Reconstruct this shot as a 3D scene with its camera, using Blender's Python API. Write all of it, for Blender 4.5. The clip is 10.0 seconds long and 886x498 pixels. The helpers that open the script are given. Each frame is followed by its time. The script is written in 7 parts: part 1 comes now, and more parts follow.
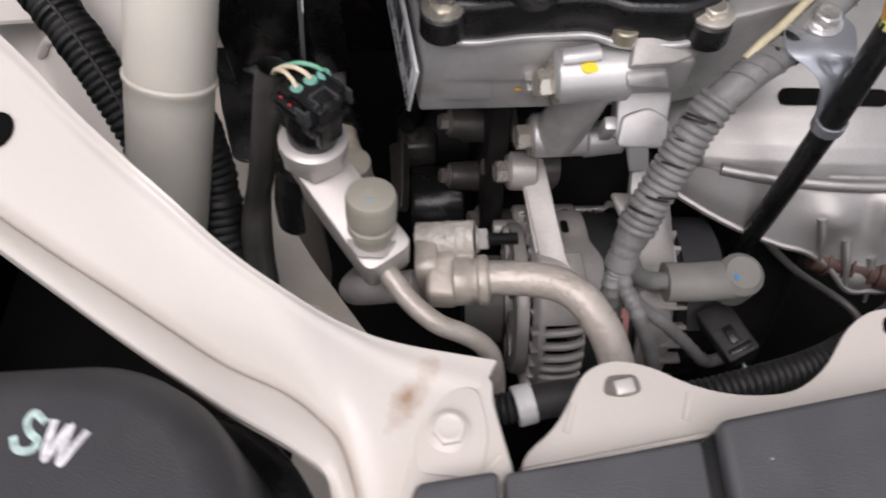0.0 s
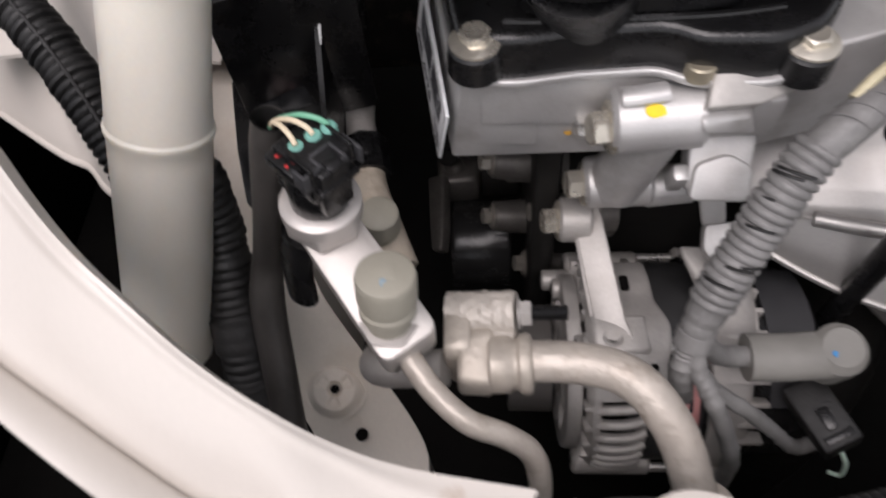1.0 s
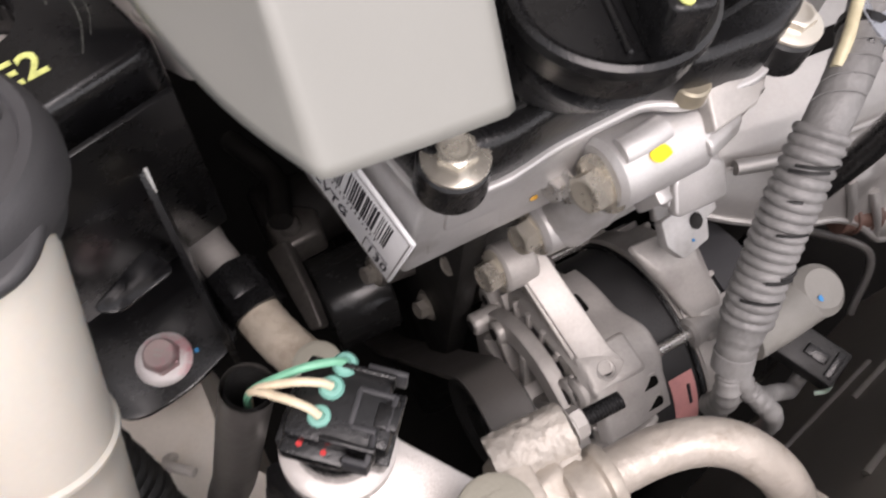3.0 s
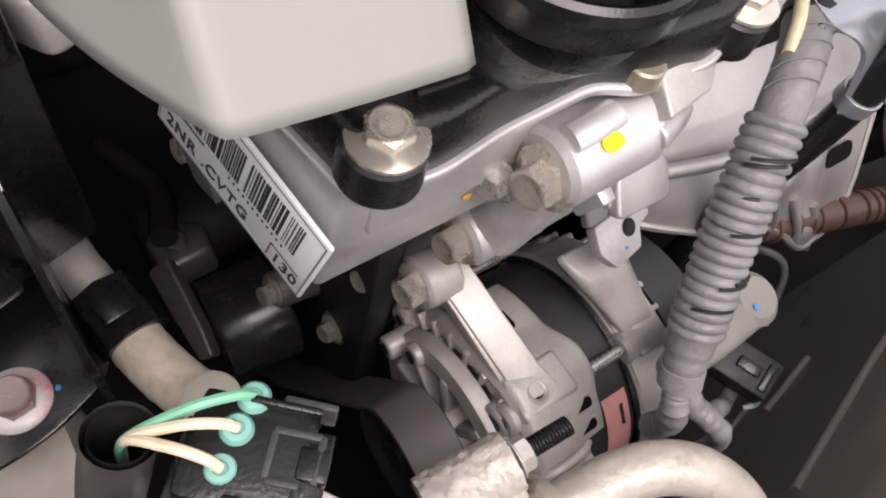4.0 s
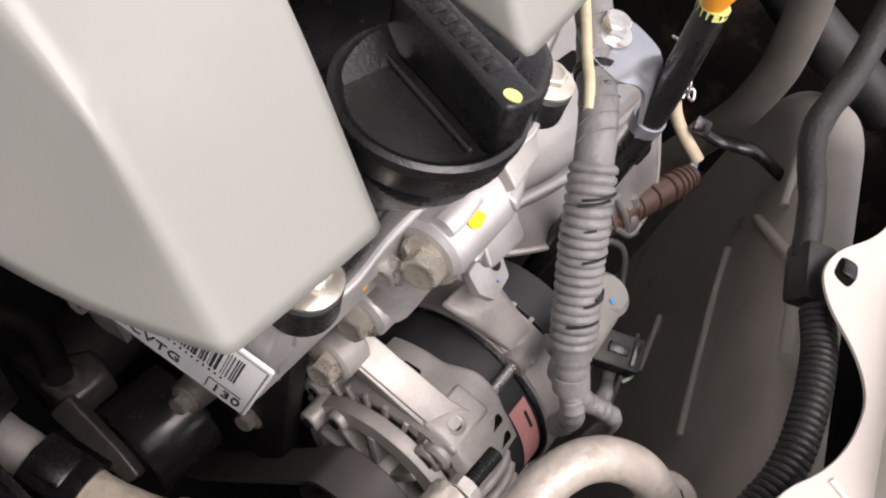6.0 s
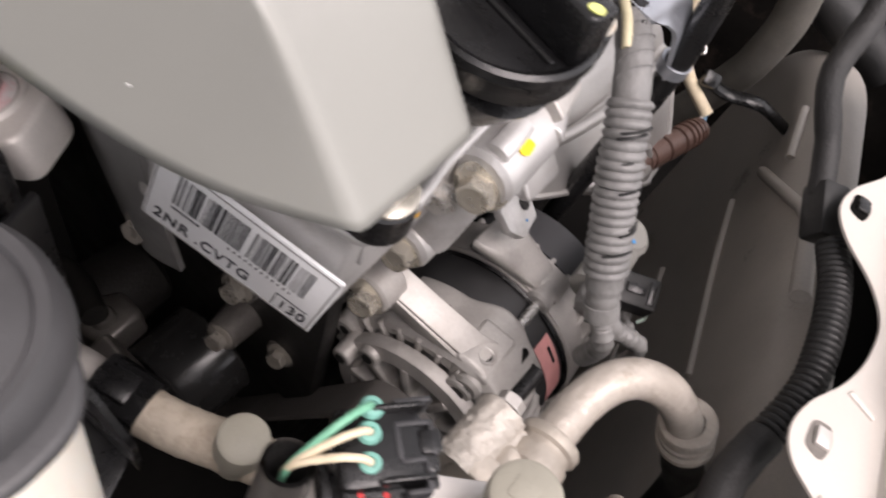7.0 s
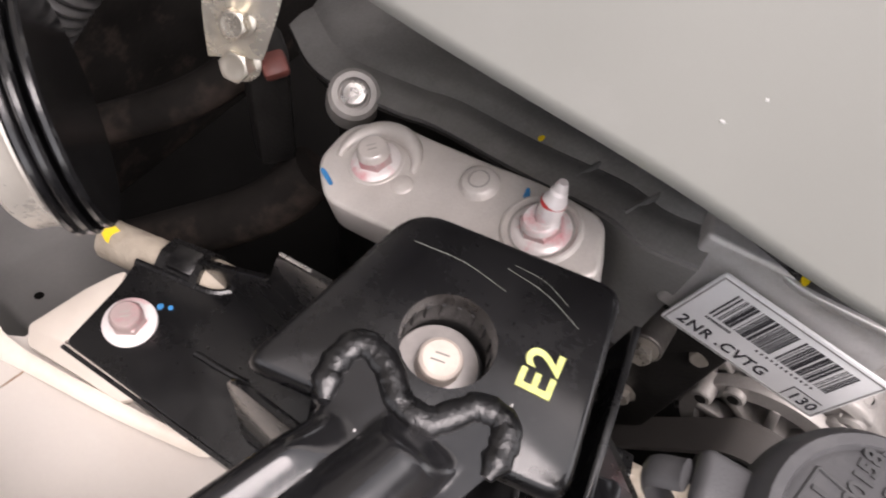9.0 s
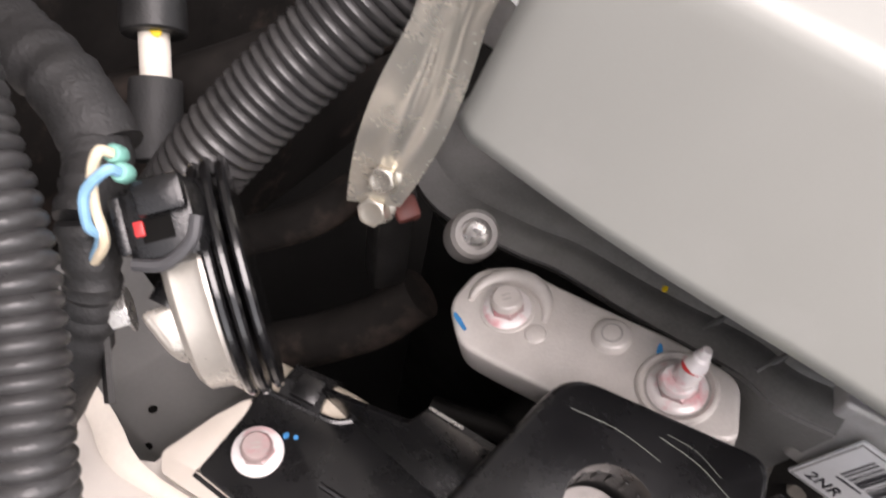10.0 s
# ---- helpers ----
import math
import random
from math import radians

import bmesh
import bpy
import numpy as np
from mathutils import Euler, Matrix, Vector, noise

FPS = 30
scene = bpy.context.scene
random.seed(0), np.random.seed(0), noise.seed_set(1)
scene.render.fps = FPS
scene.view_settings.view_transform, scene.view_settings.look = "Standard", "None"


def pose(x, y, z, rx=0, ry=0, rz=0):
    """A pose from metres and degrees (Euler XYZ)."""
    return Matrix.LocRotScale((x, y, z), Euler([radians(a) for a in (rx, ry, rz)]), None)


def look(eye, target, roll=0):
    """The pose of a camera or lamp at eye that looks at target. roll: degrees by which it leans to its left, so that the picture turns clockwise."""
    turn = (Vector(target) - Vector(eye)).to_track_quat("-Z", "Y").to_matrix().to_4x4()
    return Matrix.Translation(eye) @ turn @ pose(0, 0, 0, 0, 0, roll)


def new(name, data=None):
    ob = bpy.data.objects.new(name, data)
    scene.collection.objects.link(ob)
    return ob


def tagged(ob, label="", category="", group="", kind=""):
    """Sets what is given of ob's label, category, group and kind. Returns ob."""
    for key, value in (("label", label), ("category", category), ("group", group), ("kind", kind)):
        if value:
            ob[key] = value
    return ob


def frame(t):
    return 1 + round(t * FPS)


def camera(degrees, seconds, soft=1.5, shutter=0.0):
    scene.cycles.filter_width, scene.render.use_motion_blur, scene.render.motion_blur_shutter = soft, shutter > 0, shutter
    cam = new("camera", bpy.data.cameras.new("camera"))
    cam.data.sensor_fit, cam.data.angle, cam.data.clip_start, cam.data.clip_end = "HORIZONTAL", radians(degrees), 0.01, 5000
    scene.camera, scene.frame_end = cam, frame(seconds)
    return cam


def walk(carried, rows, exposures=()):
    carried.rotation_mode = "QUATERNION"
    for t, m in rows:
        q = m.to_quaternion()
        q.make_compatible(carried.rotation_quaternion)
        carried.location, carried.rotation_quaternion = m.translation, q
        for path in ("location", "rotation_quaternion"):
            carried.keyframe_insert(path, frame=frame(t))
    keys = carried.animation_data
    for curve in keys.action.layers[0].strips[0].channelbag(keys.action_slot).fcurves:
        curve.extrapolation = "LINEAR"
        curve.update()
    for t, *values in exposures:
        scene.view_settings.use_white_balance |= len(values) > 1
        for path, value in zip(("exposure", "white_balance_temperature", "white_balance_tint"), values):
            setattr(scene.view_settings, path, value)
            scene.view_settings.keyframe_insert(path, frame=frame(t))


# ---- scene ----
cam = camera(60.8, 10.0, soft=2.0, shutter=0.3)
PATH = [
    (0, (-0.001, 0.006, 0.449), (0.006, 1.057, -1.253), -0.1),
    (0.5, (0.067, -0.012, 0.437), (-0.065, 1.063, -1.245), -2.4),
    (1, (0.009, 0.066, 0.412), (-0.133, 1.126, -1.278), -6.8),
    (1.5, (-0.047, 0.119, 0.401), (0.007, 1.094, -1.344), -4.7),
    (2, (-0.06, 0.142, 0.414), (0.127, 1.035, -1.366), -2.0),
    (2.5, (-0.07, 0.17, 0.387), (0.225, 0.99, -1.413), -0.4),
    (3, (-0.067, 0.191, 0.386), (0.434, 0.945, -1.398), 6.3),
    (3.2, (-0.06, 0.2, 0.372), (0.519, 0.938, -1.395), 9.9),
    (4.3, (-0.069, 0.206, 0.346), (0.733, 0.848, -1.37), 21.0),
    (4.5, (-0.056, 0.205, 0.349), (0.752, 0.836, -1.369), 21.7),
    (5, (-0.051, 0.197, 0.357), (0.813, 0.838, -1.329), 19.2),
    (5.5, (-0.08, 0.223, 0.377), (0.922, 0.751, -1.272), 19.1),
    (5.7, (-0.081, 0.224, 0.384), (0.978, 0.694, -1.247), 19.6),
    (6.8, (-0.113, 0.212, 0.395), (0.956, 0.575, -1.255), 23.2),
    (7, (-0.121, 0.228, 0.388), (0.946, 0.58, -1.267), 23.8),
    (7.5, (-0.152, 0.285, 0.405), (0.895, 0.679, -1.252), 22.3),
    (8, (-0.175, 0.325, 0.406), (0.83, 0.754, -1.269), 19.2),
    (8.5, (-0.187, 0.362, 0.406), (0.743, 0.779, -1.315), 16.7),
    (9, (-0.201, 0.391, 0.407), (0.68, 0.805, -1.34), 14.9),
    (9.5, (-0.205, 0.421, 0.419), (0.678, 0.861, -1.321), 14.0),
    (10, (-0.214, 0.448, 0.432), (0.734, 0.984, -1.244), 12.7),
]
walk(cam, [(t, look(eye, target, roll)) for t, eye, target, roll in PATH], [(0.0, 0.4, 6450, 15), (1.5, 0.56, 6550, 16), (3.0, 0.98, 6700, 17), (5.5, 1.12, 6750, 17), (7.0, 1.1, 6750, 17), (8.0, 1.42, 6700, 17), (10.0, 1.58, 6700, 17)])

# ---- world and light ----
world = bpy.data.worlds.new("sky")
scene.world = world
world.use_nodes = True
_wn = world.node_tree.nodes
_sky = _wn.new("ShaderNodeTexSky")
_sky.sky_type, _sky.sun_disc = "NISHITA", False
_sky.sun_elevation, _sky.sun_rotation = radians(60), radians(170)
_grey = _wn.new("ShaderNodeHueSaturation")
_grey.inputs["Saturation"].default_value = 0.12
_wn["Background"].inputs[1].default_value = 0.13
world.node_tree.links.new(_sky.outputs[0], _grey.inputs["Color"])
world.node_tree.links.new(_grey.outputs[0], _wn["Background"].inputs[0])
sun = new("sun", bpy.data.lights.new("sun", "SUN"))
sun.data.energy, sun.data.angle, sun.data.color = 1.75, radians(44), (1.0, 0.935, 0.92)
sun.matrix_world = look((-0.22, -0.22, 1.3), (0.0, 0.3, 0.1))


# ---- materials ----
def mat(name, col, rough=0.5, metal=0.0, var=0.12, scale=60.0, bump=0.0, bscale=400.0, col2=None, spots=0.0, sscale=25.0,
        coat=0.0, spec=0.5, trans=0.0, sss=0.0):
    """Base colour with two scales of mottling, roughness that follows it, fine relief, and stains of a second colour."""
    m = bpy.data.materials.new(name)
    m.use_nodes = True
    nt, n = m.node_tree, m.node_tree.nodes
    L = nt.links.new
    b = n["Principled BSDF"]
    tc = n.new("ShaderNodeTexCoord")
    big, fine = n.new("ShaderNodeTexNoise"), n.new("ShaderNodeTexNoise")
    big.inputs["Scale"].default_value, big.inputs["Detail"].default_value = scale, 5.0
    fine.inputs["Scale"].default_value, fine.inputs["Detail"].default_value = bscale, 4.0
    L(tc.outputs["Object"], big.inputs["Vector"])
    L(tc.outputs["Object"], fine.inputs["Vector"])
    add = n.new("ShaderNodeMath")
    add.operation = "MULTIPLY_ADD"
    add.inputs[1].default_value = 0.35
    L(fine.outputs["Fac"], add.inputs[0])
    L(big.outputs["Fac"], add.inputs[2])
    mr = n.new("ShaderNodeMapRange")
    mr.inputs["From Min"].default_value, mr.inputs["From Max"].default_value = 0.45, 0.9
    mr.inputs["To Min"].default_value, mr.inputs["To Max"].default_value = 1.0 - var, 1.0 + var
    L(add.outputs[0], mr.inputs["Value"])
    mul = n.new("ShaderNodeMix")
    mul.data_type, mul.blend_type = "RGBA", "MULTIPLY"
    mul.inputs[0].default_value = 1.0
    mul.inputs["A"].default_value = (*col, 1)
    L(mr.outputs[0], mul.inputs["B"])
    out = mul.outputs["Result"]
    if col2 is not None:
        st = n.new("ShaderNodeTexNoise")
        st.inputs["Scale"].default_value, st.inputs["Detail"].default_value = sscale, 7.0
        st.inputs["Roughness"].default_value = 0.65
        L(tc.outputs["Object"], st.inputs["Vector"])
        ramp = n.new("ShaderNodeMapRange")
        ramp.inputs["From Min"].default_value, ramp.inputs["From Max"].default_value = 0.52, 0.72
        ramp.inputs["To Max"].default_value = spots
        L(st.outputs["Fac"], ramp.inputs["Value"])
        mx = n.new("ShaderNodeMix")
        mx.data_type = "RGBA"
        mx.inputs["B"].default_value = (*col2, 1)
        L(ramp.outputs[0], mx.inputs[0])
        L(out, mx.inputs["A"])
        out = mx.outputs["Result"]
    L(out, b.inputs["Base Color"])
    rr = n.new("ShaderNodeMapRange")
    rr.inputs["From Min"].default_value, rr.inputs["From Max"].default_value = 0.45, 0.9
    rr.inputs["To Min"].default_value, rr.inputs["To Max"].default_value = max(0.03, rough - 0.1), min(1.0, rough + 0.1)
    L(add.outputs[0], rr.inputs["Value"])
    L(rr.outputs[0], b.inputs["Roughness"])
    b.inputs["Metallic"].default_value = metal
    b.inputs["Coat Weight"].default_value = coat
    b.inputs["Coat Roughness"].default_value = 0.15
    b.inputs["Specular IOR Level"].default_value = spec
    if sss:
        b.inputs["Subsurface Weight"].default_value = sss
        b.inputs["Subsurface Radius"].default_value = (0.006, 0.005, 0.004)
        b.inputs["Subsurface Scale"].default_value = 1.0
    if bump:
        bp = n.new("ShaderNodeBump")
        bp.inputs["Strength"].default_value, bp.inputs["Distance"].default_value = bump, 0.001
        L(fine.outputs["Fac"], bp.inputs["Height"])
        L(bp.outputs[0], b.inputs["Normal"])
    return m


def stained(base, c, turn, length, width, col):
    """A copy of a paint with one blotchy rust stain: its centre, turn and half sizes."""
    m = base.copy()
    m.name = base.name + "_with_rust"
    nt, n = m.node_tree, m.node_tree.nodes
    L = nt.links.new
    b = n["Principled BSDF"]
    was = b.inputs["Base Color"].links[0].from_socket
    geo, mp, ln, no = n.new("ShaderNodeNewGeometry"), n.new("ShaderNodeMapping"), n.new("ShaderNodeVectorMath"), n.new("ShaderNodeTexNoise")
    mp.vector_type = "TEXTURE"
    mp.inputs["Location"].default_value = c
    mp.inputs["Rotation"].default_value = (0, 0, radians(turn))
    mp.inputs["Scale"].default_value = (length, width, 0.03)
    ln.operation = "LENGTH"
    L(geo.outputs["Position"], mp.inputs["Vector"])
    L(mp.outputs[0], ln.inputs[0])
    no.inputs["Scale"].default_value, no.inputs["Detail"].default_value = 110.0, 7.0
    L(geo.outputs["Position"], no.inputs["Vector"])
    a = n.new("ShaderNodeMath")
    a.operation = "MULTIPLY_ADD"
    a.inputs[1].default_value = 2.6
    L(no.outputs["Fac"], a.inputs[0])
    L(ln.outputs["Value"], a.inputs[2])
    r = n.new("ShaderNodeMapRange")
    r.inputs["From Min"].default_value, r.inputs["From Max"].default_value = 0.95, 2.3
    r.inputs["To Min"].default_value, r.inputs["To Max"].default_value = 0.85, 0.0
    L(a.outputs[0], r.inputs["Value"])
    x = n.new("ShaderNodeMix")
    x.data_type = "RGBA"
    x.inputs["B"].default_value = (*col, 1)
    L(r.outputs[0], x.inputs[0])
    L(was, x.inputs["A"])
    L(x.outputs["Result"], b.inputs["Base Color"])
    return m


CAST = mat("cast_aluminium", (0.55, 0.54, 0.53), 0.46, 0.6, 0.12, 45, 0.12, 900, (0.3, 0.28, 0.25), 0.5, 30)
CAST_DULL = mat("dull_cast_aluminium", (0.41, 0.392, 0.372), 0.5, 0.4, 0.16, 40, 0.2, 500, (0.25, 0.225, 0.2), 0.5, 28)
# The dark one also covers a wall and bores whose shade is painted.
CAST_DARK_SHADE = mat("dark_cast_metal_and_shade", (0.022, 0.021, 0.02), 0.5, 0.3, 0.3, 35, 0.3, 500, (0.014, 0.012, 0.011), 0.6, 22, spec=0.25)
GREY_CAST = mat("grey_cast_cover", (0.2, 0.198, 0.195), 0.4, 0.35, 0.28, 18, 0.2, 600, (0.34, 0.335, 0.33), 0.45, 26)
PIPE = mat("oxidised_aluminium_pipe", (0.48, 0.435, 0.385), 0.42, 0.25, 0.14, 40, 0.8, 210, (0.28, 0.225, 0.175), 0.65, 95)
PIPE_ROUGH = mat("pitted_aluminium_casting", (0.48, 0.445, 0.4), 0.5, 0.2, 0.16, 120, 1.6, 190, (0.27, 0.22, 0.17), 0.5, 130)
FITTING = mat("brownish_cast_fitting", (0.42, 0.38, 0.33), 0.45, 0.3, 0.14, 70, 0.35, 300, (0.25, 0.21, 0.17), 0.5, 80)
BLOCK = mat("machined_aluminium", (0.56, 0.53, 0.505), 0.42, 0.45, 0.08, 50, 0.15, 1200)
STEEL = mat("zinc_plated_steel", (0.62, 0.605, 0.58), 0.27, 0.8, 0.06, 60, 0.05, 500)
YSTEEL = mat("yellowish_zinc_steel", (0.64, 0.6, 0.52), 0.27, 0.75, 0.07, 50, 0.05, 500)
PINK = mat("bolt_with_pink_paint", (0.42, 0.33, 0.32), 0.42, 0.3, 0.1, 90, 0.1, 700, (0.52, 0.14, 0.17), 0.7, 60)
PALEBOLT = mat("pale_washer_steel", (0.74, 0.7, 0.69), 0.42, 0.2, 0.08, 70, 0.1, 700, (0.66, 0.16, 0.2), 0.9, 55)
SHIELD = mat("heat_shield_aluminium", (0.39, 0.378, 0.365), 0.42, 0.75, 0.1, 25, 0.12, 500, (0.33, 0.3, 0.27), 0.5, 18)
BLACK = mat("black_plastic", (0.007, 0.007, 0.0075), 0.27, 0, 0.2, 50, 0.15, 900, (0.018, 0.0175, 0.017), 0.5, 30)
BLACK_SOFT = mat("matt_black_plastic", (0.035, 0.035, 0.038), 0.55, 0, 0.15, 40, 0.25, 1400, (0.06, 0.058, 0.056), 0.4, 25)
CAPBLACK = mat("grey_black_cap_plastic", (0.048, 0.0475, 0.05), 0.5, 0, 0.12, 60, 0.12, 1500, (0.11, 0.108, 0.106), 0.4, 40)
COVER_BLACK = mat("grained_black_plastic", (0.08, 0.08, 0.086), 0.5, 0, 0.12, 40, 0.25, 1400, (0.075, 0.073, 0.072), 0.4, 25)
BLUESTEEL = mat("blue_grey_plated_steel", (0.45, 0.47, 0.51), 0.34, 0.75, 0.08, 40, 0.06, 500, (0.36, 0.37, 0.4), 0.3, 20)
RUBBER = mat("black_rubber", (0.011, 0.0108, 0.0108), 0.52, 0, 0.2, 60, 0.3, 700, (0.035, 0.034, 0.033), 0.5, 40)
TAPE = mat("dull_black_tape", (0.018, 0.0175, 0.0175), 0.6, 0, 0.2, 80, 0.5, 600)
PAINTBLACK = mat("black_painted_steel", (0.006, 0.006, 0.0066), 0.27, 0, 0.2, 40, 0.03, 500, (0.014, 0.0138, 0.0135), 0.5, 30, coat=0.3)
GLOSSBLACK = mat("glossy_black_paint", (0.006, 0.006, 0.0065), 0.17, 0, 0.2, 40, 0.08, 700, (0.012, 0.0118, 0.0115), 0.5, 30, coat=0.6)
SATINBLACK = mat("satin_black_paint", (0.011, 0.011, 0.012), 0.17, 0, 0.2, 40, 0.05, 500, (0.018, 0.0175, 0.017), 0.4, 30, coat=0.3)
RECESS_SHADE = mat("clip_recess_shade", (0.2, 0.182, 0.165), 0.5, 0.35, 0.25, 40, 0.3, 500, (0.08, 0.068, 0.06), 0.7, 30)
DARKBOLT = mat("oily_steel_bolt", (0.3, 0.28, 0.25), 0.32, 0.5, 0.15, 60, 0.1, 400)
CAST_MID = mat("oily_cast_metal", (0.135, 0.126, 0.117), 0.38, 0.5, 0.3, 40, 0.3, 400, (0.05, 0.045, 0.041), 0.6, 30)
CAST_PALE = mat("pale_cast_aluminium", (0.6, 0.57, 0.54), 0.46, 0.3, 0.1, 45, 0.2, 800, (0.5, 0.46, 0.42), 0.4, 35)
HOSE = mat("grey_black_ribbed_plastic", (0.035, 0.034, 0.034), 0.36, 0, 0.2, 60, 0.2, 700, (0.08, 0.077, 0.074), 0.5, 40)
BRIGHT = mat("bright_plated_steel", (0.72, 0.69, 0.61), 0.24, 0.6, 0.06, 60, 0.03, 500)
WELD = mat("weld_bead", (0.006, 0.006, 0.0065), 0.33, 0, 0.3, 80, 1.0, 260, coat=0.25)
WHITE = mat("white_body_paint", (0.63, 0.588, 0.54), 0.38, 0, 0.035, 10, 0.03, 500, (0.62, 0.54, 0.46), 0.3, 9, coat=0.25)
CREAM_SEAL = mat("cream_seam_sealer", (0.56, 0.51, 0.45), 0.5, 0, 0.06, 20, 0.06, 400, (0.46, 0.4, 0.34), 0.4, 25)
WHITE_DULL = mat("dusty_white_primer", (0.76, 0.7, 0.62), 0.55, 0, 0.08, 14, 0.08, 400, (0.56, 0.45, 0.34), 0.5, 14)
# Grey that carries the shade in the well; the body itself is white.
GREYSHADE = mat("well_shade_grey", (0.17, 0.166, 0.16), 0.6, 0, 0.12, 14, 0.06, 400, (0.13, 0.125, 0.12), 0.4, 12)
NECK = mat("milky_polyethylene", (0.64, 0.612, 0.545), 0.42, 0, 0.04, 18, 0.04, 500, (0.7, 0.65, 0.56), 0.3, 14, sss=0.6)
COVER = mat("silver_painted_plastic", (0.29, 0.29, 0.268), 0.4, 0.1, 0.03, 12, 0.05, 2500, (0.37, 0.36, 0.345), 0.4, 9)
SCRATCH = mat("grey_scratch", (0.17, 0.18, 0.16), 0.5, 0.2, 0.3, 300)
BOLTHEAD = mat("grey_plated_bolt_head", (0.58, 0.54, 0.51), 0.4, 0.3, 0.08, 80, 0.08, 700)
CREAMMETAL = mat("cream_metal", (0.52, 0.49, 0.44), 0.32, 0.5, 0.08, 40, 0.05, 500, (0.4, 0.36, 0.28), 0.4, 40)
SPECK = mat("pale_dust", (0.5, 0.49, 0.48), 0.8, 0, 0.1)
GREYCONDUIT = mat("grey_taped_conduit", (0.185, 0.182, 0.178), 0.48, 0, 0.25, 50, 0.5, 350, (0.26, 0.25, 0.24), 0.4, 30)
GREYPLUG = mat("grey_plug_plastic", (0.2, 0.195, 0.18), 0.45, 0, 0.1, 50, 0.1, 900)
GREYGREEN = mat("grey_green_cap_plastic", (0.31, 0.295, 0.245), 0.55, 0, 0.08, 60, 0.2, 900, (0.38, 0.36, 0.31), 0.4, 40)
YELLOW = mat("yellow_paint_mark", (0.85, 0.6, 0.0), 0.5, 0, 0.1, 200)
PALEYELLOW = mat("pale_yellow_marker", (0.62, 0.65, 0.22), 0.6, 0, 0.25, 300)
FADEDBLUE = mat("faded_blue_mark", (0.2, 0.3, 0.38), 0.6, 0, 0.3, 400)
BLUE = mat("blue_paint_mark", (0.03, 0.2, 0.45), 0.5, 0, 0.2, 200)
RED = mat("red_plastic", (0.5, 0.03, 0.03), 0.45, 0, 0.15, 200)
REDRUBBER = mat("dull_red_rubber", (0.13, 0.038, 0.03), 0.6, 0, 0.2, 100)
TEAL = mat("teal_wire_seal", (0.17, 0.39, 0.33), 0.45, 0, 0.1, 200)
GREENWIRE = mat("green_wire", (0.16, 0.42, 0.28), 0.45, 0, 0.1, 200)
YELLOWTUBE = mat("yellowish_tube", (0.5, 0.45, 0.3), 0.4, 0, 0.1, 200)
CREAMWIRE = mat("cream_wire", (0.68, 0.58, 0.42), 0.45, 0, 0.1, 200)
BLUEWIRE = mat("blue_wire", (0.2, 0.38, 0.55), 0.45, 0, 0.1, 200)
ORANGE = mat("orange_handle_plastic", (0.75, 0.3, 0.02), 0.45, 0, 0.1, 90)
BROWN = mat("brown_rubber_boot", (0.075, 0.043, 0.034), 0.38, 0, 0.2, 90, 0.2, 500)
FOAM = mat("cream_wrapped_pipe", (0.45, 0.395, 0.32), 0.6, 0, 0.14, 40, 1.0, 220, (0.26, 0.2, 0.145), 0.6, 70)
PINKLABEL = mat("faded_red_label", (0.6, 0.28, 0.27), 0.5, 0, 0.15, 60)
LABEL = mat("silver_white_label", (0.72, 0.73, 0.74), 0.4, 0.1, 0.05, 60)
INK = mat("black_ink", (0.02, 0.02, 0.025), 0.6, 0, 0.1, 200)
CLEARTAPE = mat("white_tape", (0.6, 0.6, 0.6), 0.45, 0, 0.1, 100)
STATOR = mat("black_stator_laminations", (0.035, 0.035, 0.036), 0.5, 0.3, 0.15, 60, 0.2, 800)
BELT = mat("worn_belt_rubber", (0.1, 0.093, 0.087), 0.5, 0, 0.12, 40, 0.15, 900)
SHROUD = mat("dusty_dark_shroud_plastic", (0.4, 0.372, 0.34), 0.36, 0, 0.15, 14, 0.08, 600, (0.33, 0.3, 0.275), 0.5, 8)
SLEEVE = mat("smoky_shrink_sleeve", (0.05, 0.046, 0.043), 0.45, 0, 0.25, 40, 0.15, 300, (0.085, 0.08, 0.075), 0.5, 30)
# Also used as black patches that stand in for shade in holes and slots.
TRAY_AND_SHADE = mat("dirty_tray_and_shade_black", (0.006, 0.0057, 0.0054), 0.9, 0, 0.4, 8, 0.3, 100, spec=0.06)
FIREWALL_AND_SHADE = mat("dark_insulation_and_shade", (0.012, 0.0105, 0.0095), 0.85, 0, 0.5, 14, 0.5, 120, (0.075, 0.055, 0.045), 0.7, 16, spec=0.12)


# ---- building helpers ----
def thing(name, loc, label, category, group="", kind=""):
    e = new(name)
    e.empty_display_size = 0.01
    e.location = loc
    return tagged(e, label, category, group, kind)


def root_of(ob):
    while ob.parent is not None:
        ob = ob.parent
    return ob


def mesh_from(name, bm, material, off=(0, 0, 0), angle=38):
    bm.normal_update()
    cosang = math.cos(radians(angle))
    for e in bm.edges:
        if len(e.link_faces) == 2:
            e.smooth = e.link_faces[0].normal.dot(e.link_faces[1].normal) > cosang
        else:
            e.smooth = True
    for f in bm.faces:
        f.smooth = True
    bmesh.ops.translate(bm, verts=bm.verts, vec=-Vector(off))
    me = bpy.data.meshes.new(name)
    bm.to_mesh(me)
    bm.free()
    me.materials.append(material)
    return me


def part(name, bm, material, parent, label="", angle=38):
    """Links a bmesh in world coordinates as one mesh under a thing or a part."""
    me = mesh_from(name, bm, material, root_of(parent).location, angle)
    ob = new(name, me)
    ob.parent = parent
    return tagged(ob, label)


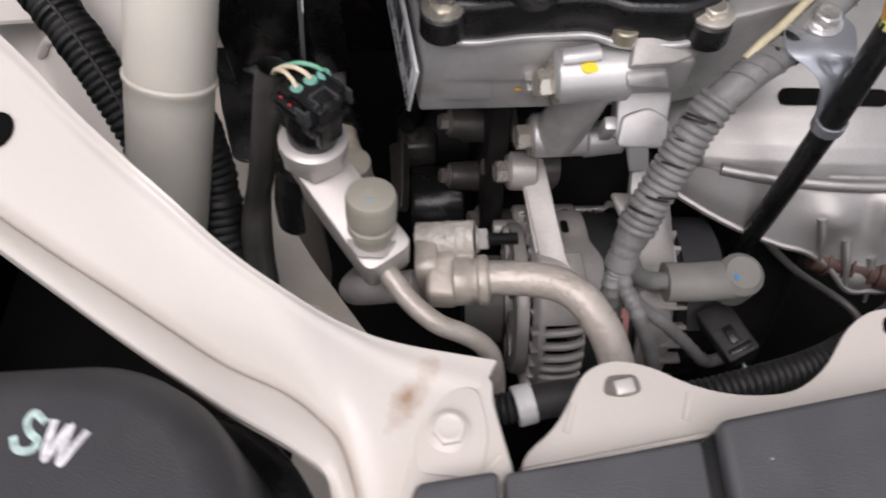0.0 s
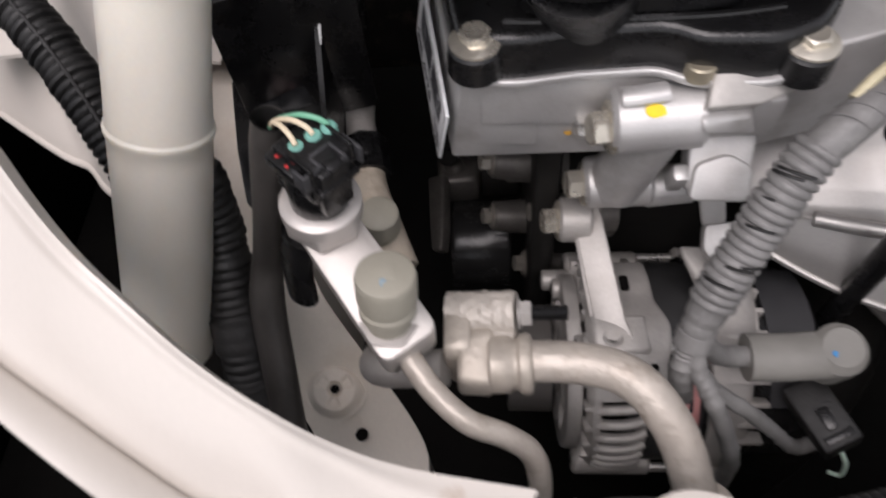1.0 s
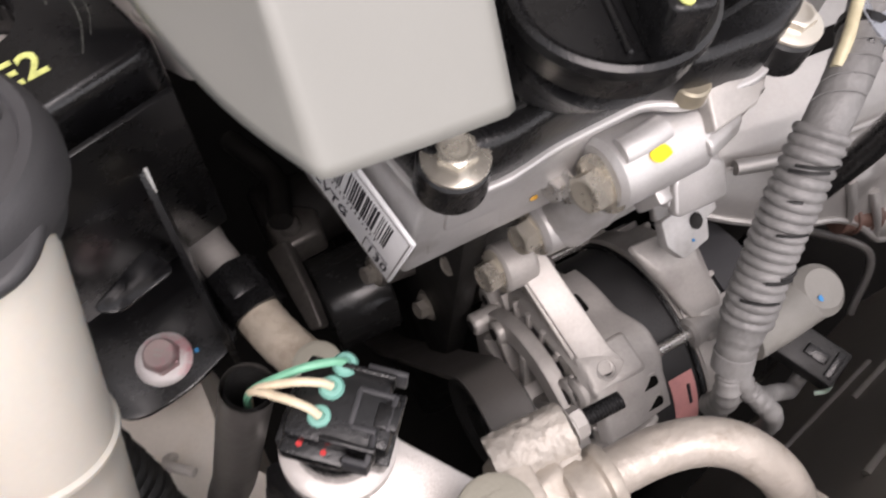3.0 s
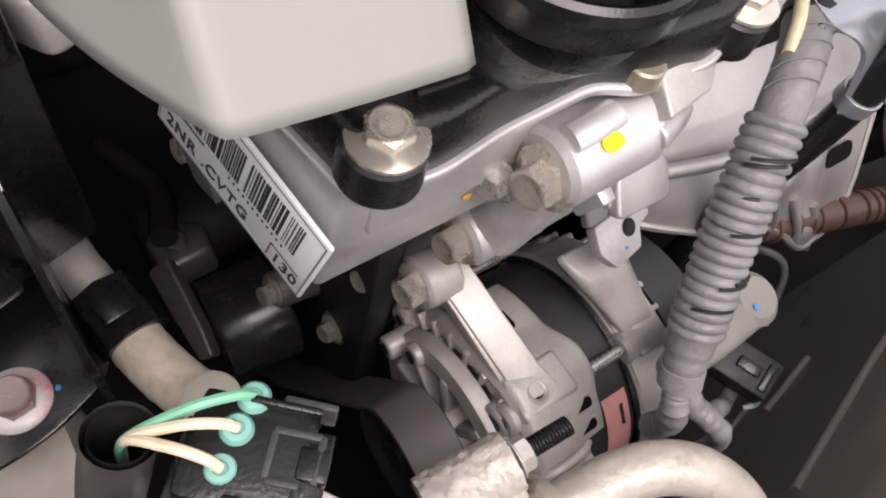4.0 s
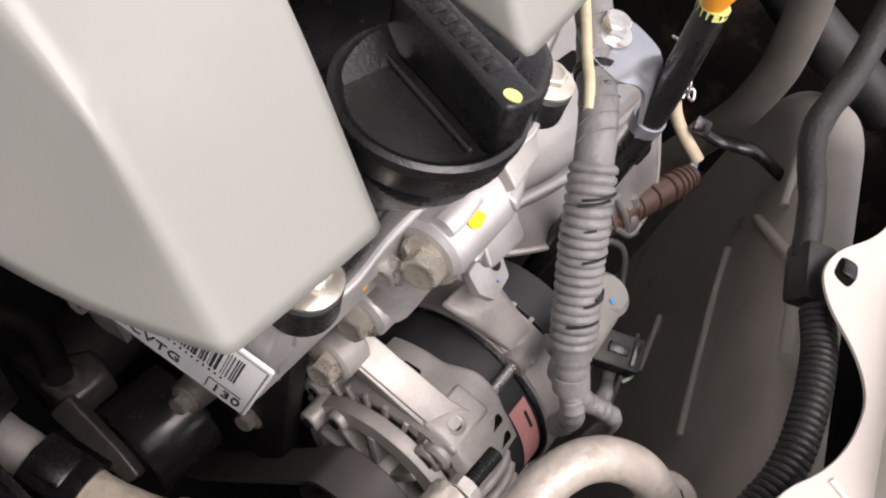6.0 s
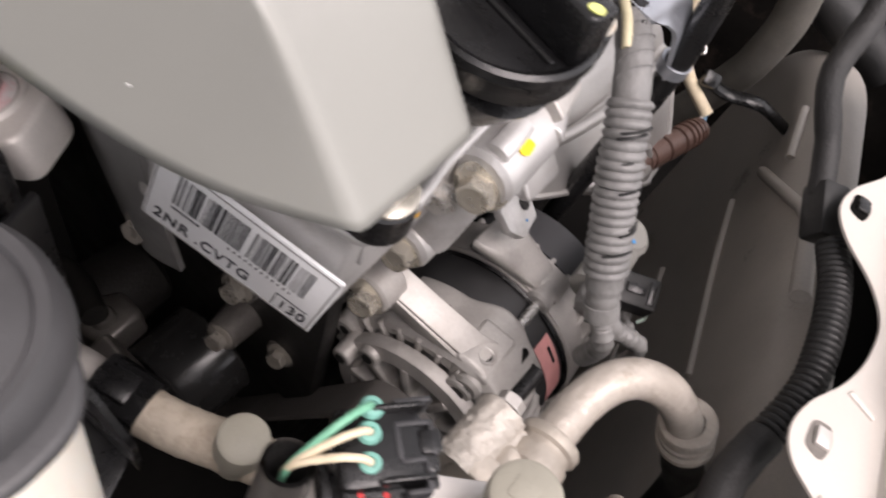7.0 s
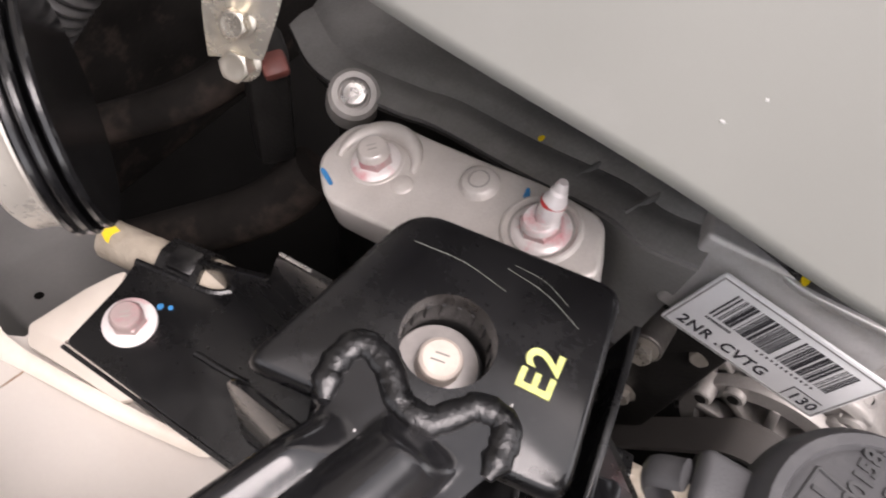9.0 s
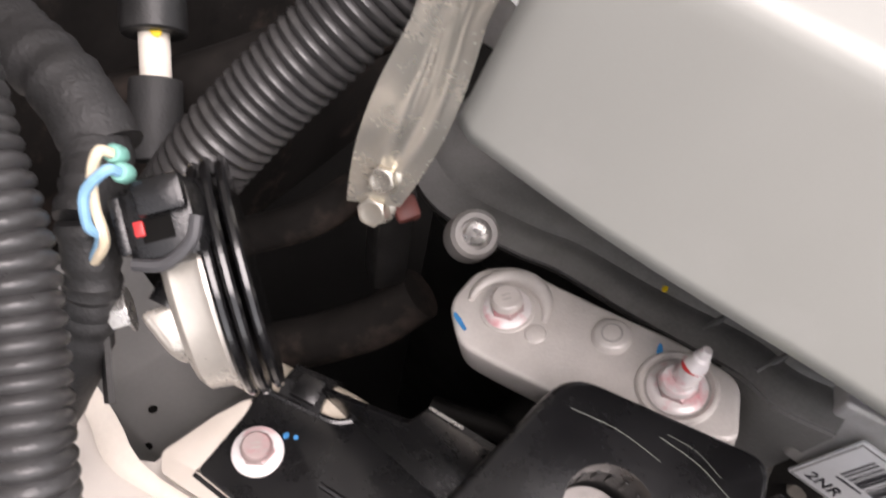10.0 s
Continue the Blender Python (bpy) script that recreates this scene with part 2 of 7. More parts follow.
def solo(name, bm, material, label, category, group="", kind="", angle=38):
    """A thing that is one mesh."""
    c = Vector()
    for v in bm.verts:
        c += v.co
    c /= len(bm.verts)
    ob = new(name, mesh_from(name, bm, material, c, angle))
    ob.location = c
    return tagged(ob, label, category, group, kind)


def frm(o, z=(0, 0, 1), x=(1, 0, 0)):
    z = Vector(z).normalized()
    x = Vector(x)
    x = x - z * x.dot(z)
    if x.length < 1e-4:
        x = Vector((0, 1, 0)) - z * z.y
    x.normalize()
    y = z.cross(x)
    m = Matrix((x, y, z)).transposed().to_4x4()
    m.translation = Vector(o)
    return m


def xf(bm, m):
    bmesh.ops.transform(bm, matrix=m, verts=bm.verts)
    return bm


def join(*bms):
    out = bms[0]
    for b in bms[1:]:
        me = bpy.data.meshes.new("tmp")
        b.to_mesh(me)
        out.from_mesh(me)
        bpy.data.meshes.remove(me)
        b.free()
    return out


def bevel(bm, r, seg=2, angle=30):
    if r > 0:
        bm.normal_update()
        c = math.cos(radians(angle))
        es = [e for e in bm.edges if len(e.link_faces) == 2 and e.link_faces[0].normal.dot(e.link_faces[1].normal) < c]
        bmesh.ops.bevel(bm, geom=es, offset=r, segments=seg, profile=0.5, affect="EDGES", clamp_overlap=True)
    return bm


def lathe(profile, m=None, seg=32, squash=1.0):
    """A turned shape: profile of (radius, height), closed at ends of radius 0."""
    bm = bmesh.new()
    rings = []
    for r, h in profile:
        if r <= 1e-6:
            rings.append([bm.verts.new((0, 0, h))])
        else:
            rings.append([bm.verts.new((r * math.cos(2 * math.pi * i / seg), squash * r * math.sin(2 * math.pi * i / seg), h)) for i in range(seg)])
    for a, b in zip(rings[:-1], rings[1:]):
        for i in range(seg):
            j = (i + 1) % seg
            q = [a[i % len(a)], a[j % len(a)], b[j % len(b)], b[i % len(b)]]
            q = [v for k, v in enumerate(q) if v not in q[:k]]
            if len(q) > 2:
                bm.faces.new(q)
    bmesh.ops.recalc_face_normals(bm, faces=bm.faces)
    return xf(bm, m) if m is not None else bm


def cyl(a, b, r, r2=None, ch=0.0008, seg=28):
    a, b = Vector(a), Vector(b)
    h = (b - a).length
    r2 = r if r2 is None else r2
    ch = min(ch, r * 0.4, h * 0.3)
    return lathe([(0, 0), (r - ch, 0), (r, ch), (r2, h - ch), (r2 - ch, h), (0, h)], frm(a, b - a, (0.3, 0.2, 0.9)), seg)


def ring(a, b, r_out, r_in, seg=28):
    a, b = Vector(a), Vector(b)
    h, c = (b - a).length, (r_out - r_in) * 0.15
    return lathe([(r_in, 0), (r_out - c, 0), (r_out, c), (r_out, h - c), (r_out - c, h), (r_in, h), (r_in, 0)], frm(a, b - a, (0.3, 0.2, 0.9)), seg)


def box(m, sx, sy, sz, r=0.001, seg=2):
    """A box on the frame m: centred in x and y, from 0 to sz in z."""
    bm = bmesh.new()
    bmesh.ops.create_cube(bm, size=1.0)
    bmesh.ops.transform(bm, matrix=Matrix.Translation((0, 0, sz / 2)) @ Matrix.Diagonal((sx, sy, sz, 1)), verts=bm.verts)
    bevel(bm, r, seg)
    return xf(bm, m)


def rounded(poly, r, n=5):
    """Rounds the corners of a 2D polygon. r: one radius or one for each corner."""
    out = []
    k = len(poly)
    rs = r if isinstance(r, (list, tuple)) else [r] * k
    for i in range(k):
        p, a, b = Vector(poly[i]), Vector(poly[i - 1]), Vector(poly[(i + 1) % k])
        u, v = a - p, b - p
        d = min(rs[i], u.length * 0.48, v.length * 0.48)
        if d < 1e-6:
            out.append(p)
            continue
        s, e = p + u.normalized() * d, p + v.normalized() * d
        for j in range(n + 1):
            t = j / n
            out.append(s * (1 - t) ** 2 + p * 2 * t * (1 - t) + e * t * t)
    return out


def prism(poly, h, m=None, r=0.0008, seg=2):
    """A 2D polygon pushed up by h, with its rims rounded."""
    bm = bmesh.new()
    lo = [bm.verts.new((p[0], p[1], 0)) for p in poly]
    hi = [bm.verts.new((p[0], p[1], h)) for p in poly]
    bm.faces.new(lo[::-1])
    bm.faces.new(hi)
    n = len(poly)
    for i in range(n):
        bm.faces.new((lo[i], lo[(i + 1) % n], hi[(i + 1) % n], hi[i]))
    bmesh.ops.recalc_face_normals(bm, faces=bm.faces)
    bevel(bm, r, seg, 40)
    return xf(bm, m) if m is not None else bm


def spline(pts, n=8):
    """A Catmull-Rom line through the points."""
    p = [Vector(q) for q in pts]
    p = [p[0] * 2 - p[1]] + p + [p[-1] * 2 - p[-2]]
    out = []
    for i in range(1, len(p) - 2):
        a, b, c, d = p[i - 1:i + 3]
        for k in range(n):
            t = k / n
            out.append(0.5 * ((2 * b) + (c - a) * t + (2 * a - 5 * b + 4 * c - d) * t * t + (3 * b - a - 3 * c + d) * t ** 3))
    out.append(p[-2])
    return out


def resample(line, step):
    out, left = [line[0]], step
    for a, b in zip(line[:-1], line[1:]):
        d = (b - a).length
        pos = 0.0
        while d - pos > left:
            pos += left
            out.append(a.lerp(b, pos / d))
            left = step
        left -= d - pos
    return out


def sweep(line, radii, seg=16, cap=True, squash=1.0, up=(0, 0, 1)):
    """A tube along a line of points, with a radius for each."""
    bm = bmesh.new()
    n = len(line)
    tan = [(line[min(i + 1, n - 1)] - line[max(i - 1, 0)]).normalized() for i in range(n)]
    side = tan[0].cross(Vector(up))
    if side.length < 1e-3:
        side = tan[0].cross(Vector((1, 0, 0)))
    side.normalize()
    rings = []
    for i in range(n):
        side = (side - tan[i] * side.dot(tan[i])).normalized()
        oth = tan[i].cross(side)
        rings.append([bm.verts.new(line[i] + radii[i] * (side * math.cos(2 * math.pi * k / seg) + oth * squash * math.sin(2 * math.pi * k / seg))) for k in range(seg)])
    for a, b in zip(rings[:-1], rings[1:]):
        for k in range(seg):
            bm.faces.new((a[k], a[(k + 1) % seg], b[(k + 1) % seg], b[k]))
    if cap:
        bm.faces.new(rings[0][::-1])
        bm.faces.new(rings[-1])
    bmesh.ops.recalc_face_normals(bm, faces=bm.faces)
    return bm


def tube(pts, r, seg=16, n=8, cap=True, r_end=None, squash=1.0, wob=0.0, sd=1):
    line = spline(pts, n)
    k = len(line) - 1
    rnd = random.Random(sd)
    r_end = r if r_end is None else r_end
    return sweep(line, [(r + (r_end - r) * i / k) * (1 + rnd.uniform(-wob, wob)) for i in range(k + 1)], seg, cap, squash)


def corrugated(pts, r, pitch=0.004, depth=0.0012, seg=22, n=16, wob=0.0, sd=1):
    """A ribbed conduit: rounded crests and narrow grooves."""
    line = resample(spline(pts, n), pitch / 4)
    prof = (0.0, 1.0, 1.0, 1.0)
    rnd = random.Random(sd)
    rr, w = [], 0
    for i in range(len(line)):
        if i % 4 == 0:
            w = rnd.uniform(-wob, wob)
        rr.append(r - depth * (1 - prof[i % 4]) - (depth * 0.25 if i % 4 != 2 else 0) + r * w)
    return sweep(line, rr, seg)


def sheet(fn, nu, nv, thick=0.002):
    """A surface fn(u, v), u and v from 0 to 1, thickened on its lower or inner side."""
    bm = bmesh.new()
    g = [[bm.verts.new(fn(i / nu, j / nv)) for j in range(nv + 1)] for i in range(nu + 1)]
    for i in range(nu):
        for j in range(nv):
            bm.faces.new((g[i][j], g[i + 1][j], g[i + 1][j + 1], g[i][j + 1]))
    if thick:
        bm.normal_update()
        if sum(f.normal.dot(Vector((0.0, 0.15, 0.6)) - f.calc_center_median()) * f.calc_area() for f in bm.faces) < 0:
            bmesh.ops.reverse_faces(bm, faces=bm.faces[:])
            bm.normal_update()
        bmesh.ops.solidify(bm, geom=bm.faces[:], thickness=thick)
    bmesh.ops.recalc_face_normals(bm, faces=bm.faces)
    return bm


def pitted(bm, amp, scale):
    """Pushes the surface in and out by fine noise, as on corroded castings."""
    bm.normal_update()
    for v in bm.verts:
        v.co += v.normal * amp * (noise.noise(v.co * scale) + 0.6 * noise.noise(v.co * scale * 2.3))
    return bm


def smooth(a, b, x):
    k = min(1.0, max(0.0, (x - a) / (b - a)))
    return k * k * (3 - 2 * k)


def hull(pts, r=0.002):
    bm = bmesh.new()
    for p in pts:
        bm.verts.new(p)
    made = bmesh.ops.convex_hull(bm, input=bm.verts)
    bmesh.ops.delete(bm, geom=list({g for g in made["geom_interior"] + made["geom_unused"] if isinstance(g, bmesh.types.BMVert)}), context="VERTS")
    bmesh.ops.dissolve_limit(bm, angle_limit=0.05, verts=bm.verts, edges=bm.edges)
    bmesh.ops.recalc_face_normals(bm, faces=bm.faces)
    return bevel(bm, r, 3, 20)


def hexbolt(o, axis, r, h, fr=0.0, fh=0.0015, dish=True, twist=(0.2, 0.5, 0.8)):
    """A hexagon head with a flange, standing on o along axis. r: across corners / 2."""
    m = frm(o, axis, twist)
    bm = bmesh.new()
    rings, n = [], 36

    def hexa(k):
        return r * math.cos(math.pi / 6) / math.cos((2 * math.pi * k / n) % (math.pi / 3) - math.pi / 6)
    top = fh + h
    rows = [(lambda k: hexa(k), lambda k: fh * 0.5), (lambda k: hexa(k), lambda k: top - (hexa(k) - 0.8 * r) * 0.6), (lambda k: 0.8 * r, lambda k: top), (lambda k: 0.72 * r, lambda k: top + 0.0001)]
    if dish:
        rows += [(lambda k: 0.6 * r, lambda k: top - 0.03 * r), (lambda k: 0.3 * r, lambda k: top - 0.045 * r)]
    for rad, z in rows:
        rings.append([bm.verts.new((rad(k) * math.cos(2 * math.pi * k / n), rad(k) * math.sin(2 * math.pi * k / n), z(k))) for k in range(n)])
    for a, b in zip(rings[:-1], rings[1:]):
        for k in range(n):
            bm.faces.new((a[k], a[(k + 1) % n], b[(k + 1) % n], b[k]))
    bm.faces.new(rings[-1])
    bm.faces.new(rings[0][::-1])
    if fr:
        bm = join(bm, lathe([(0, 0), (fr, 0), (fr, fh * 0.5), (r * 0.9, fh * 1.25), (0, fh * 1.25)], None, 30))
    return xf(bm, m)


def bolt(parent, o, axis, r, h, fr=0.0, fh=0.0015, material=None, label="", washer=None, name="bolt"):
    b = part(name, hexbolt(o, axis, r, h, 0 if washer else fr, fh), material or STEEL, parent, label)
    if washer:
        a = Vector(axis).normalized()
        part("washer", cyl(Vector(o), Vector(o) + a * fh * 1.2, fr, fr * 0.96, 0.0004), washer, b)
    return b


def painted_bolt(parent, o, axis, r, h, fr, label, name="bolt", top=None, side=None):
    """A flanged bolt: pale washer, hexagon with paint, and a rounded crown with two dashes."""
    a = Vector(axis).normalized()
    o = Vector(o)
    b = part(name, hexbolt(o + a * 0.0018, a, r, h * 0.66, 0, 0.0, False), side or PINK, parent, label)
    part("washer", lathe([(0, 0), (fr * 0.97, 0), (fr, 0.0006), (fr * 0.97, 0.0012), (r * 1.08, 0.0024), (0, 0.0024)], frm(o, a), 36), PALEBOLT, b, "pale washer with red paint")
    crown = part("crown", lathe([(0, h), (r * 0.74, h), (r * 0.83, h - 0.0006), (r * 0.88, h - 0.0016), (r * 0.93, h * 0.6), (0, h * 0.6)], frm(o + a * 0.0018, a), 36), top or BOLTHEAD, b)
    if crown:
        m = frm(o + a * (0.0018 + h), a, (0.6, 0.8, 0.1))
        for k in (-1, 1):
            part("dash", box(m @ Matrix.Translation((0.0011 * k, 0, 0)), 0.0005, r * 0.5, 0.0002, 0), CAST_DULL, b)
    return b


def letters(text, m, size, material, parent, name="lettering", depth=0.0003, shear=0.0, fat=0.0, gap=1.0):
    cu = bpy.data.curves.new("text", "FONT")
    cu.body, cu.size, cu.extrude, cu.shear, cu.offset, cu.space_character = text, size, depth, shear, fat, gap
    tmp = new("text", cu)
    me = bpy.data.meshes.new_from_object(tmp.evaluated_get(bpy.context.evaluated_depsgraph_get()))
    bpy.data.objects.remove(tmp)
    bm = bmesh.new()
    bm.from_mesh(me)
    bpy.data.meshes.remove(me)
    # each character is a part of its own
    left, first = set(bm.verts), None
    while left:
        stack, isl = [next(iter(left))], set()
        while stack:
            v = stack.pop()
            if v not in isl:
                isl.add(v)
                stack += [e.other_vert(v) for e in v.link_edges]
        left -= isl
        one = bmesh.new()
        vm = {v: one.verts.new(v.co) for v in isl}
        for f in {f for v in isl for f in v.link_faces}:
            one.faces.new([vm[v] for v in f.verts])
        first = part(name, xf(one, m), material, parent)
    bm.free()
    return first


def blob(o, n, rx, ry, material, parent, name="paint_mark", x=(1, 0, 0), h=0.0004):
    """A small uneven dab of paint lying on a surface."""
    rnd = random.Random(int(abs(o[0]) * 1e5) + 7)
    poly = [((rx * (1 + rnd.uniform(-0.18, 0.18))) * math.cos(a), (ry * (1 + rnd.uniform(-0.18, 0.18))) * math.sin(a)) for a in [math.pi / 5 * i for i in range(10)]]
    return part(name, prism(rounded(poly, rx * 0.3, 2), h, frm(o, n, x), 0), material, parent)

# ---- the bay: setting ----
def plain(name, lo, hi, material, label, category):
    c = [(a + b) / 2 for a, b in zip(lo, hi)]
    m = Matrix.Translation((c[0], c[1], lo[2]))
    return solo(name, box(m, hi[0] - lo[0], hi[1] - lo[1], hi[2] - lo[2], 0.004), material, label, category, kind="structure")


# Near-black walls close the bay so the gaps between parts render dark.
plain("floor", (-0.75, -0.35, -0.47), (0.95, 1.15, -0.45), TRAY_AND_SHADE, "dirty black under-engine tray", "tray")
plain("wall_firewall", (-0.75, 0.95, -0.45), (0.95, 1.0, 0.4), FIREWALL_AND_SHADE, "dark insulated firewall behind the engine", "wall")
plain("wall_fender_inner", (-0.62, -0.35, -0.45), (-0.58, 1.0, 0.22), TRAY_AND_SHADE, "near-black wall behind the wheel arch opening", "wall")
# Coloured near-black in place of the shade across the bay.
plain("wall_fender_outer", (0.9, -0.35, -0.45), (0.94, 1.0, 0.22), FIREWALL_AND_SHADE, "inner fender wall across the bay, its shade painted dark", "wall")
# Unseen; added to block the sky behind and bounce light forward.
solo("hood", box(frm((0.1, 1.05, 0.4), (0, 0.82, 0.57), (1, 0, 0)) @ Matrix.Translation((0, -0.45, 0)), 1.64, 0.9, 0.02, 0.004), WHITE, "unseen raised white hood panel, added to block sky and bounce light", "hood", kind="structure")
plain("wall_radiator", (-0.62, -0.2, -0.45), (0.92, -0.16, 0.1), TRAY_AND_SHADE, "black radiator front wall", "wall")


# ---- white body metal ----
def lerp_line(line, u):
    k = u * (len(line) - 1)
    i = min(int(k), len(line) - 2)
    return line[i].lerp(line[i + 1], k - i)


INNER = spline([(0.022, 0.132, 0.156), (-0.019, 0.135, 0.168), (-0.041, 0.138, 0.182), (-0.06, 0.143, 0.2), (-0.079, 0.152, 0.214),
                (-0.098, 0.165, 0.2285), (-0.1165, 0.1795, 0.236), (-0.14, 0.2025, 0.2345), (-0.172, 0.2365, 0.231), (-0.25, 0.315, 0.222)], 6)
CREASE = spline([(-0.026, 0.02, 0.153), (-0.031, 0.065, 0.154), (-0.04, 0.095, 0.158), (-0.05, 0.106, 0.163), (-0.063, 0.114, 0.17), (-0.084, 0.121, 0.18),
                 (-0.105, 0.132, 0.19), (-0.126, 0.144, 0.198), (-0.15, 0.158, 0.203), (-0.19, 0.185, 0.205), (-0.26, 0.24, 0.205)], 6)
OUTER = spline([(-0.037, 0.02, 0.149), (-0.0415, 0.062, 0.151), (-0.045, 0.083, 0.158), (-0.054, 0.09, 0.166), (-0.064, 0.095, 0.173), (-0.082, 0.103, 0.183),
                (-0.1, 0.113, 0.193), (-0.12, 0.125, 0.201), (-0.143, 0.14, 0.207), (-0.18, 0.165, 0.21), (-0.26, 0.22, 0.21)], 6)


def beam_fn(u, v):
    a, c, o = lerp_line(INNER, u), lerp_line(CREASE, u), lerp_line(OUTER, u)
    if v < 0.1:
        p = a + Vector((0.001, 0.002, -0.012)) * (1 - v / 0.1)
    elif v < 0.72:
        k = (v - 0.1) / 0.62
        p = a.lerp(c, k) + Vector((0, 0, 0.004)) * math.sin(math.pi * k) * min(1, max(0, (u - 0.06) / 0.2))
        p.z += 0.0016 * math.exp(-((k - 0.1) / 0.05) ** 2) - 0.0035 * math.exp(-((k - 0.985) / 0.05) ** 2)
    else:
        k = (v - 0.72) / 0.28
        p = c.lerp(o, min(1, k / 0.8))
        p.z += 0.0025 * math.sin(math.pi * min(1, k / 0.8)) - (0.01 * (k - 0.8) / 0.2 if k > 0.8 else 0)
    return p


apron = thing("apron_brace", (-0.05, 0.12, 0.15), "curved white painted pressed-steel apron brace with a bolted end plate", "body brace")
part("brace_panel", sheet(beam_fn, 120, 60, 0.0016), stained(WHITE, (-0.0135, 0.1155, 0.162), 58, 0.019, 0.0055, (0.3, 0.17, 0.085)), apron)
PL = rounded([(-0.02, 0.055), (-0.014, 0.09), (-0.011, 0.12), (0.0155, 0.1265), (0.02, 0.123), (0.02, 0.113), (0.0265, 0.086), (0.028, 0.05), (-0.02, 0.05)], 0.004, 4)
part("end_plate", prism(PL, 0.0025, Matrix.Translation((0, 0, 0.1552)), 0.0012), WHITE, apron)
part("bolt_pad", prism(rounded([(-0.012, 0.085), (-0.01, 0.118), (0.014, 0.12), (0.018, 0.1), (0.014, 0.082)], 0.006, 5), 0.0018, Matrix.Translation((0, 0, 0.1572)), 0.001, 3), WHITE, apron)
part("weld_line", cyl((0.006, 0.075, 0.1577), (0.022, 0.092, 0.1577), 0.0008), WHITE_DULL, apron)
bolt(apron, (0.002, 0.101, 0.1588), (0, -0.05, 1), 0.0068, 0.005, 0.0088, 0.0016, WHITE, "white painted hexagon bolt")
part("apron_hole", lathe([(0, 0), (0.0085, 0), (0.0085, 0.0005), (0, 0.0005)], frm((-0.1745, 0.2028, 0.2216), (-0.345, -0.365, 0.865)), 28, 0.85), TRAY_AND_SHADE, apron, "dark access hole")

# front upper support with two eared clip holes
support = thing("radiator_support", (0.1, 0.1, 0.14), "white painted front radiator support with scalloped ears", "body panel")
SUP = [(0.03, 0.094), (0.046, 0.106), (0.06, 0.131), (0.072, 0.1365), (0.088, 0.134), (0.106, 0.124), (0.125, 0.1195), (0.148, 0.1205), (0.164, 0.131), (0.18, 0.152),
       (0.195, 0.161), (0.212, 0.159), (0.235, 0.147), (0.262, 0.143), (0.3, 0.15), (0.33, 0.168), (0.36, 0.17), (0.42, 0.16), (0.42, 0.1), (0.24, 0.08), (0.1, 0.06), (0.03, 0.06)]
part("panel", prism(rounded(SUP, 0.01, 4), 0.0022, Matrix.Translation((0, 0, 0.1435)), 0.0007), WHITE, support)
part("front_flange", sheet(lambda u, v: Vector((0.03 + 0.4 * u, 0.09 + 0.075 * u - 0.004 * v - 0.0, 0.1455 + 0.012 * v)), 20, 4, 0.0015), WHITE, support)
for hx, hy in ((0.0755, 0.1245), (0.2025, 0.1515)):
    # Flat patches put the recesses' shade into a darker colour.
    part("clip_hole", prism(rounded([(hx - 0.0085, hy - 0.004), (hx - 0.006, hy + 0.0045), (hx + 0.007, hy + 0.005), (hx + 0.0085, hy - 0.003), (hx, hy - 0.0055)], 0.003, 3), 0.0004, Matrix.Translation((0, 0, 0.1456)), 0), RECESS_SHADE if hx < 0.1 else TRAY_AND_SHADE, support, "punched clip hole with a flat dark fill for its shade")
    part("clip_nut", box(frm((hx + 0.001, hy - 0.0005, 0.1435), (0, -0.1, 1), (1, 0.2, 0)), 0.0085, 0.0065, 0.0045, 0.001), CAST_PALE if hx < 0.1 else BLACK, support)
for rx in (0.05, 0.1):
    part("pressed_bead", tube([(rx, 0.104 + 0.1 * (rx - 0.05), 0.1455), (rx + 0.004, 0.116 + 0.1 * (rx - 0.05), 0.1455)], 0.0018, 8), WHITE, support)

# black sight shield over the radiator
shieldp = thing("radiator_cover", (0.1, 0.05, 0.15), "matt black plastic radiator top cover with stepped panels", "plastic cover")
part("low_panel", prism(rounded([(0.022, 0.0825), (0.098, 0.0945), (0.098, -0.06), (0.022, -0.06)], 0.003, 3), 0.01, Matrix.Translation((0, 0, 0.1565)), 0.003, 3), COVER_BLACK, shieldp)
part("high_panel", prism(rounded([(0.1035, 0.1), (0.207, 0.1195), (0.222, 0.106), (0.226, -0.06), (0.1035, -0.06)], 0.004, 4), 0.018, Matrix.Translation((0, 0, 0.155)), 0.003, 3), COVER_BLACK, shieldp)
part("end_panel", prism(rounded([(-0.0125, 0.073), (-0.01, 0.078), (0.02, 0.0825), (0.02, -0.06), (-0.0125, -0.06)], 0.004, 4), 0.016, Matrix.Translation((0, 0, 0.1555)), 0.003, 3), COVER_BLACK, shieldp)
part("far_panel", prism(rounded([(0.222, 0.11), (0.24, 0.112), (0.42, 0.14), (0.42, -0.06), (0.229, -0.06)], 0.004, 3), 0.012, Matrix.Translation((0, 0, 0.156)), 0.003, 3), COVER_BLACK, shieldp)
part("emblem_ring", ring((0.062, 0.052, 0.1665), (0.062, 0.052, 0.1677), 0.011, 0.0092), BLACK, shieldp)
part("emblem_ring", lathe([(0.004, 0), (0.005, 0.001), (0.006, 0)], frm((0.062, 0.052, 0.1665)), 24, 0.6), BLACK, shieldp)
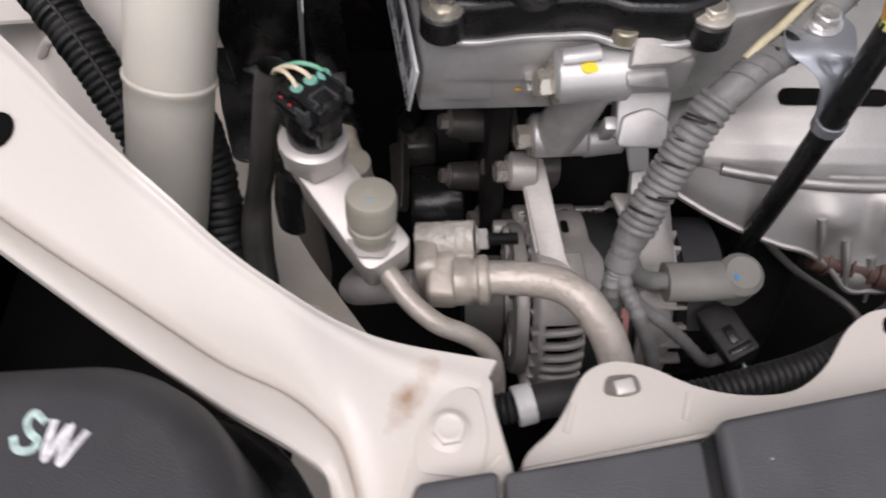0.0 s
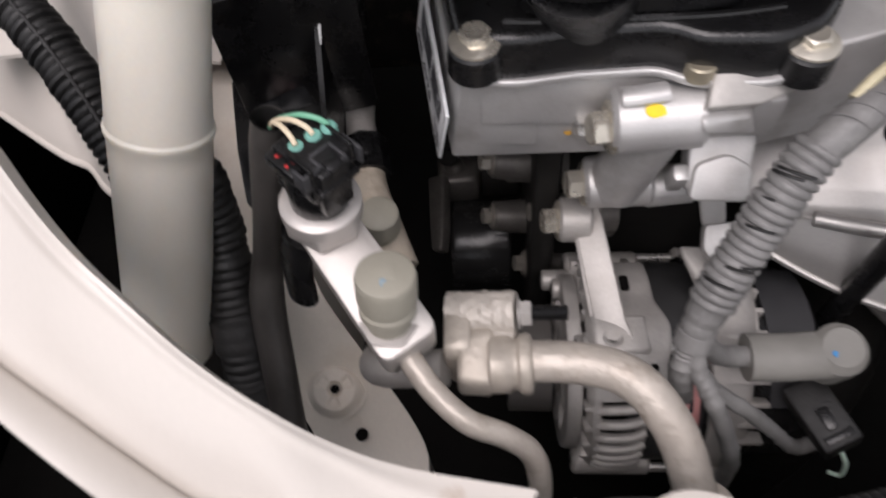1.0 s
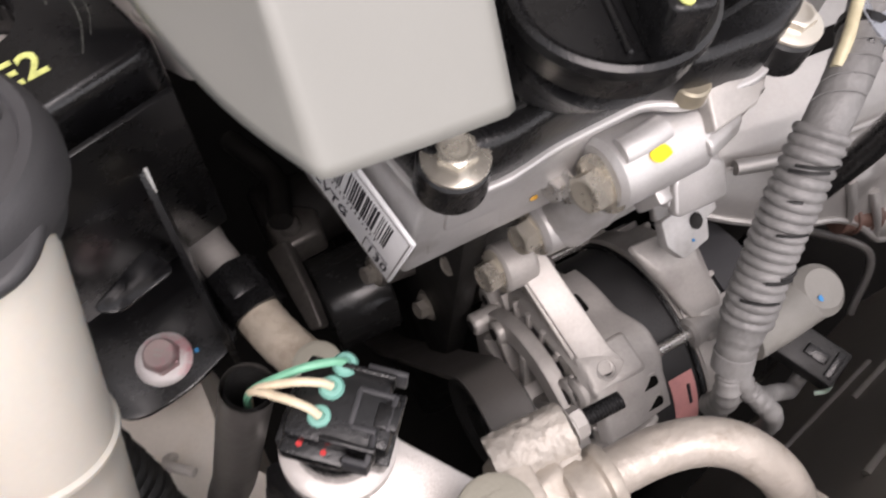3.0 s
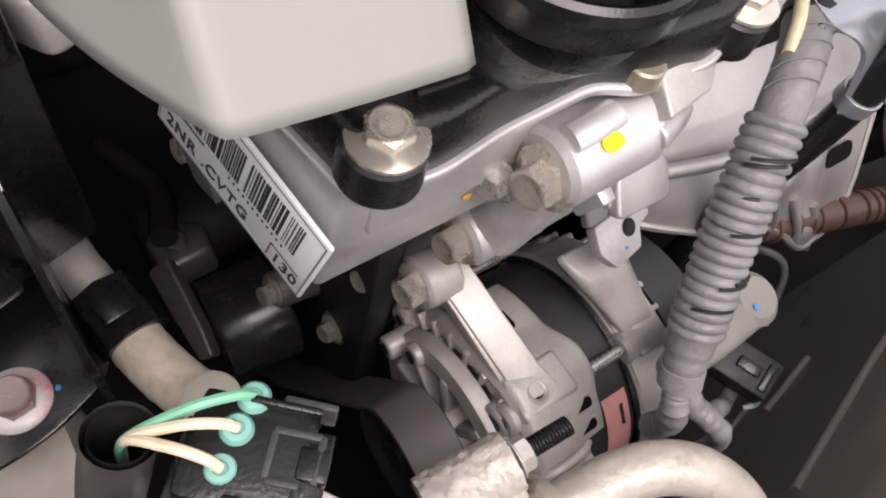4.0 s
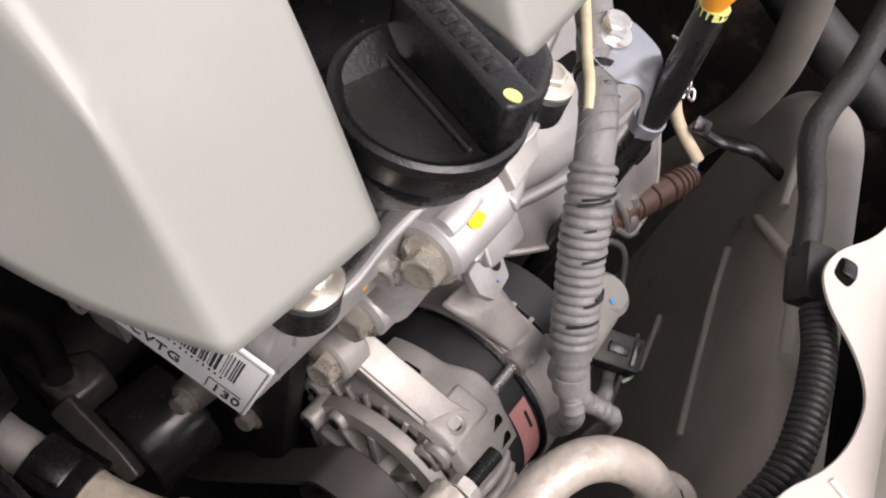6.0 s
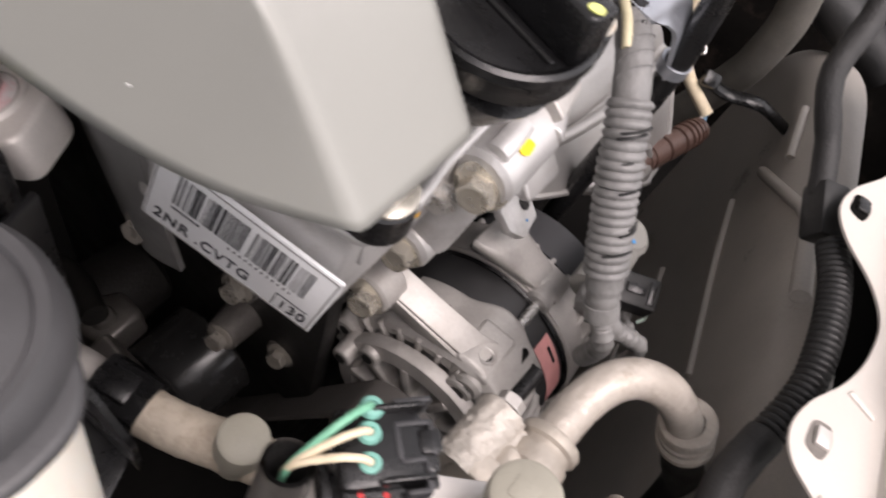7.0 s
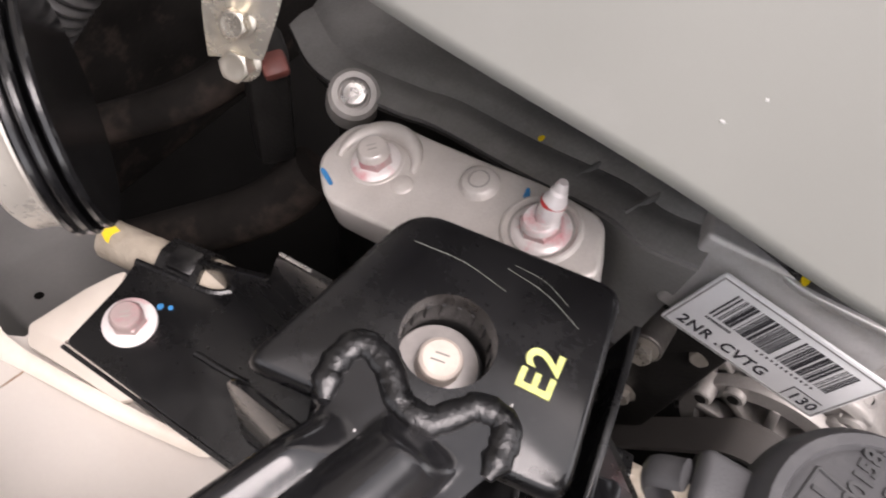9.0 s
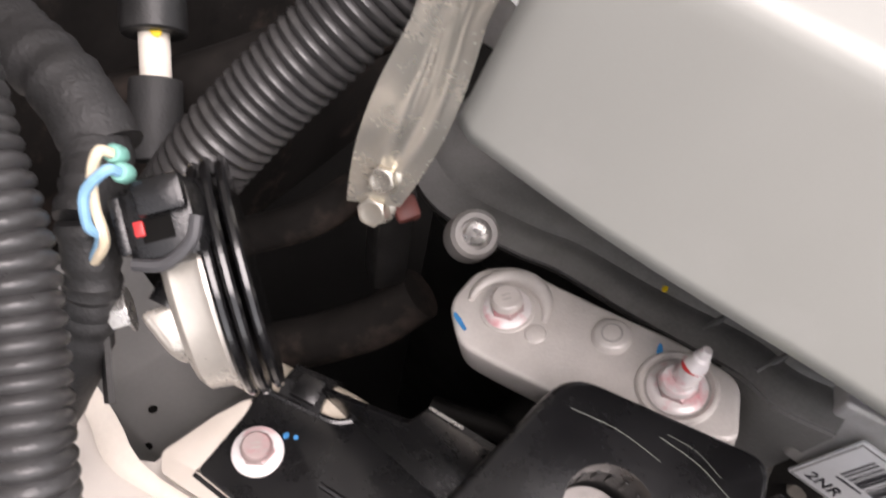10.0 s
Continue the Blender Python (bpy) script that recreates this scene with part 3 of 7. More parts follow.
# Blacker than both panels, so the step between them reads dark.
part("step_face", hull([(0.0975, 0.0935, 0.1655), (0.1045, 0.0985, 0.1655), (0.0975, -0.06, 0.1655), (0.1045, -0.06, 0.1655), (0.0975, 0.0935, 0.157), (0.1045, 0.0985, 0.157), (0.0975, -0.06, 0.157), (0.1045, -0.06, 0.157)], 0.0008), BLACK, shieldp, "black strip filling the joint between the panels")
for px_, py_, pz_ in ((0.135, 0.06, 0.173), (0.19, 0.092, 0.173), (0.168, 0.045, 0.173), (0.066, 0.068, 0.1665), (0.12, 0.085, 0.173)):
    blob((px_, py_, pz_), (0, 0, 1), 0.0004, 0.0004, SPECK, shieldp, "dust_speck")

# headlamp housing with painted letters
lamp = thing("headlamp_housing", (-0.13, 0.05, 0.08), "dark grey rounded headlamp housing with white painted letters", "headlamp")
part("housing", prism(rounded([(-0.26, 0.108), (-0.112, 0.116), (-0.08, 0.098), (-0.064, 0.07), (-0.058, 0.02), (-0.06, -0.04), (-0.26, -0.04)], 0.025, 8), 0.12, Matrix.Translation((0, 0, 0.085)), 0.016, 5), BLACK_SOFT, lamp)
CHALK_S = mat("greenish_chalk_mark", (0.42, 0.55, 0.52), 0.7, 0, 0.4, 300)
CHALK_W = mat("white_chalk_mark", (0.66, 0.65, 0.66), 0.7, 0, 0.4, 300)
LTR_S = [(-0.1326, 0.0898), (-0.137, 0.0933), (-0.1388, 0.0904), (-0.137, 0.0866), (-0.1336, 0.0837), (-0.1353, 0.0806), (-0.1398, 0.081), (-0.1422, 0.0853)]
LTR_W = [(-0.1298, 0.0909), (-0.1301, 0.0844), (-0.1298, 0.0777), (-0.1269, 0.0837), (-0.124, 0.089), (-0.1246, 0.0818), (-0.1245, 0.0762), (-0.1213, 0.0817), (-0.1179, 0.087)]
for pts, mt in ((LTR_S, CHALK_S), (LTR_W, CHALK_W)):
    part("painted_letter", tube([(x, y, 0.2052) for x, y in pts], 0.00135, 8, 6, squash=0.15), mt, lamp)
part("rim", prism(rounded([(-0.27, 0.125), (-0.1, 0.126), (-0.066, 0.104), (-0.05, 0.072), (-0.045, 0.02), (-0.046, -0.04), (-0.27, -0.04)], 0.025, 8), 0.06, Matrix.Translation((0, 0, 0.06)), 0.006, 4), BLACK, lamp, "black lamp rim")
part("bulb_cap", prism(rounded([(-0.084, 0.052), (-0.078, 0.067), (-0.05, 0.0715), (-0.03, 0.0705), (-0.022, 0.05), (-0.03, 0.0), (-0.08, 0.0)], 0.008, 5), 0.03, Matrix.Translation((0, 0, 0.1)), 0.006, 4), WHITE_DULL, lamp, "cream bulb cover")

# lower side rail and apron, white


def rail_fn(u, v):
    y = 0.12 + 0.42 * u
    k = min(1.0, max(0.0, (y - 0.205) / 0.1))
    k = k * k * (3 - 2 * k)
    z0 = -0.075 + 0.1 * k + 0.02 * max(0, min(1, (y - 0.36) / 0.15))
    xin = -0.035 - 0.07 * k - 0.03 * max(0, min(1, (y - 0.36) / 0.12))
    x = xin - 0.07 * max(0, v - 0.2) / 0.8
    z = z0 - (0.2 - v) * 0.9 if v < 0.2 else z0 + 0.004 * math.sin(7.5 * u)
    return Vector((x + 0.02 * (0.2 - v if v < 0.2 else 0), y, z))


rail = thing("side_rail", (-0.1, 0.3, -0.05), "white painted body side rail with brown dirt", "body rail")
part("rail_panel", sheet(rail_fn, 60, 20, 0.002), WHITE_DULL, rail)
bcm = frm((-0.0935, 0.2425, -0.036), (0.1, -0.4, 1))


def boss_fn(u, v):
    """A pressed round boss whose face dips in three lobes."""
    a = 2 * math.pi * u
    r = 0.0195 - 0.0167 * v
    h = 0.0098 * smooth(0.0195, 0.0125, r) - 0.005 * smooth(0.0055, 0.0028, r)
    h -= 0.0021 * smooth(0.1, 0.9, math.cos(3 * a - 1.5)) * smooth(0.0045, 0.0062, r) * smooth(0.0128, 0.0105, r)
    return bcm @ Vector((r * math.cos(a), r * math.sin(a), h - 0.002))


part("boss_cup", sheet(boss_fn, 72, 30, 0.0008), WHITE_DULL, rail, "pressed round boss with three dimples")
part("boss_hole", lathe([(0, 0.0045), (0.0028, 0.0045), (0.0028, 0.004)], bcm, 16), TRAY_AND_SHADE, rail)
part("drain_hole", lathe([(0, 0), (0.0042, 0), (0.0042, 0.0004), (0, 0.0004)], frm((-0.0775, 0.2195, -0.0555), (0, -0.3, 1)), 20), TRAY_AND_SHADE, rail, "dark drain hole")
part("hook_edge", tube([(-0.118, 0.286, 0.05), (-0.128, 0.296, 0.045), (-0.1275, 0.304, 0.022), (-0.118, 0.29, 0.0), (-0.108, 0.27, -0.02)], 0.0022, 8), WHITE, rail, "white folded sheet edge")

fender = thing("inner_fender", (-0.28, 0.5, 0.05), "white inner fender panel with a folded lower edge", "body panel")
FEN_E = spline([(-0.5, 0.54, -0.02), (-0.4, 0.475, -0.015), (-0.317, 0.418, -0.01), (-0.286, 0.4, -0.005), (-0.257, 0.368, 0.012), (-0.227, 0.342, 0.03), (-0.2, 0.322, 0.042), (-0.178, 0.306, 0.05), (-0.155, 0.296, 0.055)], 6)


def fen_fn(u, v):
    e = lerp_line(FEN_E, u)
    k = max(0.0, v - 0.06) / 0.94
    return e + Vector((-0.12 * k, 0.25 * k, 0.14 * k + 0.012 * math.sin(math.pi * min(1, k * 2.2)) - (0.008 * (1 - v / 0.06) if v < 0.06 else 0)))


part("panel", sheet(fen_fn, 50, 30, 0.002), WHITE, fender)
part("folded_edge", tube([p + Vector((0, 0, -0.001)) for p in FEN_E[6:]], 0.0028, 10, 2), WHITE, fender)
part("pressed_fold", tube([fen_fn(0.35, 0.22), fen_fn(0.55, 0.3), fen_fn(0.8, 0.26)], 0.004, 10, 8), WHITE, fender)

strut_top = thing("rear_apron", (-0.2, 0.6, 0.05), "white body apron beside the engine mount with a raised strip", "body panel")


def apron_top(u, v):
    x = -0.172 - 0.2 * v
    return Vector((x, 0.43 + (0.156 + 0.2 * smooth(-0.196, -0.206, x)) * u, 0.066 - 0.004 * u + 0.012 * math.sin(3 * v)))


def well_fn(u, v):
    """A pressed bowl beside the apron, rising again at its far side."""
    k = smooth(0, 0.22, u) * smooth(0, 0.2, v)
    return Vector((-0.203 + 0.078 * u, 0.583 + 0.13 * v, 0.063 - 0.045 * k - 0.02 * u + 0.05 * smooth(0.55, 1, v)))


part("panel", sheet(apron_top, 40, 48, 0.003), WHITE, strut_top)
# Shade in the well is put into its grey colour.
part("well", sheet(well_fn, 40, 40, 0.002), GREYSHADE, strut_top, "pressed well with its shade put into a grey colour")
part("strip", prism(rounded([(-0.1884, 0.5844), (-0.1778, 0.5827), (-0.1613, 0.5802), (-0.1471, 0.5761), (-0.1428, 0.5735), (-0.1483, 0.5709), (-0.1608, 0.5676), (-0.1753, 0.5633), (-0.1842, 0.5673), (-0.1779, 0.542), (-0.176, 0.5221), (-0.1795, 0.5223), (-0.1867, 0.5281), (-0.1903, 0.5524), (-0.1946, 0.5765)], 0.002, 3), 0.004, Matrix.Translation((0, 0, 0.0705)), 0.0012), CREAM_SEAL, strut_top, "cream sealed seam strip")
LIP_A, LIP_B = spline([(-0.1855, 0.648, 0.0735), (-0.1915, 0.612, 0.0735), (-0.1975, 0.5835, 0.0735), (-0.1862, 0.5287, 0.0735), (-0.1791, 0.5013, 0.0735), (-0.1682, 0.4681, 0.0735)], 6), spline([(-0.195, 0.655, 0.0722), (-0.201, 0.622, 0.0722), (-0.2085, 0.5975, 0.0722), (-0.2007, 0.5595, 0.0722), (-0.192, 0.5227, 0.0722), (-0.1811, 0.4857, 0.0722)], 6)
part("folded_lip", sheet(lambda u, v: lerp_line(LIP_A, u).lerp(lerp_line(LIP_B, u), v) + Vector((0, 0, 0.0015 * math.sin(math.pi * v))), 16, 6, 0.0015), WHITE_DULL, strut_top, "dusty folded lip")
part("seam_line", tube([(-0.2358, 0.5748, 0.0712), (-0.2193, 0.5721, 0.0712), (-0.2016, 0.57, 0.0712)], 0.0005, 6, 6), mat("brown_seam_dirt", (0.3, 0.22, 0.16), 0.8, 0, 0.4, 300), strut_top, "brown seam line")
for hu, hv in ((0.4, 0.37), (0.2, 0.24)):
    part("drain_hole", lathe([(0, 0), (0.0026, 0), (0.0026, 0.0004), (0, 0.0004)], frm(well_fn(hu, hv) + Vector((0, 0, 0.0004)), (0.25, 0.2, 1)), 16), TRAY_AND_SHADE, strut_top)

# ---- washer filler neck ----
neck = thing("washer_filler_neck", (-0.16, 0.24, 0.06), "milky white plastic washer filler neck with a black cap", "filler neck")
NTOP, NBOT = Vector((-0.1185, 0.308, 0.243)), Vector((-0.166, 0.232, 0.05))
ND = (NBOT - NTOP).normalized()
NL = (NBOT - NTOP).length
nprof = [(0.0, -0.006), (0.02, -0.006), (0.0215, -0.01), (0.0216, -0.02), (0.0217, -0.03), (0.0217, -0.04), (0.0218, -0.05), (0.0218, -0.06), (0.022, -0.068), (0.0222, -0.076), (0.0233, -0.0772), (0.0233, -0.079), (0.0222, -0.0805)] + [(0.0222 - 0.0007 * k / 14, -0.0805 - (NL - 0.0805) * k / 14) for k in range(1, 15)] + [(0.0, -NL)]
part("neck_tube", lathe([(r, h) for r, h in nprof], frm(NTOP, -ND), 40), NECK, neck)
CAPC = Vector((-0.1185, 0.3145, 0.2535))
CN = Vector((0.02, 0.03, 1)).normalized()
capm = frm(CAPC, CN, (1, 0.1, 0))
wcap = part("cap", lathe([(0, -0.0005), (0.021, -0.0005), (0.0225, -0.001), (0.0235, 0.0006), (0.026, 0.0006), (0.0272, -0.0012), (0.0285, -0.0035), (0.0292, -0.009), (0.0285, -0.014), (0.0245, -0.017), (0.0235, -0.026), (0.0215, -0.027)], capm, 56), CAPBLACK, neck, "dark grey snap cap with moulded marks")
part("pull_tab", prism(rounded([(-0.011, -0.034), (0.011, -0.034), (0.0215, -0.018), (-0.0215, -0.018)], 0.009, 6), 0.0045, capm @ Matrix.Translation((0, 0, -0.0125)), 0.0018, 3), CAPBLACK, wcap)
part("hinge_tab", box(capm @ pose(-0.0055, 0.033, -0.0095, 12, 0, 8), 0.018, 0.014, 0.0055, 0.0024, 3), CAPBLACK, wcap)
part("hinge_strap", tube([capm @ Vector((-0.0055, 0.041, -0.006)), capm @ Vector((-0.006, 0.0465, -0.014)), capm @ Vector((-0.005, 0.036, -0.03))], 0.004, 10, squash=0.5), CAPBLACK, wcap)
mk = mat("moulded_cap_mark", (0.03, 0.03, 0.031), 0.45, 0, 0.1, 200)
cw = frm(CAPC, CN, (0.85, 0.53, 0))
cw1 = cw @ Matrix.Translation((0.0155, -0.002, 0)) @ Matrix.Rotation(radians(-33), 4, "Z") @ Matrix.Translation((-0.0155, 0.002, 0))
cw2 = cw @ Matrix.Translation((0.009, 0.0128, 0)) @ Matrix.Rotation(radians(-33), 4, "Z") @ Matrix.Translation((-0.009, -0.0128, 0))
letters("001585", cw1 @ Matrix.Translation((0.006, -0.0005, -0.0003)), 0.0062, mk, wcap, "moulded_mark", fat=0.0002)
letters("001590", cw1 @ Matrix.Translation((0.0035, -0.0075, -0.0003)), 0.0062, mk, wcap, "moulded_mark", fat=0.0002)
letters("e11", cw2 @ Matrix.Translation((0.0025, 0.0105, -0.0003)), 0.0075, mk, wcap, "moulded_mark", fat=0.0002)
for a, b in (((0.001, 0.0075), (0.001, 0.018)), ((0.001, 0.018), (0.0165, 0.0165)), ((0.0165, 0.0165), (0.0155, 0.0075)), ((0.0155, 0.0075), (0.001, 0.0075)),
             ((-0.014, 0.004), (-0.012, -0.01)), ((-0.012, -0.01), (-0.003, -0.013)), ((-0.014, 0.004), (-0.004, 0.002)), ((-0.009, -0.003), (-0.004, -0.008)), ((-0.012, -0.002), (-0.008, -0.001))):
    mw = cw2 if a[0] > 0 else cw
    part("moulded_mark", cyl(mw @ Vector((*a, -0.0004)), mw @ Vector((*b, -0.0004)), 0.0005, seg=8), mk, wcap)

# conduits beside the neck
RH = [(-0.138, 0.29, 0.13), (-0.133, 0.275, 0.1), (-0.129, 0.25, 0.07), (-0.125, 0.228, 0.046), (-0.119, 0.2, 0.0), (-0.112, 0.17, -0.06)]
rh = thing("ribbed_hose", RH[2], "black ribbed conduit with tape turns beside the filler neck", "conduit")
part("ribbed_tube", corrugated(RH, 0.0138, 0.005, 0.0009, wob=0.045), RUBBER, rh)
for k, (a, b) in enumerate(((0.36, 0.44), (0.52, 0.57), (0.63, 0.74))):
    ln = resample(spline(RH, 16), 0.002)
    part("tape_turn", tube([ln[int(a * len(ln))], ln[int((a + b) / 2 * len(ln))], ln[int(b * len(ln))]], 0.0146, 20, 6, wob=0.03, sd=k), TAPE, rh, "dull black tape turn")
rn = thing("ribbed_harness", (-0.225, 0.362, 0.136), "thick black ribbed conduit along the inner fender", "conduit")
RN = [(-0.29, 0.43, 0.16), (-0.247, 0.385, 0.148), (-0.225, 0.362, 0.136), (-0.205, 0.338, 0.12), (-0.185, 0.312, 0.095), (-0.17, 0.29, 0.06)]
part("ribbed_tube", corrugated(RN, 0.0145, 0.005, 0.0015, wob=0.035), RUBBER, rn)
part("split_seam", tube([p + Vector((0.004, -0.008, 0.0112)) for p in spline(RN[:5], 8)[::4]], 0.0013, 8, 6, wob=0.3), TAPE, rn, "split seam along the conduit")
solo("split_conduit", corrugated([(-0.02, 0.128, 0.095), (0.028, 0.13, 0.103), (0.05, 0.133, 0.105)], 0.0078, 0.0034, 0.001), RUBBER, "black ribbed conduit under the support", "conduit")
lowc = thing("front_conduit", (0.12, 0.137, 0.105), "black front wiring conduit with pale tape", "conduit")
part("sleeve", tube([(0.036, 0.131, 0.104), (0.06, 0.134, 0.107), (0.085, 0.131, 0.114)], 0.0085, 16, wob=0.02), TAPE, lowc)
part("tape_band", tube([(0.034, 0.1305, 0.104), (0.0425, 0.1325, 0.1045)], 0.0098, 18), CLEARTAPE, lowc, "white tape band")
part("ribbed_tube", corrugated([(0.083, 0.131, 0.1135), (0.112, 0.128, 0.122), (0.14, 0.1325, 0.1275), (0.168, 0.14, 0.129), (0.19, 0.15, 0.129)], 0.0078, 0.0034, 0.0011), RUBBER, lowc)
part("corner_sleeve", box(frm((0.209, 0.162, 0.119), (-0.2, -0.3, 1), (0.85, 0.5, 0.1)), 0.03, 0.017, 0.017, 0.003), RUBBER, lowc)
part("taped_run", tube([(0.213, 0.166, 0.129), (0.235, 0.179, 0.141), (0.246, 0.1995, 0.166), (0.27, 0.2025, 0.188), (0.3, 0.21, 0.215)], 0.0065, 16, wob=0.03), TAPE, lowc)

# ---- A/C line with sensor and service port ----
ac = thing("air_conditioning_block", (-0.045, 0.22, 0.13), "bare aluminium refrigerant block with a pressure sensor and service port", "refrigerant fitting")
AN = Vector((0.05, -0.2, 0.98)).normalized()
AX = Vector((0.6, -0.8, -0.2))
am = frm((-0.048, 0.2215, 0.1515), AN, AX)
part("block", prism(rounded([(0.0405, -0.013), (0.0405, 0.013), (-0.038, 0.0125), (-0.038, -0.0125)], [0.006, 0.006, 0.012, 0.012], 5), 0.027, am @ Matrix.Translation((0, 0, -0.027)), 0.0009), BLOCK, ac)
SN = Vector((0.07, 0.04, 1)).normalized()
sb = Vector((-0.0625, 0.241, 0.155))
sens = part("sensor_hex", prism(rounded([(0.0165 * math.cos(math.pi / 3 * i), 0.0165 * math.sin(math.pi / 3 * i)) for i in range(6)], 0.001, 2), 0.0075, frm(sb, SN, (0.5, 0.3, 0)), 0.0008), BLOCK, ac, "machined hexagon of the pressure sensor")
part("sensor_collar", lathe([(0, 0), (0.0162, 0), (0.0168, 0.002), (0.0168, 0.0075), (0.0152, 0.0088), (0.0118, 0.0092), (0, 0.0092)], frm(sb + SN * 0.0073, SN), 36), BLOCK, sens)
cb = sb + SN * 0.0155
cm = frm(cb, SN, (0.75, -0.66, 0))
plug = part("plug", lathe([(0, 0), (0.0122, 0), (0.0125, 0.001), (0.0128, 0.016), (0.0118, 0.0175), (0.0118, 0.03), (0, 0.03)], cm, 28, 0.95), BLACK, ac, "black plastic wiring plug")
part("plug_shell", box(cm @ Matrix.Translation((0.001, 0.0, 0.014)), 0.0235, 0.021, 0.0185, 0.0025), BLACK, plug)
part("plug_latch", box(cm @ Matrix.Translation((0.0125, -0.001, 0.008)), 0.006, 0.014, 0.0235, 0.0015), BLACK, plug)
part("latch_frame", box(cm @ Matrix.Translation((0.0145, 0.0, 0.022)), 0.004, 0.019, 0.0022, 0.0006), BLACK, plug)
part("plug_crown", box(cm @ Matrix.Translation((-0.002, -0.001, 0.0245)), 0.0165, 0.026, 0.0055, 0.0012), BLACK, plug)
for x0, y0, sx, sy in ((0.0088, -0.0125, 0.0065, 0.0016), (0.0115, -0.0088, 0.0016, 0.0075), (0.0085, -0.0045, 0.0065, 0.0016), (0.0052, 0.0005, 0.0016, 0.0095), (0.0095, 0.0052, 0.0095, 0.0016), (0.0142, 0.001, 0.0016, 0.0095), (0.0105, 0.0115, 0.0105, 0.0016)):
    part("crown_wall", box(cm @ Matrix.Translation((x0, y0, 0.0245)), sx, sy, 0.0085, 0.0005), BLACK_SOFT, plug)
part("latch_button", box(cm @ Matrix.Translation((0.0135, 0, 0.0295)), 0.006, 0.0065, 0.0035, 0.0006), BLACK, plug)
for k in (-1, 1):
    part("latch_wall", box(cm @ Matrix.Translation((0.006, 0.0095 * k, 0.026)), 0.014, 0.0015, 0.009, 0.0005), BLACK, plug)
for k in range(4):
    part("grip_rib", box(cm @ Matrix.Translation((-0.0105, 0, 0.006 + 0.004 * k)), 0.006, 0.018, 0.0017, 0.0004), BLACK, plug)
for k in (-0.0035, 0.0035):
    part("lock_pin", cyl(cm @ Vector((-0.0025 + 0.9 * k, -0.0113 - 0.1 * k, 0.024)), cm @ Vector((-0.0025 + 0.9 * k, -0.0113 - 0.1 * k, 0.0301)), 0.0012, seg=12), RED, plug)
ends = [Vector((-0.0526, 0.251, 0.2035)), Vector((-0.0581, 0.247, 0.2035)), Vector((-0.0638, 0.2417, 0.2035))]
SL = Vector((-0.0765, 0.2565, 0.2))
for k, e in enumerate(ends):
    part("wire_seal", lathe([(0, 0), (0.0032, 0), (0.0033, 0.001), (0.0033, 0.0052), (0.0026, 0.0062), (0.0015, 0.0064), (0.0013, 0.0058), (0, 0.0058)], frm(e - SN * 0.006, SN), 20), TEAL, plug, "teal rubber wire seal")
    part("wire", tube([e, e + SN * 0.003 + (SL - e) * 0.15, (e + SL) / 2 + Vector((0, 0, 0.0045)), SL + Vector((0, 0, -0.002)), SL + Vector((-0.003, 0.0, -0.018))], 0.0011, 8), GREENWIRE if k == 0 else CREAMWIRE, plug)
scap = part("service_cap", lathe([(0, 0.0305), (0.0095, 0.0305), (0.0111, 0.0297), (0.0116, 0.028), (0.0116, 0.0165), (0.0105, 0.0152), (0.0105, 0.0128), (0.0113, 0.0118), (0.0113, 0.0082), (0.0097, 0.007), (0.0088, 0.003), (0.0088, 0.0), (0, 0)], frm((-0.0335, 0.199, 0.1465), (0.06, 0.16, 1)), 44), GREYGREEN, ac, "grey-green ribbed service port cap")
sm = frm((-0.0335, 0.199, 0.1465), (0.06, 0.16, 1))
for k in range(40):
    a = 2 * math.pi * k / 40
    part("rib", box(sm @ Matrix.Rotation(a, 4, "Z") @ Matrix.Translation((0.0115, 0, 0.0172)), 0.0004, 0.0009, 0.0105, 0.0), GREYGREEN, scap)
part("seat_washer", prism(rounded([(0.0125 * math.cos(math.pi / 3 * i), 0.0125 * math.sin(math.pi / 3 * i)) for i in range(6)], 0.002, 3), 0.0015, sm @ Matrix.Translation((0, 0, -0.002)), 0.0004), BLOCK, ac)
for bx, by, br in ((-0.0335, 0.2025, 0.0013), (-0.0318, 0.2005, 0.0008), (-0.0326, 0.199, 0.0006)):
    blob((bx, by, 0.1466 + 0.0305 - 0.06 * (bx + 0.0335) - 0.16 * (by - 0.199)), (0.06, 0.16, 1), br, 0.0016, FADEDBLUE, scap)
part("cap_mark", box(sm @ Matrix.Translation((0, 0.001, 0.0304)), 0.0075, 0.008, 0.0004, 0.0001), GREYGREEN, scap)
part("thin_pipe", tube([(-0.03, 0.197, 0.128), (-0.0245, 0.189, 0.124), (-0.016, 0.179, 0.12), (-0.003, 0.169, 0.116), (0.012, 0.166, 0.108), (0.0225, 0.163, 0.097), (0.027, 0.158, 0.08), (0.028, 0.153, 0.05), (0.027, 0.15, -0.02)], 0.0052, 16, 10), PIPE, ac)
part("clip_tail", tube([(-0.077, 0.243, 0.142), (-0.0815, 0.239, 0.122), (-0.0815, 0.233, 0.106)], 0.0105, 14, squash=0.55), BLACK, ac, "black plastic pipe clip")

sleeve = thing("wire_sleeve", (-0.1, 0.25, 0.1), "black rubber sleeve round the sensor wires", "wire sleeve")
sl_line = spline([(-0.0765, 0.2567, 0.2015), (-0.0815, 0.2555, 0.185), (-0.094, 0.2555, 0.135), (-0.104, 0.2555, 0.1), (-0.108, 0.243, 0.075), (-0.106, 0.22, 0.045), (-0.104, 0.19, 0.0)], 8)
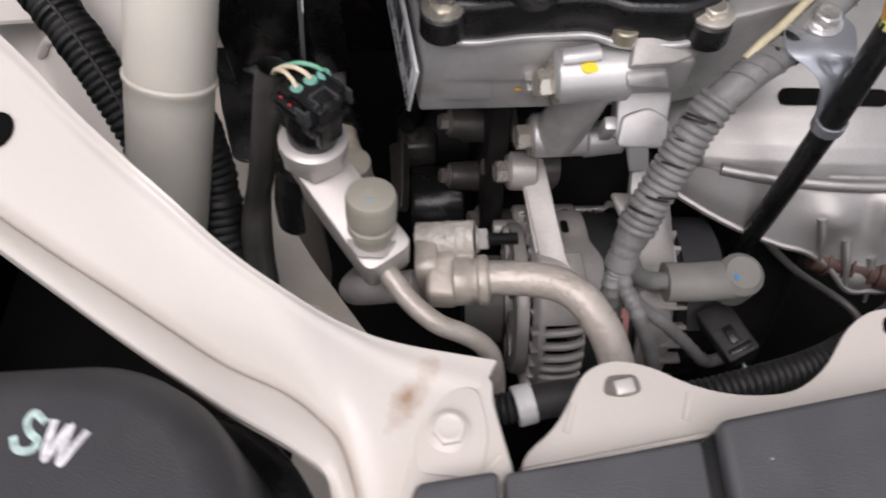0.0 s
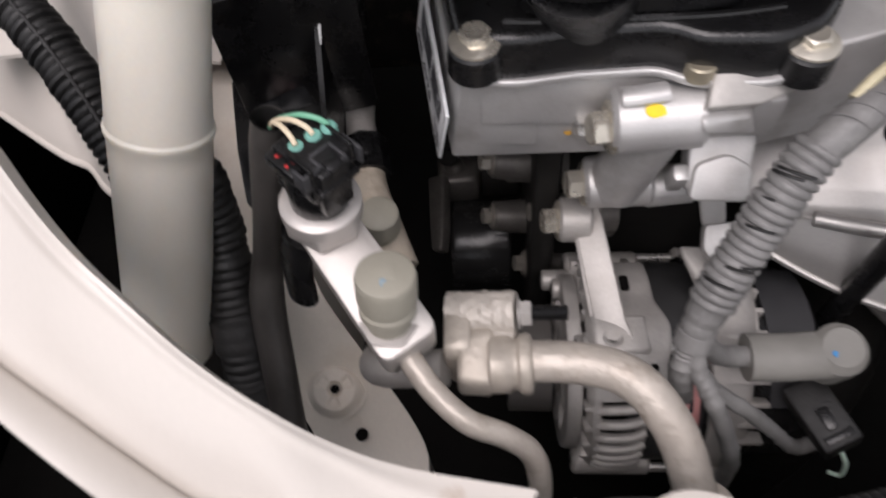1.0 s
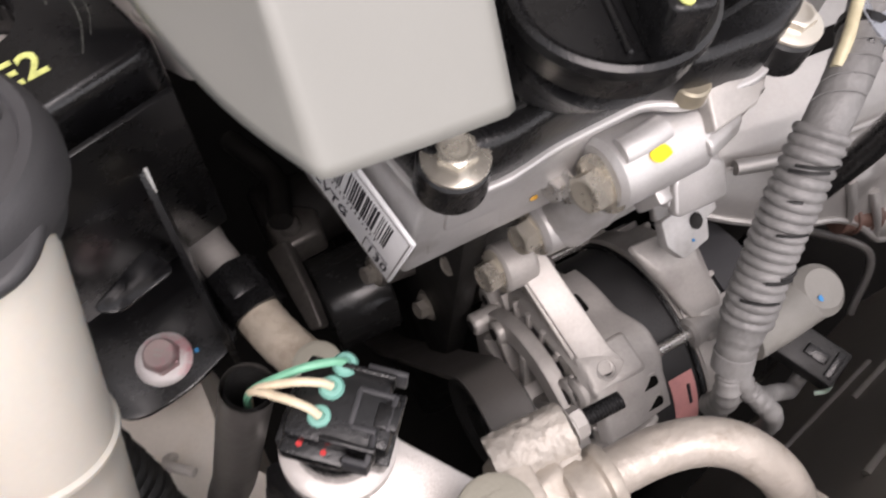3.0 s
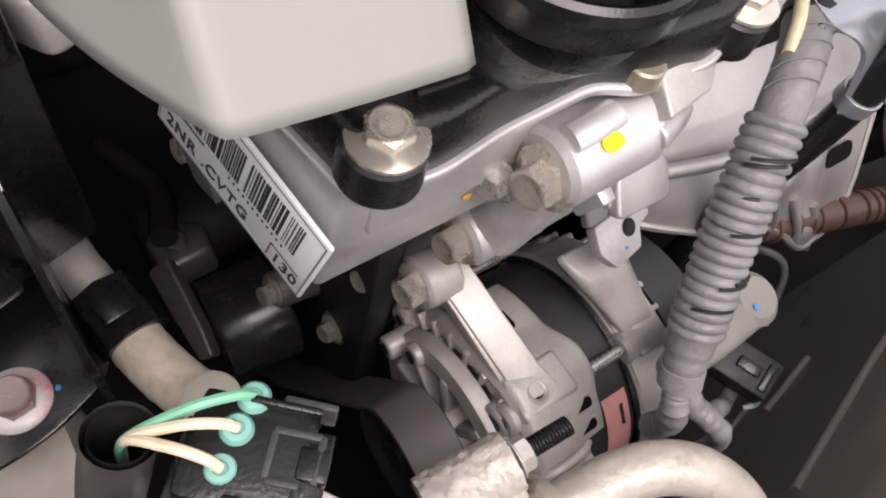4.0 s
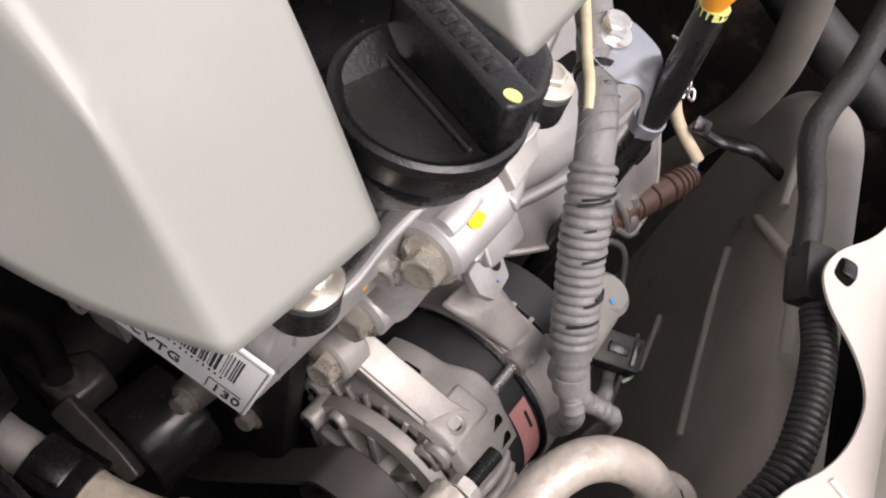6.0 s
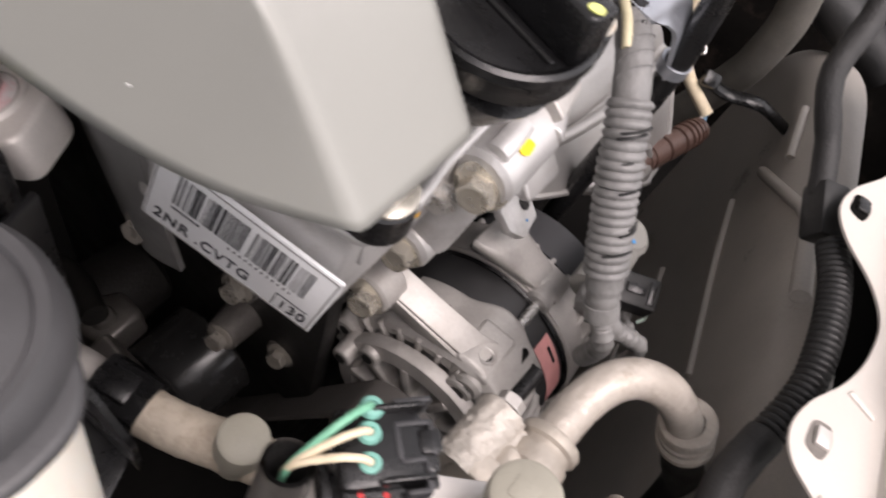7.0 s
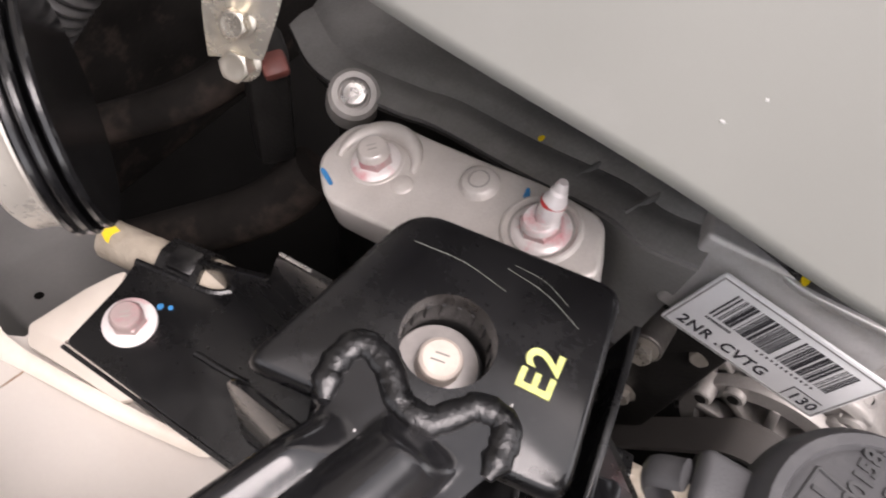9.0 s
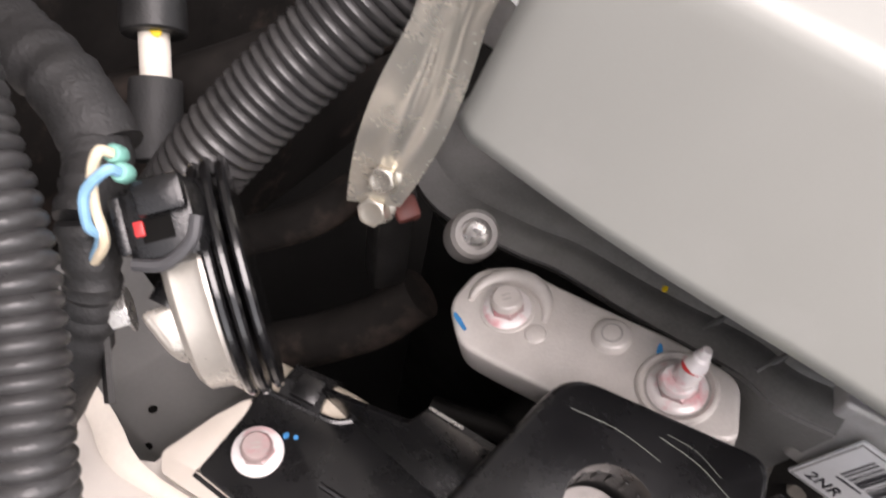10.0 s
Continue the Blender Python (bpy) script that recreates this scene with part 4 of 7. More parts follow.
part("sleeve", sweep(sl_line, [0.007 + 0.002 * min(1, max(0, (i - 22) / 8)) for i in range(len(sl_line))], 20, False), SLEEVE, sleeve)
part("inside", sweep([p for p in sl_line], [0.0058 + 0.002 * min(1, max(0, (i - 22) / 8)) for i in range(len(sl_line))], 20, False), RUBBER, sleeve)

# suction line fitting and bent pipe
line = thing("refrigerant_line", (0.05, 0.19, 0.09), "corroded aluminium refrigerant pipe with a clamped flange fitting", "refrigerant pipe")
part("pipe", pitted(tube([(0.018, 0.2005, 0.104), (0.03, 0.2005, 0.105), (0.046, 0.199, 0.106), (0.06, 0.1945, 0.108), (0.071, 0.187, 0.107), (0.08, 0.177, 0.101), (0.087, 0.167, 0.091), (0.093, 0.156, 0.076), (0.0965, 0.15, 0.066)], 0.0092, 40, 24), 0.00013, 380), PIPE, line)
part("clamp_block", hull([(-0.0085, 0.19, 0.108), (-0.0085, 0.209, 0.112), (-0.007, 0.217, 0.107), (-0.0085, 0.188, 0.094), (0.0075, 0.188, 0.108), (0.0075, 0.211, 0.1135), (0.006, 0.219, 0.108), (0.0075, 0.187, 0.095), (-0.0085, 0.215, 0.09), (0.0075, 0.215, 0.09)], 0.0028), FITTING, line, "brownish cast clamp block")
part("lower_barrel", lathe([(0, 0), (0.0118, 0), (0.0128, 0.0012), (0.0128, 0.0085), (0.0115, 0.0102), (0.0115, 0.0125), (0.0132, 0.0138), (0.0136, 0.017), (0.0128, 0.0185), (0.0095, 0.0195)], frm((0.0055, 0.2, 0.1023), (1, 0, 0.07)), 36), FITTING, line)
part("upper_barrel", pitted(tube([(-0.013, 0.2236, 0.1038), (0.003, 0.2228, 0.1062), (0.0175, 0.222, 0.1083)], 0.0105, 48, 24), 0.0007, 420), PIPE_ROUGH, line)
part("web", box(frm((0.004, 0.211, 0.096), (0, 0, 1), (1, 0, 0.05)), 0.026, 0.022, 0.014, 0.003), PIPE_ROUGH, line)
part("mate_flange", prism(rounded([(-0.013, 0.012), (0.013, 0.014), (0.0155, -0.026), (-0.01, -0.03)], 0.008, 5), 0.012, frm((-0.014, 0.213, 0.1), (1, 0, 0.05), (0, 1, 0)), 0.0015), FITTING, line)
part("mate_pipe", tube([(-0.014, 0.2, 0.099), (-0.03, 0.201, 0.094), (-0.045, 0.206, 0.083), (-0.052, 0.22, 0.06), (-0.05, 0.245, 0.03)], 0.0085, 18), CAST_DULL, line)
part("nut", hexbolt((0.0185, 0.222, 0.1085), (1, 0, 0.1), 0.0062, 0.005, 0.0075, 0.001), CAST_DULL, line)
part("stud", corrugated([(0.022, 0.222, 0.109), (0.0405, 0.2215, 0.1103)], 0.0036, 0.0013, 0.0005, 14), BLACK, line, "black threaded stud")
CE = Vector((0.098, 0.1475, 0.063))
CD = Vector((0.012, -0.02, -0.05)).normalized()
part("crimp_collar", lathe([(0.0085, -0.006), (0.0135, -0.006), (0.0145, -0.0045), (0.0145, 0.0005), (0.013, 0.002), (0.0128, 0.0045), (0.0142, 0.0055), (0.0142, 0.009), (0.013, 0.01), (0.013, 0.0125), (0.0148, 0.0135), (0.0148, 0.0185), (0.012, 0.0195)], frm(CE, CD), 32), PIPE, line)
part("hose", tube([CE + CD * 0.015, CE + CD * 0.045, CE + CD * 0.09 + Vector((0.003, -0.003, -0.01)), (0.115, 0.1, -0.12), (0.115, 0.09, -0.25)], 0.0118, 18), RUBBER, line)
part("port_cap", lathe([(0, 0.02), (0.0085, 0.02), (0.0105, 0.0185), (0.011, 0.004), (0.0095, 0.002), (0.0095, -0.012), (0, -0.012)], frm((-0.0545, 0.296, 0.066), (0.05, -0.1, 1)), 30), GREYGREEN, line, "grey-green port cap")

# ---- engine ----
engine = thing("engine", (0.06, 0.4, 0.0), "car engine with an aluminium head and a black valve cover", "engine")
part("block", box(Matrix.Translation((0.165, 0.48, -0.38)), 0.25, 0.26, 0.42, 0.01), CAST_DARK_SHADE, engine, "dark cast engine block")


def head_fn(z0, z1, inset=0.0):
    return [(-0.0125 + inset, 0.2985 + inset), (0.128, 0.3015 + inset), (0.2, 0.32), (0.2, 0.6), (0.05, 0.6), (0.035, 0.392), (-0.0285 + inset, 0.376)]


hb = prism(head_fn(0, 0), 0.062, None, 0.0)
for v in hb.verts:
    top = v.co.z > 0.03
    y = v.co.y
    # the lower rim rises towards the back, the upper rim falls
    v.co.z = (0.187 - 0.02 * max(0, (y - 0.38) / 0.2)) if top else 0.1245 + 0.24 * max(0, y - 0.2985)
    if top:
        v.co.x += 0.007 * (1 if v.co.x < 0 else 0)
        v.co.y -= 0.004 if y < 0.31 else 0
bevel(hb, 0.0022, 3)
part("head", hb, CAST, engine, "cast aluminium cylinder head")
part("gasket_rim", prism(rounded([(-0.0085, 0.2885), (0.018, 0.2865), (0.04, 0.2905), (0.075, 0.2925), (0.088, 0.285), (0.118, 0.284), (0.136, 0.292), (0.15, 0.31), (0.15, 0.42), (0.03, 0.4), (-0.012, 0.365), (-0.0175, 0.34)], 0.006, 5), 0.004, frm((0, 0, 0.1885), (-0.0, 0.02, 1)), 0.0012, 3), CAST, engine)
LUG_T = [(0.0925, 0.2745, 0.1825), (0.1154, 0.2788, 0.1805), (0.136, 0.293, 0.1745), (0.138, 0.306, 0.181), (0.118, 0.3, 0.1935), (0.1086, 0.2935, 0.1925), (0.0965, 0.2915, 0.1905)]
part("front_lug", hull(LUG_T + [(x - 0.001, y + 0.006, z - 0.01) for x, y, z in LUG_T], 0.0016), CAST_DULL, engine)
part("casting_step", box(frm((0.045, 0.2985, 0.165), (0, -1, 0.05), (1, 0, 0)), 0.085, 0.026, 0.003, 0.001), CAST, engine)
part("casting_rib", box(frm((0.012, 0.2995, 0.158), (0, -1, 0.05), (1, 0, 0)), 0.03, 0.045, 0.0015, 0.0008), CAST, engine)
part("round_plug", cyl((0.0905, 0.2905, 0.185), (0.0905, 0.2905, 0.1929), 0.0066, 0.0064), mat("brass_plug", (0.38, 0.34, 0.26), 0.45, 0.7, 0.15), engine, "dull brass plug")
blob((0.042, 0.2975, 0.143), (0, -1, 0.1), 0.0018, 0.0012, mat("orange_paint", (0.6, 0.33, 0.05), 0.6), engine, "paint_mark")

# serial plate
plate = part("serial_plate", prism(rounded([(0, 0), (0.0755, 0), (0.0755, 0.0395), (0, 0.0395)], 0.001, 2), 0.0016, frm((-0.0305, 0.3705, 0.1412), (-0.97, -0.2, 0.12), (0.016, -0.071, -0.0165)), 0.0005), LABEL, engine, "silver-white serial plate with barcode and black print")
pm = frm((-0.0305, 0.3705, 0.1412), (-0.97, -0.2, 0.12), (0.016, -0.071, -0.0165)) @ Matrix.Translation((0, 0, 0.0016))
letters("2NR .CVTG", pm @ Matrix.Translation((0.0045, 0.0045, 0)), 0.0076, INK, plate, "print", fat=0.0001, gap=1.12)
letters("130", pm @ Matrix.Translation((0.0598, 0.0035, 0)), 0.0076, INK, plate, "print", fat=0.0001, gap=1.1)
part("print_frame", join(box(pm @ Matrix.Translation((0.0578, 0.0065, 0)), 0.0005, 0.008, 0.0002, 0), box(pm @ Matrix.Translation((0.0645, 0.0105, 0)), 0.0135, 0.0005, 0.0002, 0)), INK, plate)
rb = random.Random(5)
bx = 0.0105
while bx < 0.066:
    w = rb.choice((0.0003, 0.0005, 0.0008, 0.0012))
    if not (0.0385 < bx < 0.0415):
        part("bar", box(pm @ Matrix.Translation((bx, 0.0258, 0)), w, 0.0165, 0.0002, 0), INK, plate)
    bx += w + rb.choice((0.0004, 0.0006, 0.001))
part("plate_border", join(*[box(pm @ Matrix.Translation(c), a, b, 0.0002, 0) for c, a, b in (((0.0377, 0.0378, 0), 0.073, 0.0006), ((0.0377, 0.0012, 0), 0.073, 0.0006), ((0.0012, 0.0195, 0), 0.0006, 0.037), ((0.0742, 0.0195, 0), 0.0006, 0.037))]), GREY_CAST, plate)
for k in range(22):
    part("small_print", box(pm @ Matrix.Translation((0.011 + 0.0012 * k * (1 + (k > 9)), 0.0152, 0)), 0.0008, 0.0012, 0.0002, 0), INK, plate)

# valve cover and oil filler
vc = part("valve_cover", prism(rounded([(-0.0065, 0.2905), (0.018, 0.2888), (0.04, 0.2928), (0.075, 0.2948), (0.088, 0.2876), (0.118, 0.2866), (0.135, 0.2945), (0.146, 0.31), (0.146, 0.52), (0.03, 0.52), (0.01, 0.4), (-0.013, 0.365), (-0.0155, 0.34)], 0.006, 5), 0.026, Matrix.Translation((0, 0, 0.182)), 0.0045, 4), BLACK, engine, "glossy black plastic valve cover")
part("upper_step", prism(rounded([(0.018, 0.302), (0.03, 0.299), (0.082, 0.299), (0.108, 0.303), (0.112, 0.51), (0.03, 0.51), (0.008, 0.35)], 0.01, 5), 0.012, Matrix.Translation((0, 0, 0.208)), 0.003, 3), BLACK, vc)
part("bead", tube([(0.012, 0.2985, 0.2085), (0.03, 0.298, 0.2085), (0.09, 0.299, 0.2085), (0.12, 0.303, 0.2085)], 0.0016, 8), BLACK, vc)
for k, (bx_, by_, bz_) in enumerate(((0.001, 0.2925, 0.1925), (0.1315, 0.2935, 0.1865))):
    part("boss", cyl((bx_, by_ + 0.001, bz_ - 0.004), (bx_, by_, bz_ + 0.0115), 0.0118, 0.0112, 0.0015), BLACK, vc)
    bolt(engine, (bx_, by_ - 0.0005, bz_ + 0.0117), (0, -0.02, 1), 0.0066, 0.0036, 0.0105, 0.0024, YSTEEL, "pale flanged valve cover bolt")
FC = Vector((0.039, 0.29, 0.2105))
filler = part("oil_filler_cap", lathe([(0, 0.0435), (0.0222, 0.0435), (0.0232, 0.0452), (0.0252, 0.0462), (0.0265, 0.0452), (0.0267, 0.0425), (0.0255, 0.041), (0.025, 0.034), (0, 0.034)], frm(FC, (0, 0, 1)), 48), BLACK, engine, "black oil filler cap with a raised grip bar")
part("filler_neck", sweep([Vector((0.039, 0.291, 0.246)), Vector((0.04, 0.297, 0.236)), Vector((0.0425, 0.308, 0.222)), Vector((0.045, 0.318, 0.205))], [0.0245, 0.0236, 0.023, 0.025], 32), BLACK, engine, "black filler neck")
fm = frm(FC + Vector((0, 0, 0.0435)), (0, 0, 1), (-0.24, -0.97, 0))
part("grip_bar", prism(rounded([(-0.0235, -0.0055), (0.0235, -0.0055), (0.0235, 0.0055), (-0.0235, 0.0055)], 0.0025, 3), 0.017, fm @ Matrix.Translation((0, 0.0065, 0)), 0.0012, 3), BLACK, filler)
part("rib", cyl(fm @ Vector((-0.021, -0.0025, 0.0005)), fm @ Vector((0.02, -0.0025, 0.0005)), 0.0011), BLACK, filler)
blob(fm @ Vector((0.0205, 0.0045, 0.0172)), (0, 0, 1), 0.0019, 0.0026, PALEYELLOW, filler)
for k in range(7):
    part("raised_mark", box(fm @ Matrix.Translation((-0.016 + 0.0045 * k, 0.0065, 0.0169)), 0.0028, 0.0045, 0.0004, 0.0001), BLACK, filler)

# timing cover strip beside the mount
TCE = spline([(-0.0285, 0.3715, 0.178), (-0.03, 0.392, 0.172), (-0.0232, 0.412, 0.164), (-0.0205, 0.455, 0.149), (-0.0172, 0.497, 0.1365), (-0.019, 0.52, 0.129), (-0.016, 0.57, 0.112), (0.005, 0.61, 0.1)], 6)


def tc_top(u, v):
    e = lerp_line(TCE, u)
    return e + Vector((0.004 * min(1, v * 8) + 0.12 * v, 0.004 * v, 0.003 * min(1, v * 8) - 0.0035 * math.exp(-((v - 0.12) / 0.03) ** 2)))


def tc_wall(u0, u1, lean):
    return sheet(lambda u, v: lerp_line(TCE, u0 + (u1 - u0) * u) + Vector((lean * v + 0.002, 0, -0.002 - 0.1 * v)), 20, 8, 0.003)


part("timing_cover", sheet(tc_top, 48, 40, 0.003), GREY_CAST, engine, "dark grey cast timing cover")
part("cover_front_wall", tc_wall(0.0, 0.3, 0.012), GREY_CAST, engine)
# Same casting as the front wall; the gap's shade is its dark colour.
part("cover_rear_wall", tc_wall(0.3, 1.0, 0.05), CAST_DARK_SHADE, engine, "timing cover rear wall with the gap's shade in its colour")
for pts in (((-0.012, 0.43, 0.1578), (0.004, 0.424, 0.1598), (0.014, 0.418, 0.162)), ((-0.02, 0.405, 0.1672), (-0.004, 0.398, 0.1705), (0.008, 0.394, 0.172))):
    part("cover_rib", tube(pts, 0.0014, 8, 6), GREY_CAST, engine)
GN = Vector((-0.38, -0.36, 1)).normalized()
GO = Vector((-0.0215, 0.5412, 0.1225))
part("bolt_boss", lathe([(0, 0.0035), (0.0072, 0.0035), (0.0078, 0.006), (0.0105, 0.0062), (0.0125, 0.004), (0.0135, -0.016), (0, -0.016)], frm(GO, GN), 32), CAST_DULL, engine, "grey round bolt boss")
part("socket_screw", lathe([(0, 0.0052), (0.0022, 0.0052), (0.0026, 0.0062), (0.0052, 0.0065), (0.0064, 0.0056), (0.0066, 0.003), (0, 0.003)], frm(GO, GN), 24), STEEL, engine)
blob((-0.0035, 0.4525, 0.1543), (0, 0.33, 1), 0.0022, 0.0014, YELLOW, engine)
blob((-0.0165, 0.341, 0.1898), (0, 0, 1), 0.0026, 0.0016, YELLOW, engine)
for o in ((-0.021, 0.398, 0.081), (0.0, 0.36, 0.045), (0.0225, 0.3465, -0.055), (0.0, 0.374, -0.035), (0.03, 0.332, 0.03)):
    bolt(engine, Vector(o) + Vector((0.006, 0, 0)), (-1, -0.15, 0.25), 0.0062, 0.006, 0.0088, 0.0015, DARKBOLT, "flanged timing cover bolt")
    part("boss", cyl(Vector(o) + Vector((0.006, 0, 0)), Vector(o) + Vector((0.05, 0.006, -0.01)), 0.0105, 0.015), CAST_MID, engine)
    part("boss_web", box(frm(Vector(o) + Vector((0.03, 0.004, -0.024)), (0, 0.2, 1), (1, 0.1, 0)), 0.03, 0.006, 0.02, 0.0015), CAST_MID, engine)
part("cover_rib", box(frm((0.03, 0.42, 0.0), (1, 0, 0), (0, 1, 0)), 0.2, 0.25, 0.015, 0.004), CAST_DARK_SHADE, engine, "dark timing case wall")

# silver styling cover
SPECKS = [(-0.0661, 0.389, 0.2889), (-0.0698, 0.3939, 0.2806), (-0.0512, 0.347, 0.3015), (-0.0475, 0.33, 0.2985), (-0.0571, 0.3262, 0.2616), (-0.075, 0.43, 0.285), (-0.073, 0.445, 0.3)]
cover = thing("engine_cover", (0.05, 0.4, 0.25), "silver-grey painted plastic engine top cover with dust specks", "engine cover")
LO = [(-0.045, 0.271, 0.2545), (-0.022, 0.2722, 0.2495), (0.0055, 0.2742, 0.2446), (0.0085, 0.322, 0.25), (0.02, 0.34, 0.255), (0.05, 0.345, 0.255), (0.078, 0.336, 0.252), (0.0845, 0.286, 0.2425), (0.115, 0.289, 0.24), (0.15, 0.295, 0.236), (0.21, 0.4, 0.25), (0.21, 0.535, 0.27),
      (0.06, 0.53, 0.278), (-0.098, 0.521, 0.281), (-0.092, 0.465, 0.272), (-0.0785, 0.408, 0.2635), (-0.0705, 0.373, 0.2545), (-0.0642, 0.34, 0.2465), (-0.0565, 0.305, 0.2435)]
HI = [(-0.0435, 0.302, 0.2935), (-0.02, 0.307, 0.293), (0.0055, 0.309, 0.2915), (0.0085, 0.338, 0.308), (0.02, 0.352, 0.312), (0.05, 0.356, 0.314), (0.078, 0.348, 0.31), (0.0875, 0.322, 0.288), (0.115, 0.324, 0.287), (0.142, 0.33, 0.285), (0.198, 0.41, 0.31), (0.198, 0.525, 0.33),
      (0.06, 0.522, 0.34), (-0.083, 0.513, 0.345), (-0.076, 0.462, 0.342), (-0.056, 0.408, 0.334), (-0.05, 0.374, 0.327), (-0.0455, 0.345, 0.3175), (-0.044, 0.322, 0.3065)]
cbm = bmesh.new()
crs = cbm.edges.layers.float.new("crease_edge")
cvl = cbm.verts.layers.float.new("crease_vert")
lo = [cbm.verts.new(p) for p in LO]
hi = [cbm.verts.new(p) for p in HI]
md = [cbm.verts.new(Vector(p).lerp(Vector(q), 0.5)) for p, q in zip(LO, HI)]
MIDC = Vector((0.05, 0.43, 0.345))
up = [cbm.verts.new(Vector(q).lerp(MIDC, 0.35) + Vector((0, 0, 0.004 if i in (0, 1, 2, 7, 8, 9) else 0.002))) for i, q in enumerate(HI)]
mid = cbm.verts.new(MIDC + Vector((0, 0, 0.004)))
NC = len(LO)
for i in range(NC):
    j = (i + 1) % NC
    cbm.faces.new((lo[i], lo[j], md[j], md[i]))
    cbm.faces.new((md[i], md[j], hi[j], hi[i]))
    cbm.faces.new((hi[i], hi[j], up[j], up[i]))
    cbm.faces.new((up[i], up[j], mid))
bmesh.ops.recalc_face_normals(cbm, faces=cbm.faces)
# hard edges: the flank's crease, the corners and the notch; the front runs smoothly into the top
for i in range(NC):
    j = (i + 1) % NC
    if i not in (0, 1, 7, 8):
        cbm.edges.get((hi[i], hi[j]))[crs] = 0.9
    cbm.edges.get((lo[i], lo[j]))[crs] = 1.0
    if i in (0, 2, 7, 9, 11, 13):
        cbm.edges.get((lo[i], md[i]))[crs] = 0.8
        cbm.edges.get((md[i], hi[i]))[crs] = 0.8
for i in (0, 2, 7, 9, 11, 13):
    lo[i][cvl] = 0.8
shell = part("cover_shell", cbm, COVER, cover, angle=180)
sub_ = shell.modifiers.new("rounding", "SUBSURF")
sub_.levels, sub_.render_levels = 3, 3
sol = shell.modifiers.new("thickness", "SOLIDIFY")
sol.thickness, sol.offset = 0.0028, -1
bpy.context.view_layer.update()
dg = bpy.context.evaluated_depsgraph_get()
near = shell.evaluated_get(dg)
rd = random.Random(11)
for p in SPECKS:
    ok, q, nrm, _ = near.closest_point_on_mesh(Vector(p) - cover.location)
    blob(q + cover.location + nrm * 0.00005, nrm, 0.0005 * rd.uniform(0.5, 1.5), 0.0003 * rd.uniform(0.6, 1.4), SPECK, cover, "dust_speck", (0, 1, 0.2), 0.0003)

# solenoid housing and bracket castings on the front of the head
front = thing("front_bracket", (0.08, 0.29, 0.14), "cast aluminium front bracket with a round boss and flanged bolts", "engine bracket")
part("round_boss", cyl((0.0575, 0.2848, 0.165), (0.0965, 0.286, 0.167), 0.0142, 0.0142, 0.0022), CAST, front)
part("boss_ridge", tube([(0.0605, 0.2835, 0.1805), (0.068, 0.2835, 0.1815), (0.0785, 0.285, 0.1818)], 0.005, 12, squash=0.7), CAST, front)
part("side_bar", hull([(0.0915, 0.2725, 0.1775), (0.1135, 0.2795, 0.1725), (0.0925, 0.27, 0.172), (0.1175, 0.2795, 0.1605), (0.0915, 0.288, 0.178), (0.115, 0.294, 0.174), (0.093, 0.286, 0.166), (0.118, 0.293, 0.158)], 0.0016), CAST, front)
part("side_web", box(frm((0.108, 0.2935, 0.15), (0, -0.1, 1), (1, 0.05, 0)), 0.042, 0.014, 0.026, 0.003), CAST, front)
blob(Vector((0.0735, 0.2852, 0.1657)) + Vector((0.02, -0.5, 0.866)) * 0.0143, (0.02, -0.5, 0.866), 0.0046, 0.003, YELLOW, front, h=0.0006)
bolt(front, (0.058, 0.283, 0.163), (-1, -0.2, 0.1), 0.0078, 0.0078, 0.0118, 0.002, YSTEEL, "large flanged bolt")
bolt(front, (0.0505, 0.2945, 0.1515), (-1, -0.2, 0.1), 0.0056, 0.005, 0.0085, 0.0015, STEEL, "small flanged bolt")
part("neck_casting", tube([(0.082, 0.293, 0.156), (0.078, 0.2965, 0.135), (0.073, 0.3, 0.115), (0.07, 0.304, 0.098)], 0.0125, 18, r_end=0.0155), CAST, front)
part("cross_boss", cyl((0.054, 0.3045, 0.0955), (0.088, 0.3055, 0.098), 0.0135, 0.0145, 0.002), CAST, front)
part("cross_tube", cyl((0.084, 0.304, 0.091), (0.11, 0.304, 0.096), 0.0105, 0.0105, 0.002), CAST, front)
bolt(front, (0.0545, 0.3038, 0.0955), (-1, -0.15, 0.12), 0.0078, 0.008, 0.0115, 0.002, YSTEEL, "flanged bracket bolt")
part("arched_block", prism(rounded([(-0.013, -0.0165), (0.0145, -0.0175), (0.0165, 0.011), (0.006, 0.0165), (-0.0135, 0.0145)], 0.0035, 4), 0.014, frm((0.109, 0.2965, 0.128), (0.02, -0.75, 0.66), (1, 0.02, -0.05)), 0.0015, 3), CAST, front)
part("arched_lip", prism(rounded([(-0.0125, -0.018), (0.015, -0.0185), (0.0155, -0.002), (0.004, 0.004), (-0.0105, -0.001)], 0.004, 5), 0.006, frm((0.109, 0.287, 0.1345), (0.02, -0.75, 0.66), (1, 0.02, -0.05)), 0.0015, 3), CAST, front)
part("stop_lug", box(frm((0.0925, 0.287, 0.117), (0, -0.4, 1), (1, 0.05, 0)), 0.007, 0.008, 0.02, 0.0015), CAST, front)
tm = frm((0.1345, 0.2805, 0.0755), (0.14, -0.57, 0.8), (0.98, 0.1, -0.15))
part("tab_plate", prism(rounded([(-0.0195, -0.004), (-0.012, -0.0135), (0.006, -0.0105), (0.0085, -0.001), (0.0165, 0.0015), (0.016, 0.0065), (0.009, 0.0075), (0.0085, 0.0115), (-0.0185, 0.0085)], 0.0016, 2), 0.006, tm @ Matrix.Translation((0, 0, -0.006)), 0.0008), CAST, front)
